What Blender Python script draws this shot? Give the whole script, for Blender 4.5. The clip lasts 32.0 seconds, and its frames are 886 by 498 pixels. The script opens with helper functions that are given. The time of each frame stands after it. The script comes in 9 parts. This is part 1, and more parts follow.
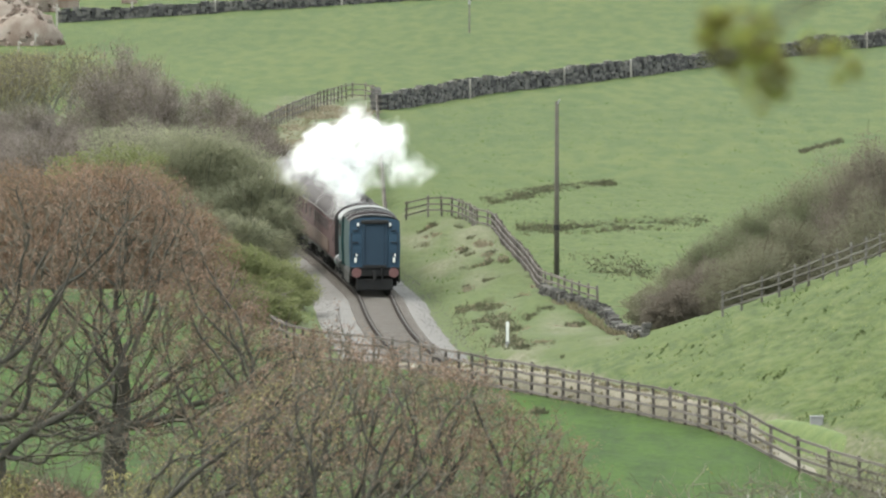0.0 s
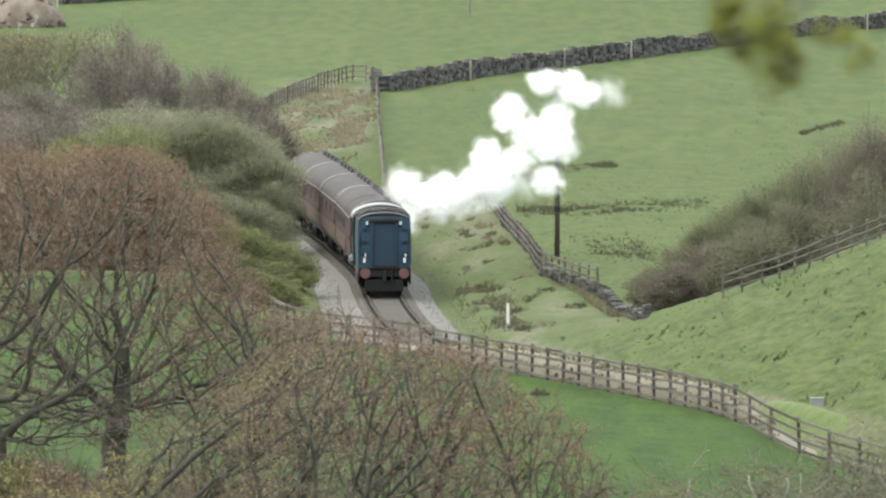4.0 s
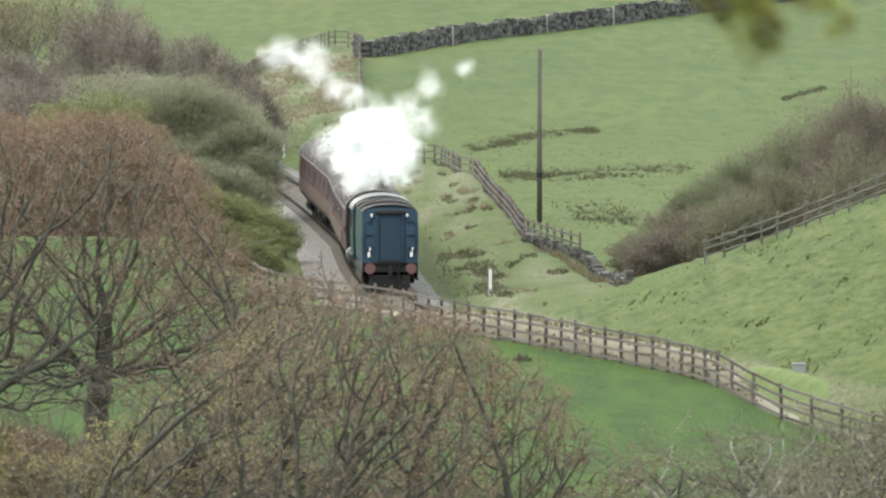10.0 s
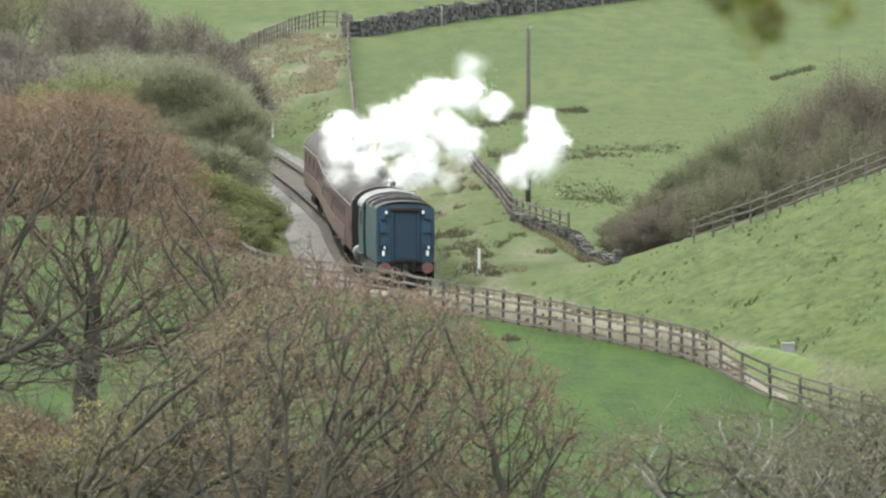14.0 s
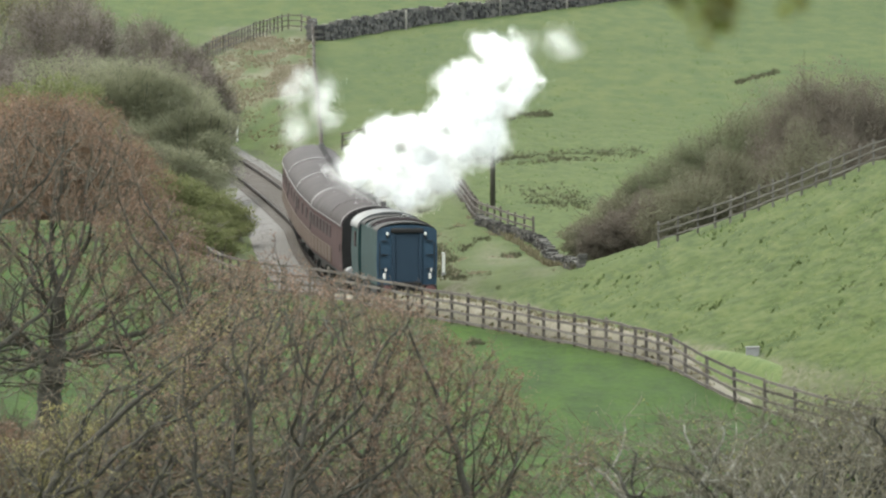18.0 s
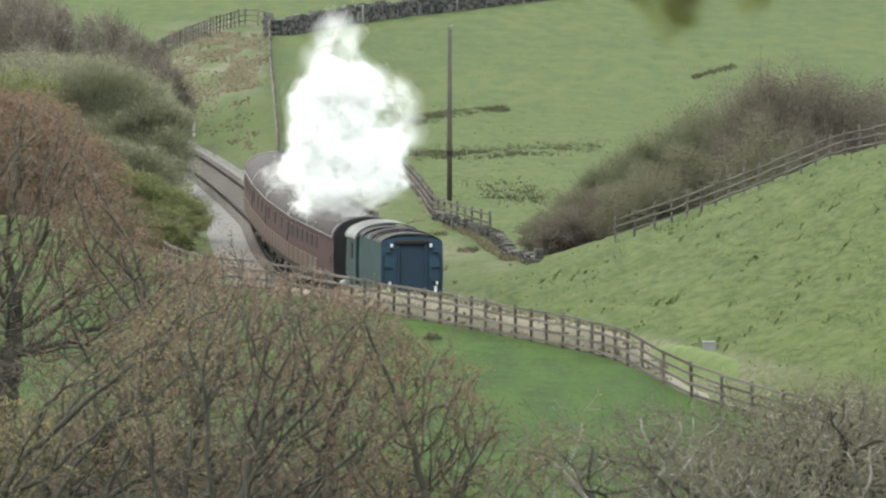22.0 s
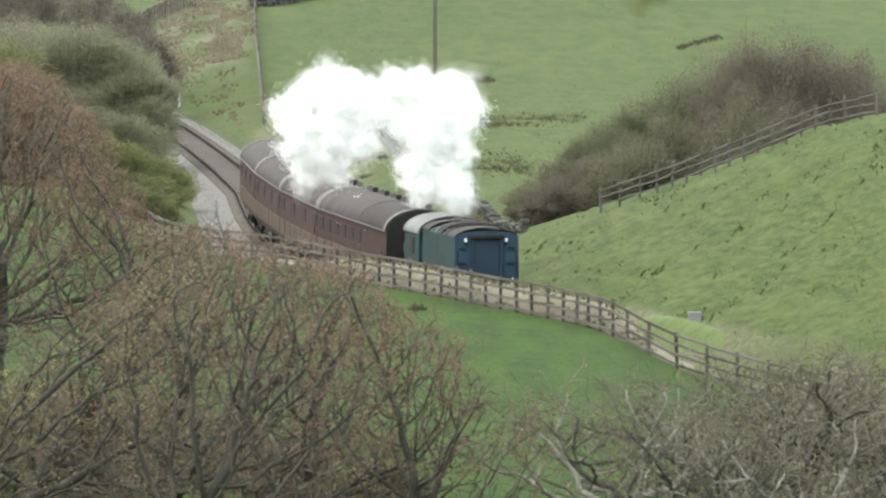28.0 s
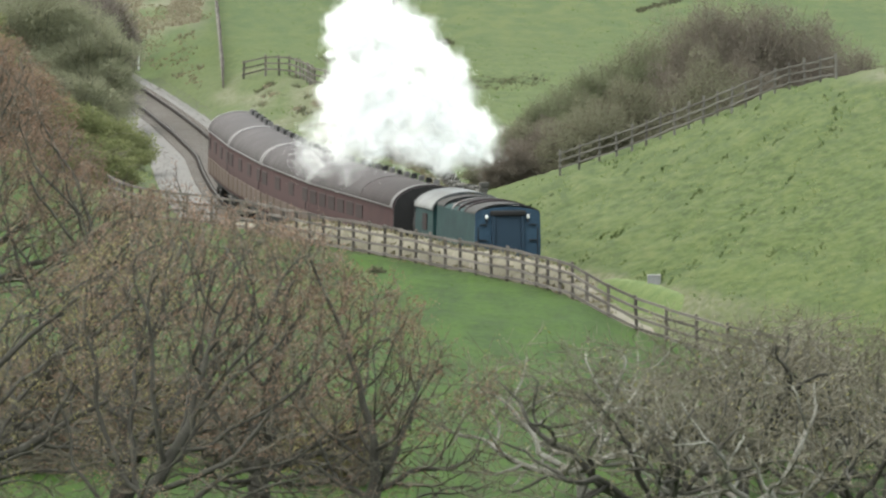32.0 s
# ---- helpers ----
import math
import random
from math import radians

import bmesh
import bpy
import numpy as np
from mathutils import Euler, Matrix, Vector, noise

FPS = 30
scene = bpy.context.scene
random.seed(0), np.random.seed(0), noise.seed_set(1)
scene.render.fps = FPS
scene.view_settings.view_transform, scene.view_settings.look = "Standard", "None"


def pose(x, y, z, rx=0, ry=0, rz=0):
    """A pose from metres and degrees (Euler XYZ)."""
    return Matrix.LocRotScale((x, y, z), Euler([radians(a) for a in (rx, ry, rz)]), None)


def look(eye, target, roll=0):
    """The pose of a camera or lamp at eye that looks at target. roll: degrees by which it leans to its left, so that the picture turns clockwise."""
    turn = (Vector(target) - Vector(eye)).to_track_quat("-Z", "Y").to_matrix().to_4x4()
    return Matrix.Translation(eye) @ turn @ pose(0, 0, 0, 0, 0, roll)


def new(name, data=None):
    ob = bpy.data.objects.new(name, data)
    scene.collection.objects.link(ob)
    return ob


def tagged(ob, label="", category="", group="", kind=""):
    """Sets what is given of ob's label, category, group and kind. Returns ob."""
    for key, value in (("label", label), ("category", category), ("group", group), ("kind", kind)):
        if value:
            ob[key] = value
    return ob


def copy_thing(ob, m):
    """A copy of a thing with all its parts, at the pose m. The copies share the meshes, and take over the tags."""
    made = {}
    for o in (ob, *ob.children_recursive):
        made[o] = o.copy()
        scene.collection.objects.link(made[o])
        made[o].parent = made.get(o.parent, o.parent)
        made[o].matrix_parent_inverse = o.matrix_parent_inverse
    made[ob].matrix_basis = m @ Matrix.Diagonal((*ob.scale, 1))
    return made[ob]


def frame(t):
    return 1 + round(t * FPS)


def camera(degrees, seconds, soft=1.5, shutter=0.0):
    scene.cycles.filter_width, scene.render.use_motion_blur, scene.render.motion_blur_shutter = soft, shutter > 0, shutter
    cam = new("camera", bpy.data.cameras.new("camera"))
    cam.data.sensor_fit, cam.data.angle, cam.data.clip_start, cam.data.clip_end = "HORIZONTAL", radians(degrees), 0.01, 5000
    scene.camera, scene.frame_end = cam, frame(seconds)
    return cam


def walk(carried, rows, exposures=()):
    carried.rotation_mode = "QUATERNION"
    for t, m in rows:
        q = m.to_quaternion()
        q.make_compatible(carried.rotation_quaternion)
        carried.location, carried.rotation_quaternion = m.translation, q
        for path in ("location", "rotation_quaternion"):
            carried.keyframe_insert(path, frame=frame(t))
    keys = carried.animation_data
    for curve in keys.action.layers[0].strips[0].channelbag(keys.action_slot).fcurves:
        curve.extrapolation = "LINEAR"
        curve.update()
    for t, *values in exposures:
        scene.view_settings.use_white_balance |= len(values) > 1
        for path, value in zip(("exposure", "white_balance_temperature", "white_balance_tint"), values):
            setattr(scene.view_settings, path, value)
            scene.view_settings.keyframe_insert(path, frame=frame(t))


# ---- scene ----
EXPOSURE = 1.93
EYE = (0.0, 0.0, 22.5)
# seconds, tilt, turn
AIM = (
    (0, 87.6724, -0.0048), (0.5, 87.6585, 0.0093), (1, 87.6585, 0.0184), (1.5, 87.6308, 0.0184), (2, 87.5825, 0.009),
    (2.5, 87.6009, 0.009), (4.5, 87.5384, -0.0048), (5, 87.4878, 0.0413), (5.5, 87.474, 0.0371), (6, 87.465, 0.0507),
    (6.5, 87.4695, 0.0461), (7, 87.4556, 0.0507), (7.5, 87.4511, 0.0507), (8, 87.4604, 0.0323), (8.5, 87.4788, 0.0139),
    (9, 87.4234, 0), (9.5, 87.3912, -0.0136), (10, 87.3912, -0.0971), (10.5, 87.3864, -0.3465), (11, 87.3681, -0.3281),
    (11.5, 87.3359, -0.18), (12, 87.3268, -0.1662), (12.5, 87.2988, -0.1478), (13, 87.267, -0.18), (13.5, 87.2715, -0.1526),
    (15.5, 87.3127, -0.1846), (16, 87.2946, -0.2078), (16.5, 87.3175, -0.3323), (17, 87.331, -0.3694), (17.5, 87.3085, -0.3417),
    (18, 87.3037, -0.3465), (18.5, 87.322, -0.3555), (19, 87.3037, -0.3694), (19.5, 87.3175, -0.402), (20, 87.3085, -0.471),
    (20.5, 87.3037, -0.471), (21, 87.2808, -0.471), (21.5, 87.2715, -0.4894), (22, 87.276, -0.5772), (22.5, 87.267, -0.6649),
    (23, 87.267, -0.7249), (23.5, 87.2483, -0.711), (24, 87.2483, -0.7065), (24.5, 87.239, -0.6604), (25, 87.2023, -0.6326),
    (25.5, 87.1562, -0.642), (27.5, 87.1791, -0.6559), (28, 87.1195, -0.6559), (28.5, 87.0916, -0.6604), (29, 87.0871, -0.6739),
    (29.5, 87.0777, -0.6881), (30, 87.0687, -0.6923), (30.5, 87.0549, -0.7204), (31, 86.9902, -0.8172), (31.5, 86.9442, -0.8636),
    (32, 86.9214, -0.8726),
)
cam = camera(4.7257, 32.0, soft=2.3)
cam.data.dof.use_dof, cam.data.dof.focus_distance, cam.data.dof.aperture_fstop = True, 450, 6.0
walk(cam, [(t, pose(*EYE, tilt, 0, turn)) for t, tilt, turn in AIM], exposures=[(t, EXPOSURE + s, 6500, 5) for t, s in ((0, 0.13), (2.5, 0.1), (5, 0.03), (7.5, 0.05), (10, 0.14), (13.3, 0.17), (16, 0.02), (19, -0.03), (24, -0.05), (28, 0.0), (32, 0.0))])

# ---- light: a bright, thinly overcast spring day ----
world = bpy.data.worlds.new("sky")
scene.world = world
world.use_nodes = True
wn, wl = world.node_tree.nodes, world.node_tree.links
sky = wn.new("ShaderNodeTexSky")
sky.sky_type, sky.sun_disc = "NISHITA", False
sky.sun_elevation, sky.sun_rotation = radians(48), radians(-35)
sky.air_density, sky.dust_density, sky.ozone_density = 1.0, 4.0, 1.0
pale = wn.new("ShaderNodeMixRGB")
pale.inputs[0].default_value = 0.55
pale.inputs[2].default_value = (7.0, 7.15, 6.7, 1)
wl.new(sky.outputs[0], pale.inputs[1])
wl.new(pale.outputs[0], wn["Background"].inputs[0])
wn["Background"].inputs[1].default_value = 0.13
sun_data = bpy.data.lights.new("sun", "SUN")
sun_data.energy, sun_data.angle, sun_data.color = 0.75, radians(22), (1.0, 0.97, 0.90)
sun = new("sun", sun_data)
sun.matrix_world = look((0, 0, 0), (0.42, 0.55, -0.78))


# ---- materials ----
DEPTH = 0.44  # how deep all the colours of the place are


def material(name, colours, scale=4.0, rough=0.85, bump=0.25, metal=0.0, fine=30.0, per_object=0.0, per_island=0.0, translucent=0.0, spread=(0.3, 0.7)):
    """Procedural surface: two scales of noise between two or three colours, with fine relief."""
    if "white" not in name and "concrete" not in name:
        colours = [tuple(c * DEPTH for c in colour) for colour in colours]
    m = bpy.data.materials.new(name)
    m.use_nodes = True
    n, l = m.node_tree.nodes, m.node_tree.links
    shader = n["Principled BSDF"]
    where = n.new("ShaderNodeTexCoord")
    big, small = n.new("ShaderNodeTexNoise"), n.new("ShaderNodeTexNoise")
    big.inputs["Scale"].default_value, small.inputs["Scale"].default_value = scale, fine
    big.inputs["Detail"].default_value, small.inputs["Detail"].default_value = 6, 4
    l.new(where.outputs["Object"], big.inputs["Vector"])
    l.new(where.outputs["Object"], small.inputs["Vector"])
    mix = n.new("ShaderNodeMath")
    mix.operation = "MULTIPLY_ADD"
    mix.inputs[1].default_value = 0.35
    l.new(small.outputs["Fac"], mix.inputs[0])
    part_of = n.new("ShaderNodeMath")
    part_of.operation = "MULTIPLY"
    part_of.inputs[1].default_value = 0.65
    l.new(big.outputs["Fac"], part_of.inputs[0])
    l.new(part_of.outputs[0], mix.inputs[2])
    last = mix.outputs[0]
    if per_object or per_island:
        add = n.new("ShaderNodeMath")
        add.operation = "MULTIPLY_ADD"
        add.inputs[1].default_value = per_object or per_island
        src = n.new("ShaderNodeObjectInfo").outputs["Random"] if per_object else n.new("ShaderNodeNewGeometry").outputs["Random Per Island"]
        l.new(src, add.inputs[0])
        shift = n.new("ShaderNodeMath")
        shift.operation = "SUBTRACT"
        shift.inputs[1].default_value = (per_object or per_island) / 2
        l.new(last, shift.inputs[0])
        l.new(shift.outputs[0], add.inputs[2])
        last = add.outputs[0]
    ramp = n.new("ShaderNodeValToRGB")
    ramp.color_ramp.elements[0].position, ramp.color_ramp.elements[1].position = spread
    ramp.color_ramp.elements[0].color = (*colours[0], 1)
    ramp.color_ramp.elements[1].color = (*colours[-1], 1)
    if len(colours) == 3:
        e = ramp.color_ramp.elements.new(sum(spread) / 2)
        e.color = (*colours[1], 1)
    l.new(last, ramp.inputs[0])
    l.new(ramp.outputs[0], shader.inputs["Base Color"])
    shader.inputs["Roughness"].default_value, shader.inputs["Metallic"].default_value = rough, metal
    shader.inputs["Specular IOR Level"].default_value = 0.25 if rough > 0.6 else 0.5
    if bump:
        b = n.new("ShaderNodeBump")
        b.inputs["Strength"].default_value, b.inputs["Distance"].default_value = bump, 0.05
        l.new(small.outputs["Fac"], b.inputs["Height"])
        l.new(b.outputs[0], shader.inputs["Normal"])
    if translucent:
        thin = n.new("ShaderNodeBsdfTranslucent")
        l.new(ramp.outputs[0], thin.inputs[0])
        both = n.new("ShaderNodeMixShader")
        both.inputs[0].default_value = translucent
        l.new(shader.outputs[0], both.inputs[1])
        l.new(thin.outputs[0], both.inputs[2])
        l.new(both.outputs[0], n["Material Output"].inputs["Surface"])
    return m


def grass_material():
    """Pasture: grass between lush, plain and dry, by the sheet's own attributes."""
    m = bpy.data.materials.new("pasture")
    m.use_nodes = True
    n, l = m.node_tree.nodes, m.node_tree.links
    shader = n["Principled BSDF"]
    where = n.new("ShaderNodeTexCoord")
    facs = []
    for scale, detail, along_y in ((0.06, 5, 0.2), (0.8, 6, 0.14), (2.6, 5, 0.3), (4.8, 4, 0.42)):
        tex = n.new("ShaderNodeTexNoise")
        tex.inputs["Scale"].default_value, tex.inputs["Detail"].default_value = scale, detail
        stretch = n.new("ShaderNodeMapping")
        stretch.inputs["Scale"].default_value = (1.0, along_y, 1.0)
        stretch.inputs["Rotation"].default_value = (0, 0, radians(4))
        l.new(where.outputs["Object"], stretch.inputs[0])
        l.new(stretch.outputs[0], tex.inputs["Vector"])
        facs.append(tex.outputs["Fac"])

    def mixed(fac, a, b):
        node = n.new("ShaderNodeMixRGB")
        l.new(fac, node.inputs[0])
        for i, c in ((1, a), (2, b)):
            if isinstance(c, tuple):
                node.inputs[i].default_value = (*(v * DEPTH for v in c), 1)
            else:
                l.new(c, node.inputs[i])
        return node.outputs[0]

    def stretched(value, lo, hi):
        node = n.new("ShaderNodeMapRange")
        l.new(value, node.inputs[0])
        node.inputs[1].default_value, node.inputs[2].default_value = lo, hi
        return node.outputs[0]

    def attribute(name):
        node = n.new("ShaderNodeAttribute")
        node.attribute_name = name
        return node.outputs["Fac"]

    broad, clumps, tufts, fine = stretched(facs[0], 0.36, 0.64), stretched(facs[1], 0.38, 0.63), stretched(facs[2], 0.34, 0.66), stretched(facs[3], 0.40, 0.60)
    plain = mixed(broad, GRASS[0], GRASS[1])
    plain = mixed(clumps, plain, mixed(broad, GRASS[2], GRASS[0]))
    plain = mixed(tufts, plain, mixed(clumps, GRASS[1], GRASS[0]))
    lush = mixed(clumps, LUSH[0], LUSH[1])
    lush = mixed(tufts, lush, mixed(fine, LUSH[0], LUSH[1]))
    rough_grass = mixed(tufts, ROUGH[2], ROUGH[0])
    rough_grass = mixed(fine, rough_grass, mixed(tufts, ROUGH[0], ROUGH[1]))
    rough_grass = mixed(clumps, rough_grass, mixed(tufts, ROUGH[0], ROUGH[1]))
    dry = mixed(clumps, DRY[0], DRY[1])
    dry = mixed(fine, dry, DRY[2])
    out = mixed(attribute("lush"), plain, lush)
    out = mixed(attribute("rough"), out, rough_grass)
    # sheep terraces run along the hill, level with its crest
    split, level, along_hill = n.new("ShaderNodeSeparateXYZ"), n.new("ShaderNodeMath"), n.new("ShaderNodeCombineXYZ")
    l.new(where.outputs["Object"], split.inputs[0])
    level.operation = "MULTIPLY"
    level.inputs[1].default_value = 5.0
    l.new(attribute("level"), level.inputs[0])
    short = n.new("ShaderNodeMath")
    short.operation = "MULTIPLY"
    short.inputs[1].default_value = 0.9
    l.new(split.outputs[0], short.inputs[0])
    l.new(short.outputs[0], along_hill.inputs[0])
    l.new(level.outputs[0], along_hill.inputs[1])
    for low, high, share, tone in ((0.52, 0.66, 0.3, STREAK), (0.47, 0.36, 0.62, ROUGH[2])):
        tex, part_of = n.new("ShaderNodeTexNoise"), n.new("ShaderNodeMath")
        tex.inputs["Scale"].default_value, tex.inputs["Detail"].default_value = 1.9, 4
        l.new(along_hill.outputs[0], tex.inputs["Vector"])
        part_of.operation = "MULTIPLY"
        l.new(stretched(tex.outputs["Fac"], low, high), part_of.inputs[0])
        scaled = n.new("ShaderNodeMath")
        scaled.operation = "MULTIPLY"
        scaled.inputs[1].default_value = share
        l.new(attribute("streak"), scaled.inputs[0])
        l.new(scaled.outputs[0], part_of.inputs[1])
        out = mixed(part_of.outputs[0], out, tone)
    out = mixed(attribute("dry"), out, dry)
    l.new(out, shader.inputs["Base Color"])
    shader.inputs["Roughness"].default_value, shader.inputs["Specular IOR Level"].default_value = 0.95, 0.1
    b = n.new("ShaderNodeBump")
    b.inputs["Strength"].default_value, b.inputs["Distance"].default_value = 0.6, 0.15
    l.new(facs[2], b.inputs["Height"])
    l.new(b.outputs[0], shader.inputs["Normal"])
    return m


GRASS = ((0.080, 0.126, 0.033), (0.124, 0.160, 0.045), (0.062, 0.106, 0.028))
LUSH = ((0.021, 0.058, 0.003), (0.062, 0.130, 0.006))
ROUGH = ((0.092, 0.136, 0.038), (0.138, 0.176, 0.055), (0.052, 0.084, 0.023))
STREAK = (0.20, 0.215, 0.095)
DRY = ((0.35, 0.32, 0.245), (0.25, 0.24, 0.165), (0.17, 0.175, 0.10))
M_PASTURE = grass_material()
M_BLADES = material("grass_blades", ((0.22, 0.32, 0.13), (0.29, 0.37, 0.165), (0.38, 0.43, 0.22)), 0.3, 0.95, 0, fine=2.0, per_island=0.35, translucent=0.55)
M_LUSH_BLADES = material("lush_grass_blades", ((0.105, 0.205, 0.03), (0.155, 0.25, 0.04)), 0.3, 0.95, 0, fine=2.0, per_island=0.35, translucent=0.55)
M_MOUND = material("mound_grass", ((0.10, 0.165, 0.04), (0.15, 0.21, 0.06), (0.21, 0.255, 0.09)), 1.2, 0.95, 0.5, fine=8.0)
M_TUFT = material("dark_grass_tufts", ((0.09, 0.125, 0.045), (0.13, 0.17, 0.065)), 0.6, 0.95, 0, fine=3.0, per_island=0.4, translucent=0.4)
M_RUSHES = material("rushes", ((0.095, 0.10, 0.06), (0.15, 0.15, 0.088), (0.22, 0.205, 0.125)), 0.6, 0.95, 0, fine=3.0, per_island=0.5)
M_BALLAST = material("ballast", ((0.195, 0.182, 0.172), (0.225, 0.21, 0.2), (0.26, 0.243, 0.232)), 0.5, 0.95, 0.25, fine=9.0)
M_SLEEPER = material("sleeper_wood", ((0.19, 0.165, 0.145), (0.28, 0.25, 0.225)), 3.0, 0.9)
M_RAIL = material("rail_steel", ((0.035, 0.027, 0.023), (0.065, 0.05, 0.042)), 4.0, 0.85, 0.1)
M_FENCE = material("weathered_timber", ((0.10, 0.085, 0.074), (0.18, 0.155, 0.138), (0.26, 0.23, 0.205)), 2.0, 0.9, 0.3, per_object=0.35)
M_PALE_FENCE = material("pale_timber", ((0.17, 0.155, 0.135), (0.30, 0.28, 0.25)), 2.0, 0.9, 0.3, per_object=0.4)
M_STONE = material("wall_stone", ((0.055, 0.053, 0.054), (0.125, 0.118, 0.114), (0.23, 0.217, 0.197)), 1.5, 0.95, 0.5, fine=8.0, per_island=0.5)
M_OAK = material("rust_brown_young_leaves", ((0.34, 0.212, 0.137), (0.43, 0.285, 0.192), (0.53, 0.375, 0.262)), 0.5, 0.9, 0, per_island=0.3, translucent=0.5)
M_VERGE = material("bleached_verge", ((0.22, 0.205, 0.14), (0.33, 0.30, 0.225), (0.43, 0.395, 0.32)), 0.9, 0.95, 0.4, fine=7.0)
M_STAKE = material("bleached_timber", ((0.42, 0.39, 0.34), (0.60, 0.57, 0.51)), 3.0, 0.85)
M_STRAW = material("straw_tussocks", ((0.22, 0.20, 0.12), (0.33, 0.29, 0.18), (0.43, 0.38, 0.26)), 0.6, 0.95, 0, fine=3.0, per_island=0.5, translucent=0.4)
M_BRACKEN = material("dead_bracken", ((0.36, 0.31, 0.215), (0.46, 0.40, 0.285), (0.57, 0.50, 0.375)), 0.6, 0.95, 0, fine=3.0, per_island=0.5, translucent=0.5)
M_HEDGE = material("hedge_twigs", ((0.215, 0.185, 0.15), (0.275, 0.235, 0.19), (0.345, 0.295, 0.24)), 0.5, 0.9, 0, per_island=0.1, translucent=0.45)
M_HAW_GREEN = material("green_hawthorn_leaves", ((0.2, 0.225, 0.13), (0.26, 0.28, 0.165), (0.32, 0.335, 0.2)), 0.4, 0.9, 0, per_island=0.1, translucent=0.4)
M_WHITE = material("white_paint", ((0.44, 0.44, 0.415), (0.58, 0.58, 0.56)), 3.0, 0.6)
M_CONCRETE = material("concrete", ((0.15, 0.15, 0.148), (0.21, 0.21, 0.207)), 2.0, 0.9)
M_POLE = material("pole_timber", ((0.1, 0.095, 0.075), (0.19, 0.175, 0.14)), 1.5, 0.9)
M_BLUE = material("blue_paint", ((0.024, 0.058, 0.100), (0.036, 0.082, 0.137), (0.05, 0.107, 0.168)), 1.2, 0.65, 0.03, fine=8.0)
M_BLUE_DARK = material("dark_blue_paint", ((0.019, 0.044, 0.077), (0.029, 0.062, 0.102)), 1.2, 0.65, 0.03)
M_TEAL = material("blue_green_paint", ((0.010, 0.042, 0.046), (0.017, 0.060, 0.062), (0.028, 0.084, 0.080)), 0.9, 0.85, 0.03, fine=5.0)
M_MAROON = material("maroon_paint", ((0.050, 0.016, 0.018), (0.088, 0.028, 0.030)), 0.8, 0.88, 0.03, fine=6.0)
M_TAN = material("dusty_cream_paint", ((0.1, 0.062, 0.046), (0.15, 0.1, 0.072)), 0.9, 0.8, 0.03, fine=6.0)
M_ROOF = material("sooty_roof", ((0.03, 0.02, 0.022), (0.048, 0.033, 0.036), (0.07, 0.051, 0.054)), 0.7, 0.85, 0.05, fine=5.0)
M_ROOF_PALE = material("pale_roof_band", ((0.11, 0.098, 0.1), (0.18, 0.165, 0.168)), 0.9, 0.6, 0.05)
M_ROOF_GREY = material("weathered_grey_brown_roof", ((0.038, 0.030, 0.033), (0.065, 0.053, 0.056), (0.115, 0.098, 0.102)), 0.7, 0.85, 0.05, fine=5.0)
M_WALL_RUBBLE = material("lichened_rubble", ((0.06, 0.058, 0.054), (0.115, 0.11, 0.1), (0.2, 0.19, 0.17)), 1.5, 0.95, 0.5, fine=8.0, per_island=0.6)
M_CAB_ROOF = material("grey_cab_roof", ((0.06, 0.063, 0.067), (0.14, 0.147, 0.152), (0.30, 0.31, 0.32)), 0.8, 0.5, 0.05, fine=5.0)
M_BLACK = material("sooty_black", ((0.010, 0.010, 0.011), (0.028, 0.026, 0.026)), 2.0, 0.7, 0.1)
M_RED = material("red_buffer_paint", ((0.13, 0.045, 0.045), (0.20, 0.075, 0.07)), 3.0, 0.55)
# matt panes: dark interior and maroon reflection are put into the colour
M_GLASS = material("glass_painted_reflection", ((0.028, 0.016, 0.016), (0.045, 0.026, 0.026)), 1.0, 0.9, 0)
M_COAL = material("coal", ((0.008, 0.008, 0.009), (0.03, 0.03, 0.032)), 6.0, 0.6, 0.6, fine=20.0)
M_BARK = material("bark", ((0.045, 0.041, 0.033), (0.095, 0.087, 0.072), (0.18, 0.168, 0.142)), 2.0, 0.95, 0.5, per_island=0.25)
M_BARK_PALE = material("lichen_bark", ((0.2, 0.185, 0.155), (0.34, 0.32, 0.275), (0.56, 0.54, 0.475)), 1.5, 0.95, 0.5, per_island=0.45)
M_TWIG = material("twigs", ((0.125, 0.107, 0.074), (0.205, 0.18, 0.127), (0.305, 0.28, 0.21)), 1.5, 0.95, 0, per_island=0.4)
M_OAK_TWIG = material("oak_twigs", ((0.107, 0.0938, 0.0701), (0.169, 0.149, 0.113), (0.266, 0.237, 0.19)), 1.5, 0.95, 0, per_island=0.4)
M_TWIG_GREY = material("grey_twigs", ((0.145, 0.128, 0.092), (0.22, 0.198, 0.145), (0.33, 0.3, 0.23)), 1.5, 0.95, 0, per_island=0.5)
M_BUDS = material("red_brown_buds", ((0.29, 0.18, 0.125), (0.39, 0.25, 0.18), (0.50, 0.35, 0.26)), 0.8, 0.9, 0, per_island=0.6, translucent=0.2)
M_BUDS_GREEN = material("green_gold_buds", ((0.33, 0.29, 0.12), (0.46, 0.405, 0.18), (0.58, 0.51, 0.25)), 0.8, 0.9, 0, per_island=0.6, translucent=0.2)
M_WILLOW = material("grey_green_leaves", ((0.43, 0.445, 0.29), (0.48, 0.495, 0.33), (0.54, 0.555, 0.38)), 0.5, 0.85, 0, per_island=0.2, translucent=0.75)
M_LEAF = material("young_green_leaves", ((0.27, 0.30, 0.13), (0.345, 0.375, 0.17), (0.42, 0.45, 0.215)), 0.5, 0.85, 0, per_island=0.35, translucent=0.6)
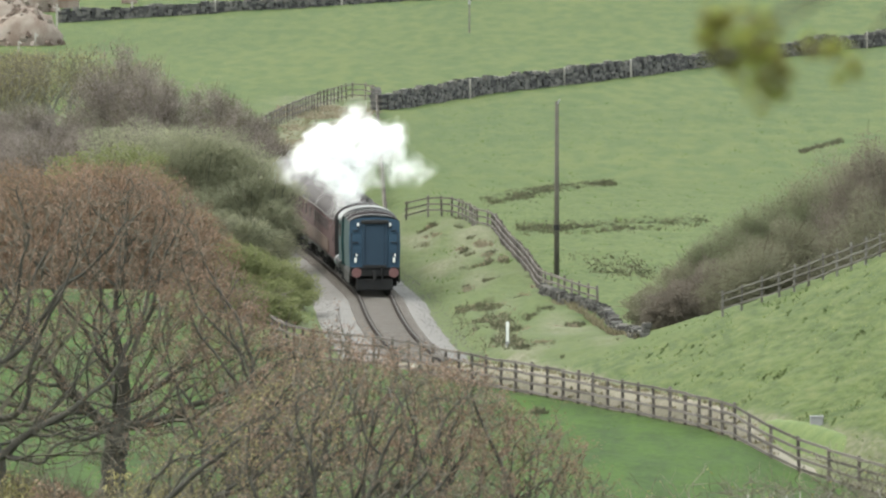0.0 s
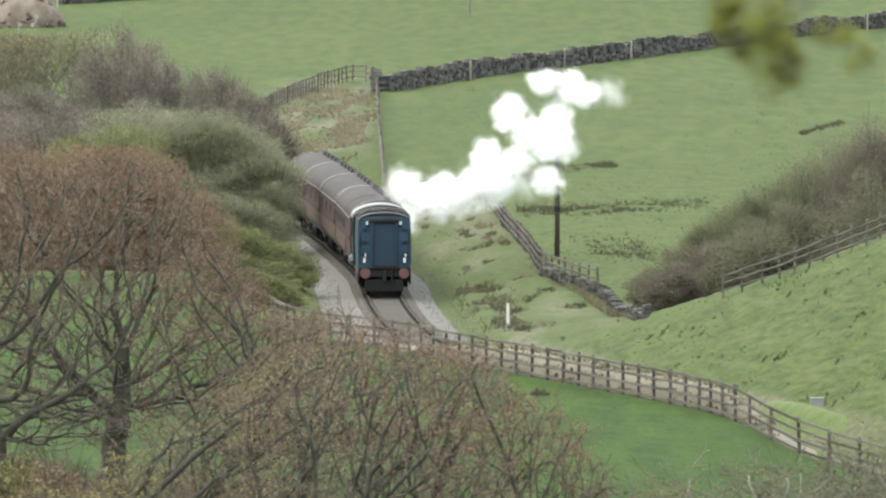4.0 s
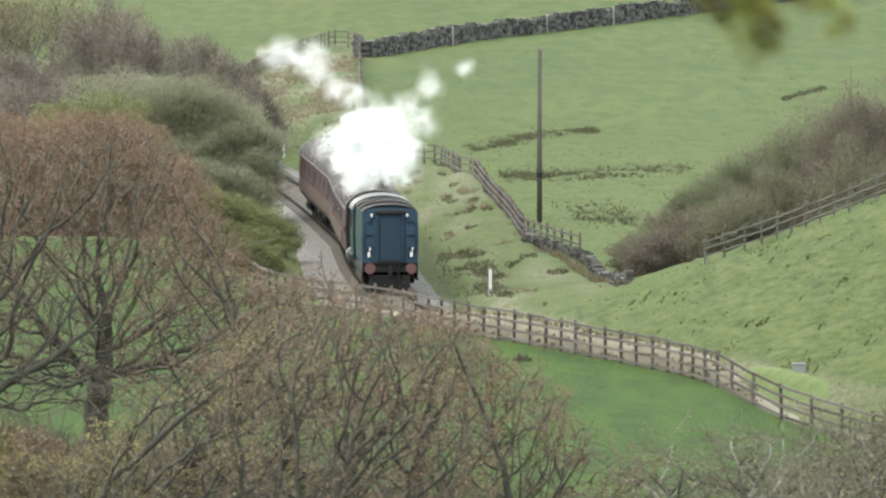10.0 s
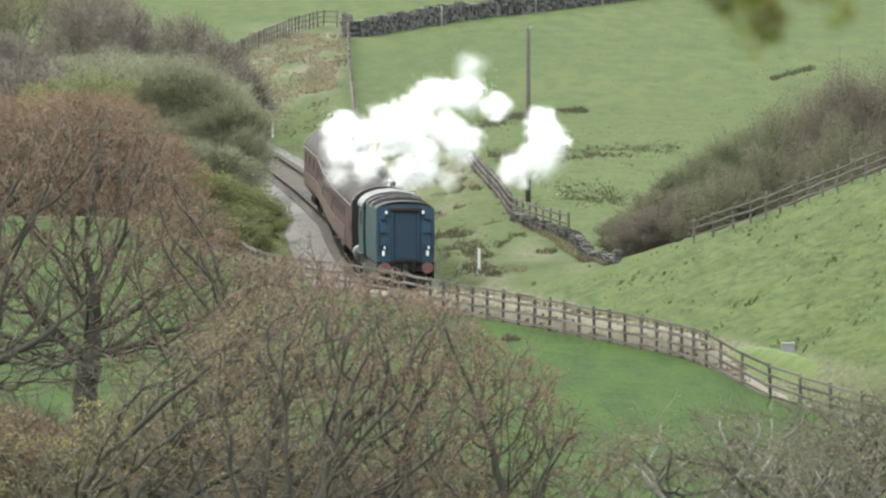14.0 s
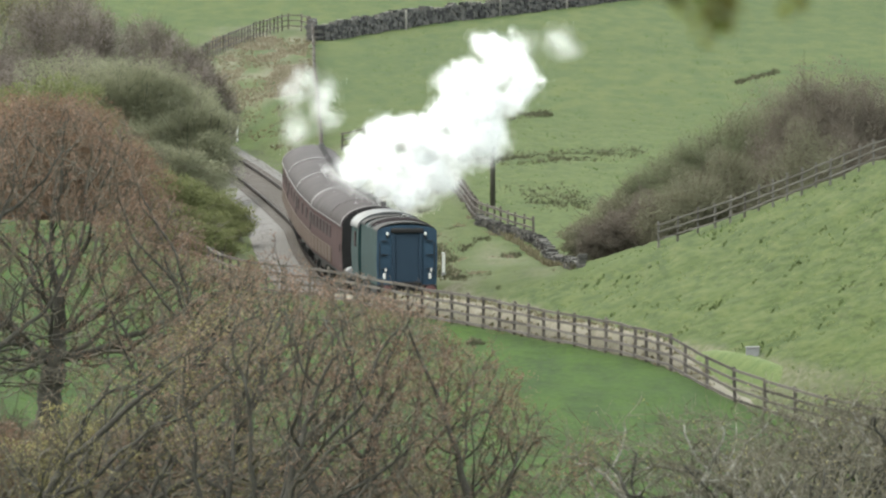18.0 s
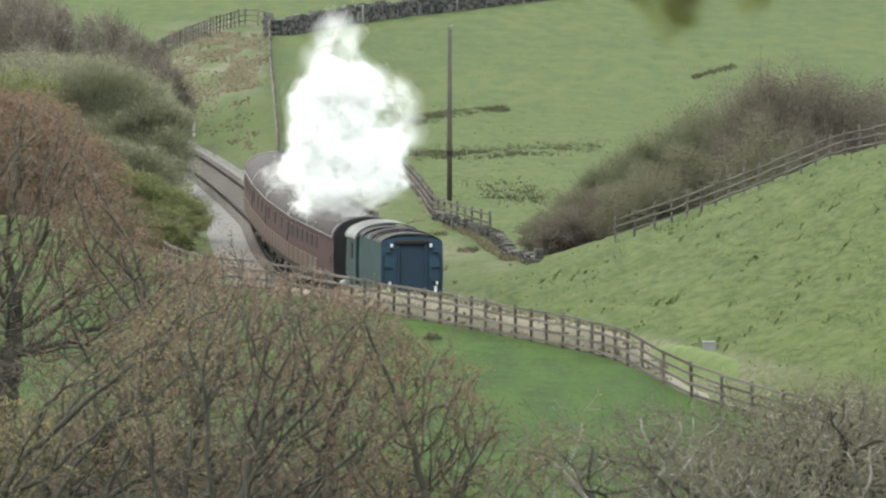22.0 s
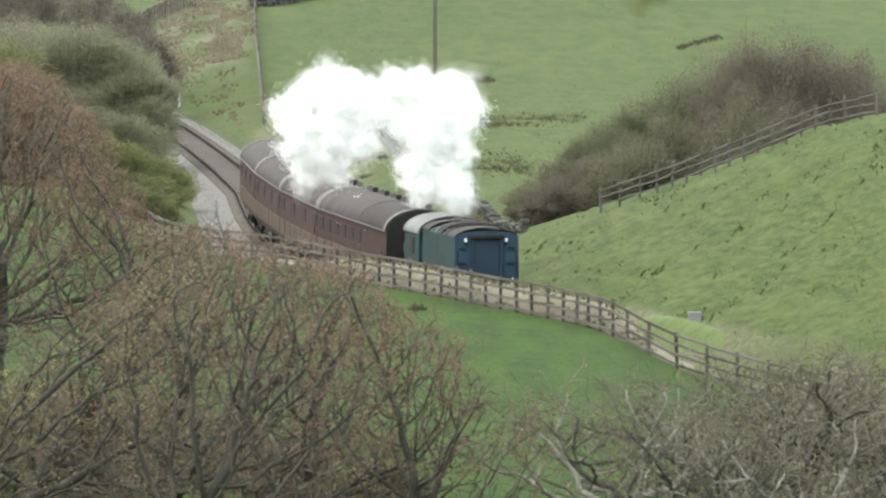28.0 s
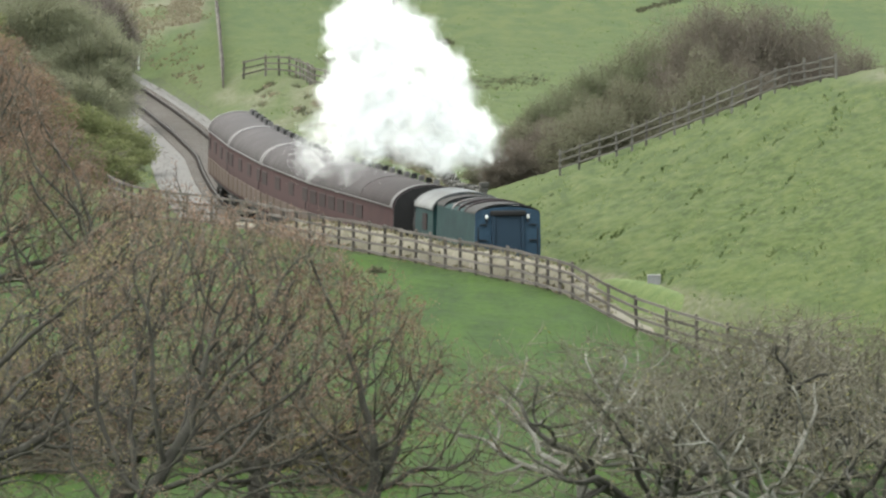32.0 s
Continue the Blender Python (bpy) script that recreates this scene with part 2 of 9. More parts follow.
M_PURPLE = material("purple_brown_twigs", ((0.34, 0.285, 0.265), (0.39, 0.325, 0.30), (0.45, 0.38, 0.35)), 0.5, 0.9, 0, per_island=0.2, translucent=0.4)
M_HAW = material("dark_hawthorn_leaves", ((0.27, 0.265, 0.17), (0.33, 0.32, 0.215), (0.4, 0.38, 0.27)), 0.4, 0.9, 0, per_island=0.1, translucent=0.45)
M_BRANCH_LEAF = material("fresh_sycamore_leaves", ((0.20, 0.17, 0.05), (0.32, 0.32, 0.07), (0.46, 0.54, 0.11)), 6.0, 0.7, 0, per_island=0.7, translucent=0.4)
M_RUBBLE = material("brown_rubble", ((0.14, 0.10, 0.08), (0.28, 0.21, 0.17), (0.42, 0.36, 0.31)), 0.8, 0.95, 0.4, per_island=0.5)
M_TARP_BLUE = material("blue_sheet", ((0.10, 0.19, 0.36), (0.16, 0.28, 0.48)), 1.0, 0.6)
M_ORANGE = material("orange_netting", ((0.42, 0.16, 0.07), (0.55, 0.24, 0.12)), 1.0, 0.7)


def steam_material(name, white):
    """Steam droplets: white, scattering light forwards as much as back."""
    m = bpy.data.materials.new(name)
    m.use_nodes = True
    n, l = m.node_tree.nodes, m.node_tree.links
    n.remove(n["Principled BSDF"])
    lit, through_it, both = n.new("ShaderNodeBsdfDiffuse"), n.new("ShaderNodeBsdfTranslucent"), n.new("ShaderNodeMixShader")
    lit.inputs[0].default_value = through_it.inputs[0].default_value = (white, white * 1.002, white * 1.005, 1)
    both.inputs[0].default_value = 0.6
    l.new(lit.outputs[0], both.inputs[1])
    l.new(through_it.outputs[0], both.inputs[2])
    l.new(both.outputs[0], n["Material Output"].inputs["Surface"])
    return m


M_STEAM_CORE, M_WISP = steam_material("dense_steam", 0.99), steam_material("thin_steam", 0.97)


# ---- builders ----
def mesh_of(name, verts, faces, mats, smooth_it=False):
    me = bpy.data.meshes.new(name)
    me.from_pydata(verts, [], faces)
    for m in mats if isinstance(mats, (list, tuple)) else [mats]:
        me.materials.append(m)
    if smooth_it:
        me.polygons.foreach_set("use_smooth", [True] * len(me.polygons))
    me.update()
    return me


def quads_mesh(name, corners, mat):
    """A mesh of loose faces from an array of shape (faces, corners, 3)."""
    corners = np.asarray(corners, dtype=np.float32)
    k, c = corners.shape[:2]
    me = bpy.data.meshes.new(name)
    me.vertices.add(k * c)
    me.vertices.foreach_set("co", corners.reshape(-1))
    me.loops.add(k * c)
    me.loops.foreach_set("vertex_index", np.arange(k * c, dtype=np.int32))
    me.polygons.add(k)
    me.polygons.foreach_set("loop_start", np.arange(0, k * c, c, dtype=np.int32))
    me.materials.append(mat)
    me.update(calc_edges=True)
    return me


def placed(name, mesh, parent, m=None, label=""):
    ob = new(name, mesh)
    ob.parent = parent
    if m is not None:
        ob.matrix_basis = m
    return tagged(ob, label)


def part(name, bm, mat, parent, label="", smooth_it=False, kind=""):
    me = bpy.data.meshes.new(name)
    bm.to_mesh(me)
    bm.free()
    me.materials.append(mat)
    if smooth_it:
        me.polygons.foreach_set("use_smooth", [True] * len(me.polygons))
    ob = new(name, me)
    ob.parent = parent
    return tagged(ob, label, kind=kind)


def box(bm, cx, cy, cz, sx, sy, sz, bevel=0.0, turn=None):
    m = Matrix.Translation((cx, cy, cz)) @ (turn or Matrix.Identity(4)) @ Matrix.Diagonal((sx, sy, sz, 1))
    made = bmesh.ops.create_cube(bm, size=1, matrix=m)
    if bevel:
        edges = list({e for v in made["verts"] for e in v.link_edges})
        bmesh.ops.bevel(bm, geom=edges, offset=bevel, segments=1, affect="EDGES")
    return bm


def boxed(*args, **kw):
    return box(bmesh.new(), *args, **kw)


def rod(bm, a, b, ra, rb=None, sides=8):
    a, b = Vector(a), Vector(b)
    d = b - a
    m = Matrix.Translation((a + b) / 2) @ d.to_track_quat("Z", "Y").to_matrix().to_4x4()
    bmesh.ops.create_cone(bm, cap_ends=True, segments=sides, radius1=ra, radius2=ra if rb is None else rb, depth=d.length, matrix=m)
    return bm


def thing(name, m, label, category, group="", kind=""):
    ob = new(name)
    ob.matrix_basis = m
    return tagged(ob, label, category, group, kind)


def loft(bm, rings, closed=True, caps=True):
    """Skin a row of rings, each a list of points."""
    made = [[bm.verts.new(p) for p in ring] for ring in rings]
    k = len(made[0])
    for a, b in zip(made, made[1:]):
        for i in range(k if closed else k - 1):
            bm.faces.new((a[i], a[(i + 1) % k], b[(i + 1) % k], b[i]))
    if caps and closed:
        bm.faces.new(list(reversed(made[0])))
        bm.faces.new(made[-1])
    bmesh.ops.recalc_face_normals(bm, faces=bm.faces)
    return bm


# ---- the lie of the land ----
def smooth(a, b, x):
    u = min(1.0, max(0.0, (x - a) / (b - a)))
    return u * u * (3 - 2 * u)


def between(x, xs, ys):
    return float(np.interp(x, xs, ys))


def track_x(y):
    """Centre line of the railway: x for a given y."""
    def mid(v):
        return ((-4.41798e-06 * v + 6.648699e-03) * v - 3.359443) * v + 566.694
    if y > 500:
        d = y - 500
        return mid(500) - 0.05 * d - 0.00016 * d * d
    if y < 380:
        d = 380 - y
        return mid(380) + 0.222 * d + 0.0008 * d * d
    return mid(y)


TRACK_YS = list(range(240, 900, 2))
TRACK_XS = [track_x(v) for v in TRACK_YS]


def track_y(x):
    return between(-x, [-v for v in TRACK_XS], TRACK_YS)


def fence_y(x):
    """The brow of the near field, along which the post-and-rail fence runs."""
    return between(x, (-60, -10.2, -7.6, -5.6, -3.9, -2.4, -1.4, -0.25, 1.33, 2.3, 4.2, 6.0, 7.74, 8.66, 9.35, 10.0, 10.65, 11.35, 12.65, 13.75, 17, 40), (452, 446, 416, 396, 390.5, 388, 385.5, 380.5, 374.4, 371, 364.6, 357.8, 351.4, 347.8, 342.6, 340.6, 339.2, 338, 335.6, 333.6, 328, 250))


def brow_drop(x, y):
    """How far the brow of the near field falls away towards its low corner."""
    return between(x, (9.0, 9.37, 10.05, 10.7, 11.4, 12.7, 13.8, 15, 16, 17, 18), (0.0, 0, 0.26, 0.57, 0.82, 1.13, 1.36, 1.47, 1.58, 1.66, 1.8)) * smooth(fence_y(x) - 45, fence_y(x) - 12, y)


def bank(x, y):
    """How much a place belongs to the rough bank between the line and its boundary fence."""
    if not 424 < y < 580:
        return 0.0
    edge = between(y, (424, 437, 456, 480, 489, 506, 534, 550, 568, 580), (7.9, 7.35, 6.5, 5.3, 4.5, 4.1, 3.1, 2.5, 0.6, -1.0))
    d = x - track_x(y)
    return smooth(2.9, 4.0, d) * smooth(edge + 0.5, edge - 0.3, x) * smooth(424, 436, y)


def ground_z(x, y):
    if y < 500:
        base = 0.7 * smooth(430, 500, y)
    elif y < 1000:
        base = between(y, (500, 600, 760, 880, 1000), (0.7, 1.35, 2.1, 3.4, 6.0))
    else:
        base = 6.0 + 0.05 * (y - 1000) + 60 * smooth(1150, 2600, y)
    f = fence_y(x)
    near = (2.5 - brow_drop(x, y)) * smooth(f + 8, f + 1, y)
    if y < 200:
        near += 18.4 * (1 - y / 200) if y > 0 else 18.4
    hill = 0.0
    if x > -1 and y < 520:
        yt = track_y(x) + 3.2
        yc = between(x, (4, 8, 13.2, 16.3, 19.3, 22.6, 40), (425, 420, 415, 410, 405, 400, 395))
        zc = between(x, (-1, 4, 8, 10.5, 13.2, 16.3, 19.3, 22.6, 26, 60), (0, 0.4, 1.55, 2.6, 3.62, 5.1, 6.6, 7.5, 7.9, 10))
        u = min(1.0, max(0.0, (y - yt) / max(0.1, yc - yt)))
        hill = zc * (1 - (1 - u) ** 1.5)
        hill *= smooth(yc + 45, yc + 4, y) * smooth(0, 9, yc - yt)
    off = abs(x - track_x(min(y, 880)))
    bed = 0.0
    if 250 < y < 880:
        base *= smooth(2.6, 8.0, off)
        bed = -0.40 * (1 - smooth(2.7, 3.7, off))
    return base + near + hill + bed


# ---- the ground, one sheet to the horizon ----
def steps(*runs):
    out = []
    for a, b, d in runs:
        out += list(np.arange(a, b, d))
    return out + [runs[-1][1]]


def dryness(x, y):
    """How dry the grass is: the verge beside the line, the bank by the far bend, the brow of the hill."""
    d = x - track_x(min(y, 880))
    v = 0.0
    if 300 < y < 440:
        v = (0.95 if y > 350 else 0.3) * smooth(4.1, 3.5, abs(d)) if d > 0 else (0.9 if y > 375 else 0.35) * smooth(7, 4, abs(d))
        yc = between(x, (4, 8, 13.2, 16.3, 19.3, 22.6, 40), (425, 420, 415, 410, 405, 400, 395))
        v = max(v, 0.75 * smooth(9, 2, abs(y - yc)) * smooth(7.0, 7.6, ground_z(x, y)))
    if 600 < y < 770 and x < -4:
        v = max(v, 0.9 * smooth(-3.5, -5, x) * smooth(-14, -9, x) * smooth(612, 660, y) * min(1, max(0.15, 0.5 + 1.3 * noise.noise((x * 0.55, y * 0.06, 1.0)) + 0.5 * noise.noise((x * 1.4, y * 0.15, 3.0)))))
    if 424 < y < 600:
        v = max(v, 0.12 * smooth(7, 4, abs(d)))
        b = bank(x, y)
        v = max(v, b * min(0.6, 0.1 + 0.9 * max(0, noise.noise((x * 0.5, y * 0.06, 21.0)) + 0.05)))
        # bleached earth under the fence at the top of the bank
        v = max(v, b * 0.6 * smooth(518, 535, y) * smooth(563, 550, y) * smooth(-0.2, 1.0, x))
    f = fence_y(x)
    v *= 1 - 0.75 * smooth(8.5, 10.5, x) * smooth(f + 40, f + 28, y)
    if x > -8 and f < y < f + 9:
        v = max(v, 0.85 * smooth(f + 0.2, f + 1.2, y) * smooth(f + 6.5, f + 3.5, y) * (0.7 + 0.6 * noise.noise((x * 0.9, y * 0.3, 8.0))) * smooth(11, 8.5, x))
    return v


def terrace(x, y):
    """Whether the sheep terraces of the hill show at a place."""
    if not (x > 0 and fence_y(x) + 4 < y < 430):
        return 0.0
    yt = track_y(x) + 3.2
    yc = between(x, (4, 8, 13.2, 16.3, 19.3, 22.6, 40), (425, 420, 415, 410, 405, 400, 395))
    u = (y - yt) / (yc - yt)
    return smooth(-0.1, 0.1, u) * smooth(1.05, 0.95, u)


def build_ground():
    xs = steps((-1600, -200, 200), (-200, -40, 20), (-40, -16, 2), (-16, 26, 0.4), (26, 60, 2), (60, 200, 20), (200, 1600, 200))
    ys = steps((-400, 200, 40), (200, 280, 5), (280, 470, 0.7), (470, 620, 1.2), (620, 1000, 4), (1000, 1400, 25), (1400, 4200, 200))
    verts, dry, lush, rough, streak, level = [], [], [], [], [], []
    for y in ys:
        for x in xs:
            z = ground_z(x, y)
            far_off = abs(x - track_x(min(max(y, 240), 880)))
            if far_off > 3.2 and -20 < x < 40 and 220 < y < 1000:
                on_hill = x > 2 and y < 430 and y > fence_y(x) + 8
                size = 0.17 if on_hill else 0.06 if y < fence_y(x) + 3 else 0.12
                z += size * noise.noise((x * 0.8, y * 0.22, 3.1)) + 0.6 * size * noise.noise((x * 1.9, y * 0.5, 7.7))
                z += bank(x, y) * (0.26 * noise.noise((x * 0.55, y * 0.09, 11.0)) + 0.2 * max(0, noise.noise((x * 1.3, y * 0.2, 14.0))))
            shown = terrace(x, y)
            level.append(z - 0.33 * x)
            streak.append(shown)
            z += 0.06 * shown * noise.noise((x * 0.8, (z - 0.33 * x) * 3, 6.0))
            verts.append((x, y, z))
            fy = fence_y(x)
            lush.append(smooth(fy + 2, fy - 3, y) * smooth(180, 230, y))
            rough.append(smooth(fy + 6, fy + 9, y) * smooth(640, 560, y) * (1 - 0.25 * bank(x, y)))
            dry.append(dryness(x, y) if abs(x) < 40 else 0.0)
    w = len(xs)
    faces = [(j * w + i, j * w + i + 1, (j + 1) * w + i + 1, (j + 1) * w + i) for j in range(len(ys) - 1) for i in range(w - 1)]
    me = mesh_of("ground", verts, faces, M_PASTURE, True)
    for name, values in (("dry", dry), ("lush", lush), ("rough", rough), ("streak", streak), ("level", level)):
        me.attributes.new(name, "FLOAT", "POINT").data.foreach_set("value", values)
    return tagged(new("ground", me), "green sheep pasture rolling down to a railway cutting", "ground", kind="structure")


build_ground()


# ---- the railway ----
def side_step(y, d, z):
    """A point d metres to the side of the track's centre line."""
    s = track_x(y + 0.5) - track_x(y - 0.5)
    k = math.hypot(1, s)
    return Vector((track_x(y) + d / k, y - d * s / k, z))


def build_track():
    track = thing("railway_track", pose(0, 0, 0), "single railway track on pale stone ballast, curving through a shallow cutting", "railway", kind="structure")
    ys = list(np.arange(300, 780, 1.5))
    bm = bmesh.new()
    profile = ((-3.3, -0.62), (-2.9, -0.30), (-1.7, -0.20), (-0.72, -0.19), (0.72, -0.19), (1.6, -0.20), (2.2, -0.30), (2.7, -0.62))
    loft(bm, [[side_step(y, d + 0.12 * noise.noise((d, y * 0.4, 0)), z + 0.05 * noise.noise((d * 2, y * 0.7, 5))) for d, z in profile] for y in ys], closed=False)
    part("ballast_bed", bm, M_BALLAST, track, "pale grey crushed stone", True)
    for gauge in (-0.755, 0.755):
        bm = bmesh.new()
        rail = ((-0.07, -0.15), (-0.07, -0.13), (-0.012, -0.10), (-0.012, -0.045), (-0.036, -0.03), (-0.036, 0.0), (0.036, 0.0), (0.036, -0.03), (0.012, -0.045), (0.012, -0.10), (0.07, -0.13), (0.07, -0.15))
        loft(bm, [[side_step(y, gauge + d, z) for d, z in rail] for y in ys])
        part("rail", bm, M_RAIL, track, "rusty steel rail")
    bm = bmesh.new()
    y = 430.0
    while y < 640:
        p = side_step(y, 0, -0.17)
        turn = pose(0, 0, 0, 0, 0, -math.degrees(math.atan(track_x(y + 0.5) - track_x(y - 0.5))))
        box(bm, p.x, p.y, p.z, 2.6, 0.25, 0.08, 0, turn)
        y += 0.68
    # dark chairs, added to stand in for shade and oil along the rails
    chairs = bmesh.new()
    y = 430.0
    while y < 640:
        turn = pose(0, 0, 0, 0, 0, -math.degrees(math.atan(track_x(y + 0.5) - track_x(y - 0.5))))
        for gauge in (-0.755, 0.755):
            p = side_step(y, gauge, -0.1)
            box(chairs, p.x, p.y, p.z, 0.24, 0.2, 0.1, 0, turn)
        y += 0.68
    part("rail_chairs", chairs, M_RAIL, track, "rusty cast-iron chairs, added to draw the dark shaded line along the rails", kind="stuff")
    part("sleepers", bm, M_SLEEPER, track, "brown timber sleepers half sunk in stone", kind="stuff")
    # loose stones along the shoulders
    rng = random.Random(5)
    quads = []
    for i in range(6000):
        y, d = rng.uniform(430, 600), rng.choice((-1, 1)) * rng.uniform(0.9, 3.0)
        p = side_step(y, d, -0.22)
        r = rng.uniform(0.015, 0.032)
        a = rng.uniform(0, 6.3)
        tip = p + Vector((0, 0, r * 1.6))
        ring = [p + Vector((math.cos(a + k * 2.1) * r, math.sin(a + k * 2.1) * r, 0)) for k in range(3)]
        for k in range(3):
            quads.append((ring[k], ring[(k + 1) % 3], tip))
    placed("ballast_stones", quads_mesh("ballast_stones", quads, M_BALLAST), track)
    tagged(track.children[-1], kind="stuff")


build_track()


# ---- fences ----
def along(points, gap):
    """Points at even gaps along a line through the given places."""
    out, left = [], 0.0
    for a, b in zip(points, points[1:]):
        a, b = Vector(a), Vector(b)
        d = (b - a).length
        s = left
        while s < d:
            out.append(a + (b - a) * (s / d))
            s += gap
        left = s - d
    return out


def curved(points, n=8):
    """A smooth line through the given places."""
    p = [Vector(q) for q in points]
    p = [2 * p[0] - p[1]] + p + [2 * p[-1] - p[-2]]
    out = []
    for i in range(1, len(p) - 2):
        for k in range(n):
            t = k / n
            out.append(0.5 * (2 * p[i] + (p[i + 1] - p[i - 1]) * t + (2 * p[i - 1] - 5 * p[i] + 4 * p[i + 1] - p[i + 2]) * t * t
                              + (3 * p[i] - p[i - 1] - 3 * p[i + 1] + p[i + 2]) * t ** 3))
    return out + [p[-2]]


def unit_post(w, mat):
    bm = bmesh.new()
    box(bm, 0, 0, 0.5, w, w, 1.0, w * 0.12)
    for v in bm.verts:
        if v.co.z > 0.9:
            v.co.z -= 0.25 * v.co.x
    me = bpy.data.meshes.new("post")
    bm.to_mesh(me)
    bm.free()
    me.materials.append(mat)
    return me


def unit_rail(w, h, mat):
    bm = boxed(0, 0.5, 0, w, 1.0, h, 0)
    me = bpy.data.meshes.new("rail")
    bm.to_mesh(me)
    bm.free()
    me.materials.append(mat)
    return me


def fence(points, gap, height, heights, mat, label, seed, w=0.10, sink=0.12, lean=2.0, rail=(0.04, 0.085)):
    rng = random.Random(seed)
    whole = thing("fence", pose(0, 0, 0), label, "fence")
    post_mesh, rail_mesh = unit_post(w, mat), unit_rail(*rail, mat)
    feet = [Vector((p.x, p.y, ground_z(p.x, p.y))) for p in along(points, gap)]
    tops = []
    for p in feet:
        h = height * rng.uniform(0.96, 1.07)
        m = pose(p.x, p.y, p.z - sink, rng.uniform(-lean, lean), rng.uniform(-lean, lean), rng.uniform(-12, 12)) @ Matrix.Diagonal((1, 1, h + sink, 1))
        placed("post", post_mesh, whole, m)
        tops.append(p)
    for a, b in zip(tops, tops[1:]):
        for hz in heights:
            pa = a + Vector((0, 0, hz + rng.uniform(-0.025, 0.025)))
            pb = b + Vector((0, 0, hz + rng.uniform(-0.025, 0.025)))
            d = pb - pa
            m = Matrix.Translation(pa + Vector((-0.06, -0.06, 0))) @ d.to_track_quat("Y", "Z").to_matrix().to_4x4() @ Matrix.Diagonal((1, d.length * 1.02, 1, 1))
            placed("rail", rail_mesh, whole, m)
    return whole


def build_verge():
    """The bleached verge that stands up between the fence and the line."""
    rings = []
    for x in np.arange(-1.6, 12.0, 0.25):
        f = sum(fence_y(x + q) for q in (-0.6, -0.2, 0.2, 0.6)) / 4
        k = smooth(-1.6, 2.0, x) * smooth(12.0, 9.0, x)
        ring = []
        for d, z in ((0.5, -0.25), (0.9, 0.06), (1.5, 0.34), (2.2, 0.58), (3.0, 0.70), (4.0, 0.66), (5.5, 0.3), (8.0, -0.9), (10.0, -2.6)):
            top = 2.5 - brow_drop(x, f) + (z * k if z > 0 else z - 0.1 * (1 - k))
            ring.append((x, f + d, top + 0.10 * k * noise.noise((x * 1.1, d * 0.8, 4.0)) + 0.05 * k * noise.noise((x * 3.1, d * 2.0, 9.0))))
        rings.append(ring)
    verge = new("verge")
    tagged(verge, "bleached grass verge standing up behind a timber fence", "verge", kind="structure")
    part("bank", loft(bmesh.new(), rings, closed=False), M_VERGE, verge, "pale dead grass and stone", True)
    tufts = []
    rng = np.random.default_rng(77)
    for i in range(2600):
        ring = rings[rng.integers(4, len(rings) - 6)]
        k = int(rng.integers(1, 5))
        a = np.array(ring[k]) + rng.normal(0, 0.1, 3) * (1, 1, 0)
        h, w = rng.uniform(0.05, 0.16), rng.uniform(0, 6.3)
        o = np.array((math.cos(w), math.sin(w), 0)) * h * 0.4
        tufts.append((a + o, a - o, a + np.array((rng.normal(0, 0.05), rng.normal(0, 0.05), h))))
    tagged(placed("grass_tufts", quads_mesh("grass_tufts", tufts, M_STRAW), verge), kind="stuff")


build_verge()


def build_mound():
    """A low bank of bright grass below the concrete block."""
    rings = []
    for k in range(25):
        u = k / 24
        x, y = 11.1 + 2.9 * u, 379.5 - 12.5 * u
        tall = 0.30 * math.sin(math.pi * u) ** 0.6
        wide = 0.3 + 2.4 * math.sin(math.pi * u) ** 0.5
        ring = []
        for q in range(9):
            v = q / 4 - 1
            px, py = x + 0.08 * v, y + wide * v
            ring.append((px, py, ground_z(px, py) - 0.06 + tall * (1 - v * v) + 0.06 * (1 - v * v) * noise.noise((px * 3, py * 0.9, 5.0))))
        rings.append(ring)
    mound = tagged(new("grass_mound"), "low mound of bright green grass at the foot of a slope", "mound", kind="structure")
    part("bank", loft(bmesh.new(), rings, closed=False, caps=False), M_MOUND, mound, "bright green grass", True)


build_mound()
NEAR_FENCE = [(x, sum(fence_y(x + q) for q in (-0.6, -0.2, 0.2, 0.6)) / 4 - 0.1, 0) for x in np.arange(-6.4, 18, 0.2)]
fence([Vector(p) for p in NEAR_FENCE], 1.85, 1.1, (0.12, 0.43, 0.74, 1.04), M_FENCE, "weathered grey-brown post-and-rail fence along the brow of a field", 1)
BOUNDARY = [(6.9, 474.5, 0), (6.1, 478.5, 0), (5.3, 484, 0), (4.5, 491, 0), (4.1, 506, 0), (3.1, 534, 0), (2.6, 550, 0), (1.85, 554, 0), (1.45, 560, 0), (0.55, 568, 0), (-1.4, 573, 0), (-2.6, 571, 0)]
fence(curved(BOUNDARY), 2.0, 1.05, (0.3, 0.62, 0.95), M_FENCE, "old grey timber lineside fence above a rough bank", 2)
FAR_BOUNDARY = [(-3.0, 573, 0), (-3.3, 600, 0), (-3.95, 667, 0), (-4.5, 740, 0), (-4.8, 757, 0), (-5.6, 763, 0), (-6.7, 762, 0), (-8.7, 741, 0), (-10.9, 706, 0), (-12.5, 670, 0)]
fence(curved(FAR_BOUNDARY), 2.4, 1.15, (0.3, 0.68, 1.05), M_FENCE, "old grey timber fence round the railway land at the far bend", 3)
HILL_FENCE = [(x, between(x, (4, 8, 13.2, 16.3, 19.3, 22.6, 40), (425, 420, 415, 410, 405, 400, 395)) + 3.5, 0) for x in (11, 12, 13.2, 16.3, 19.3, 21.1)]
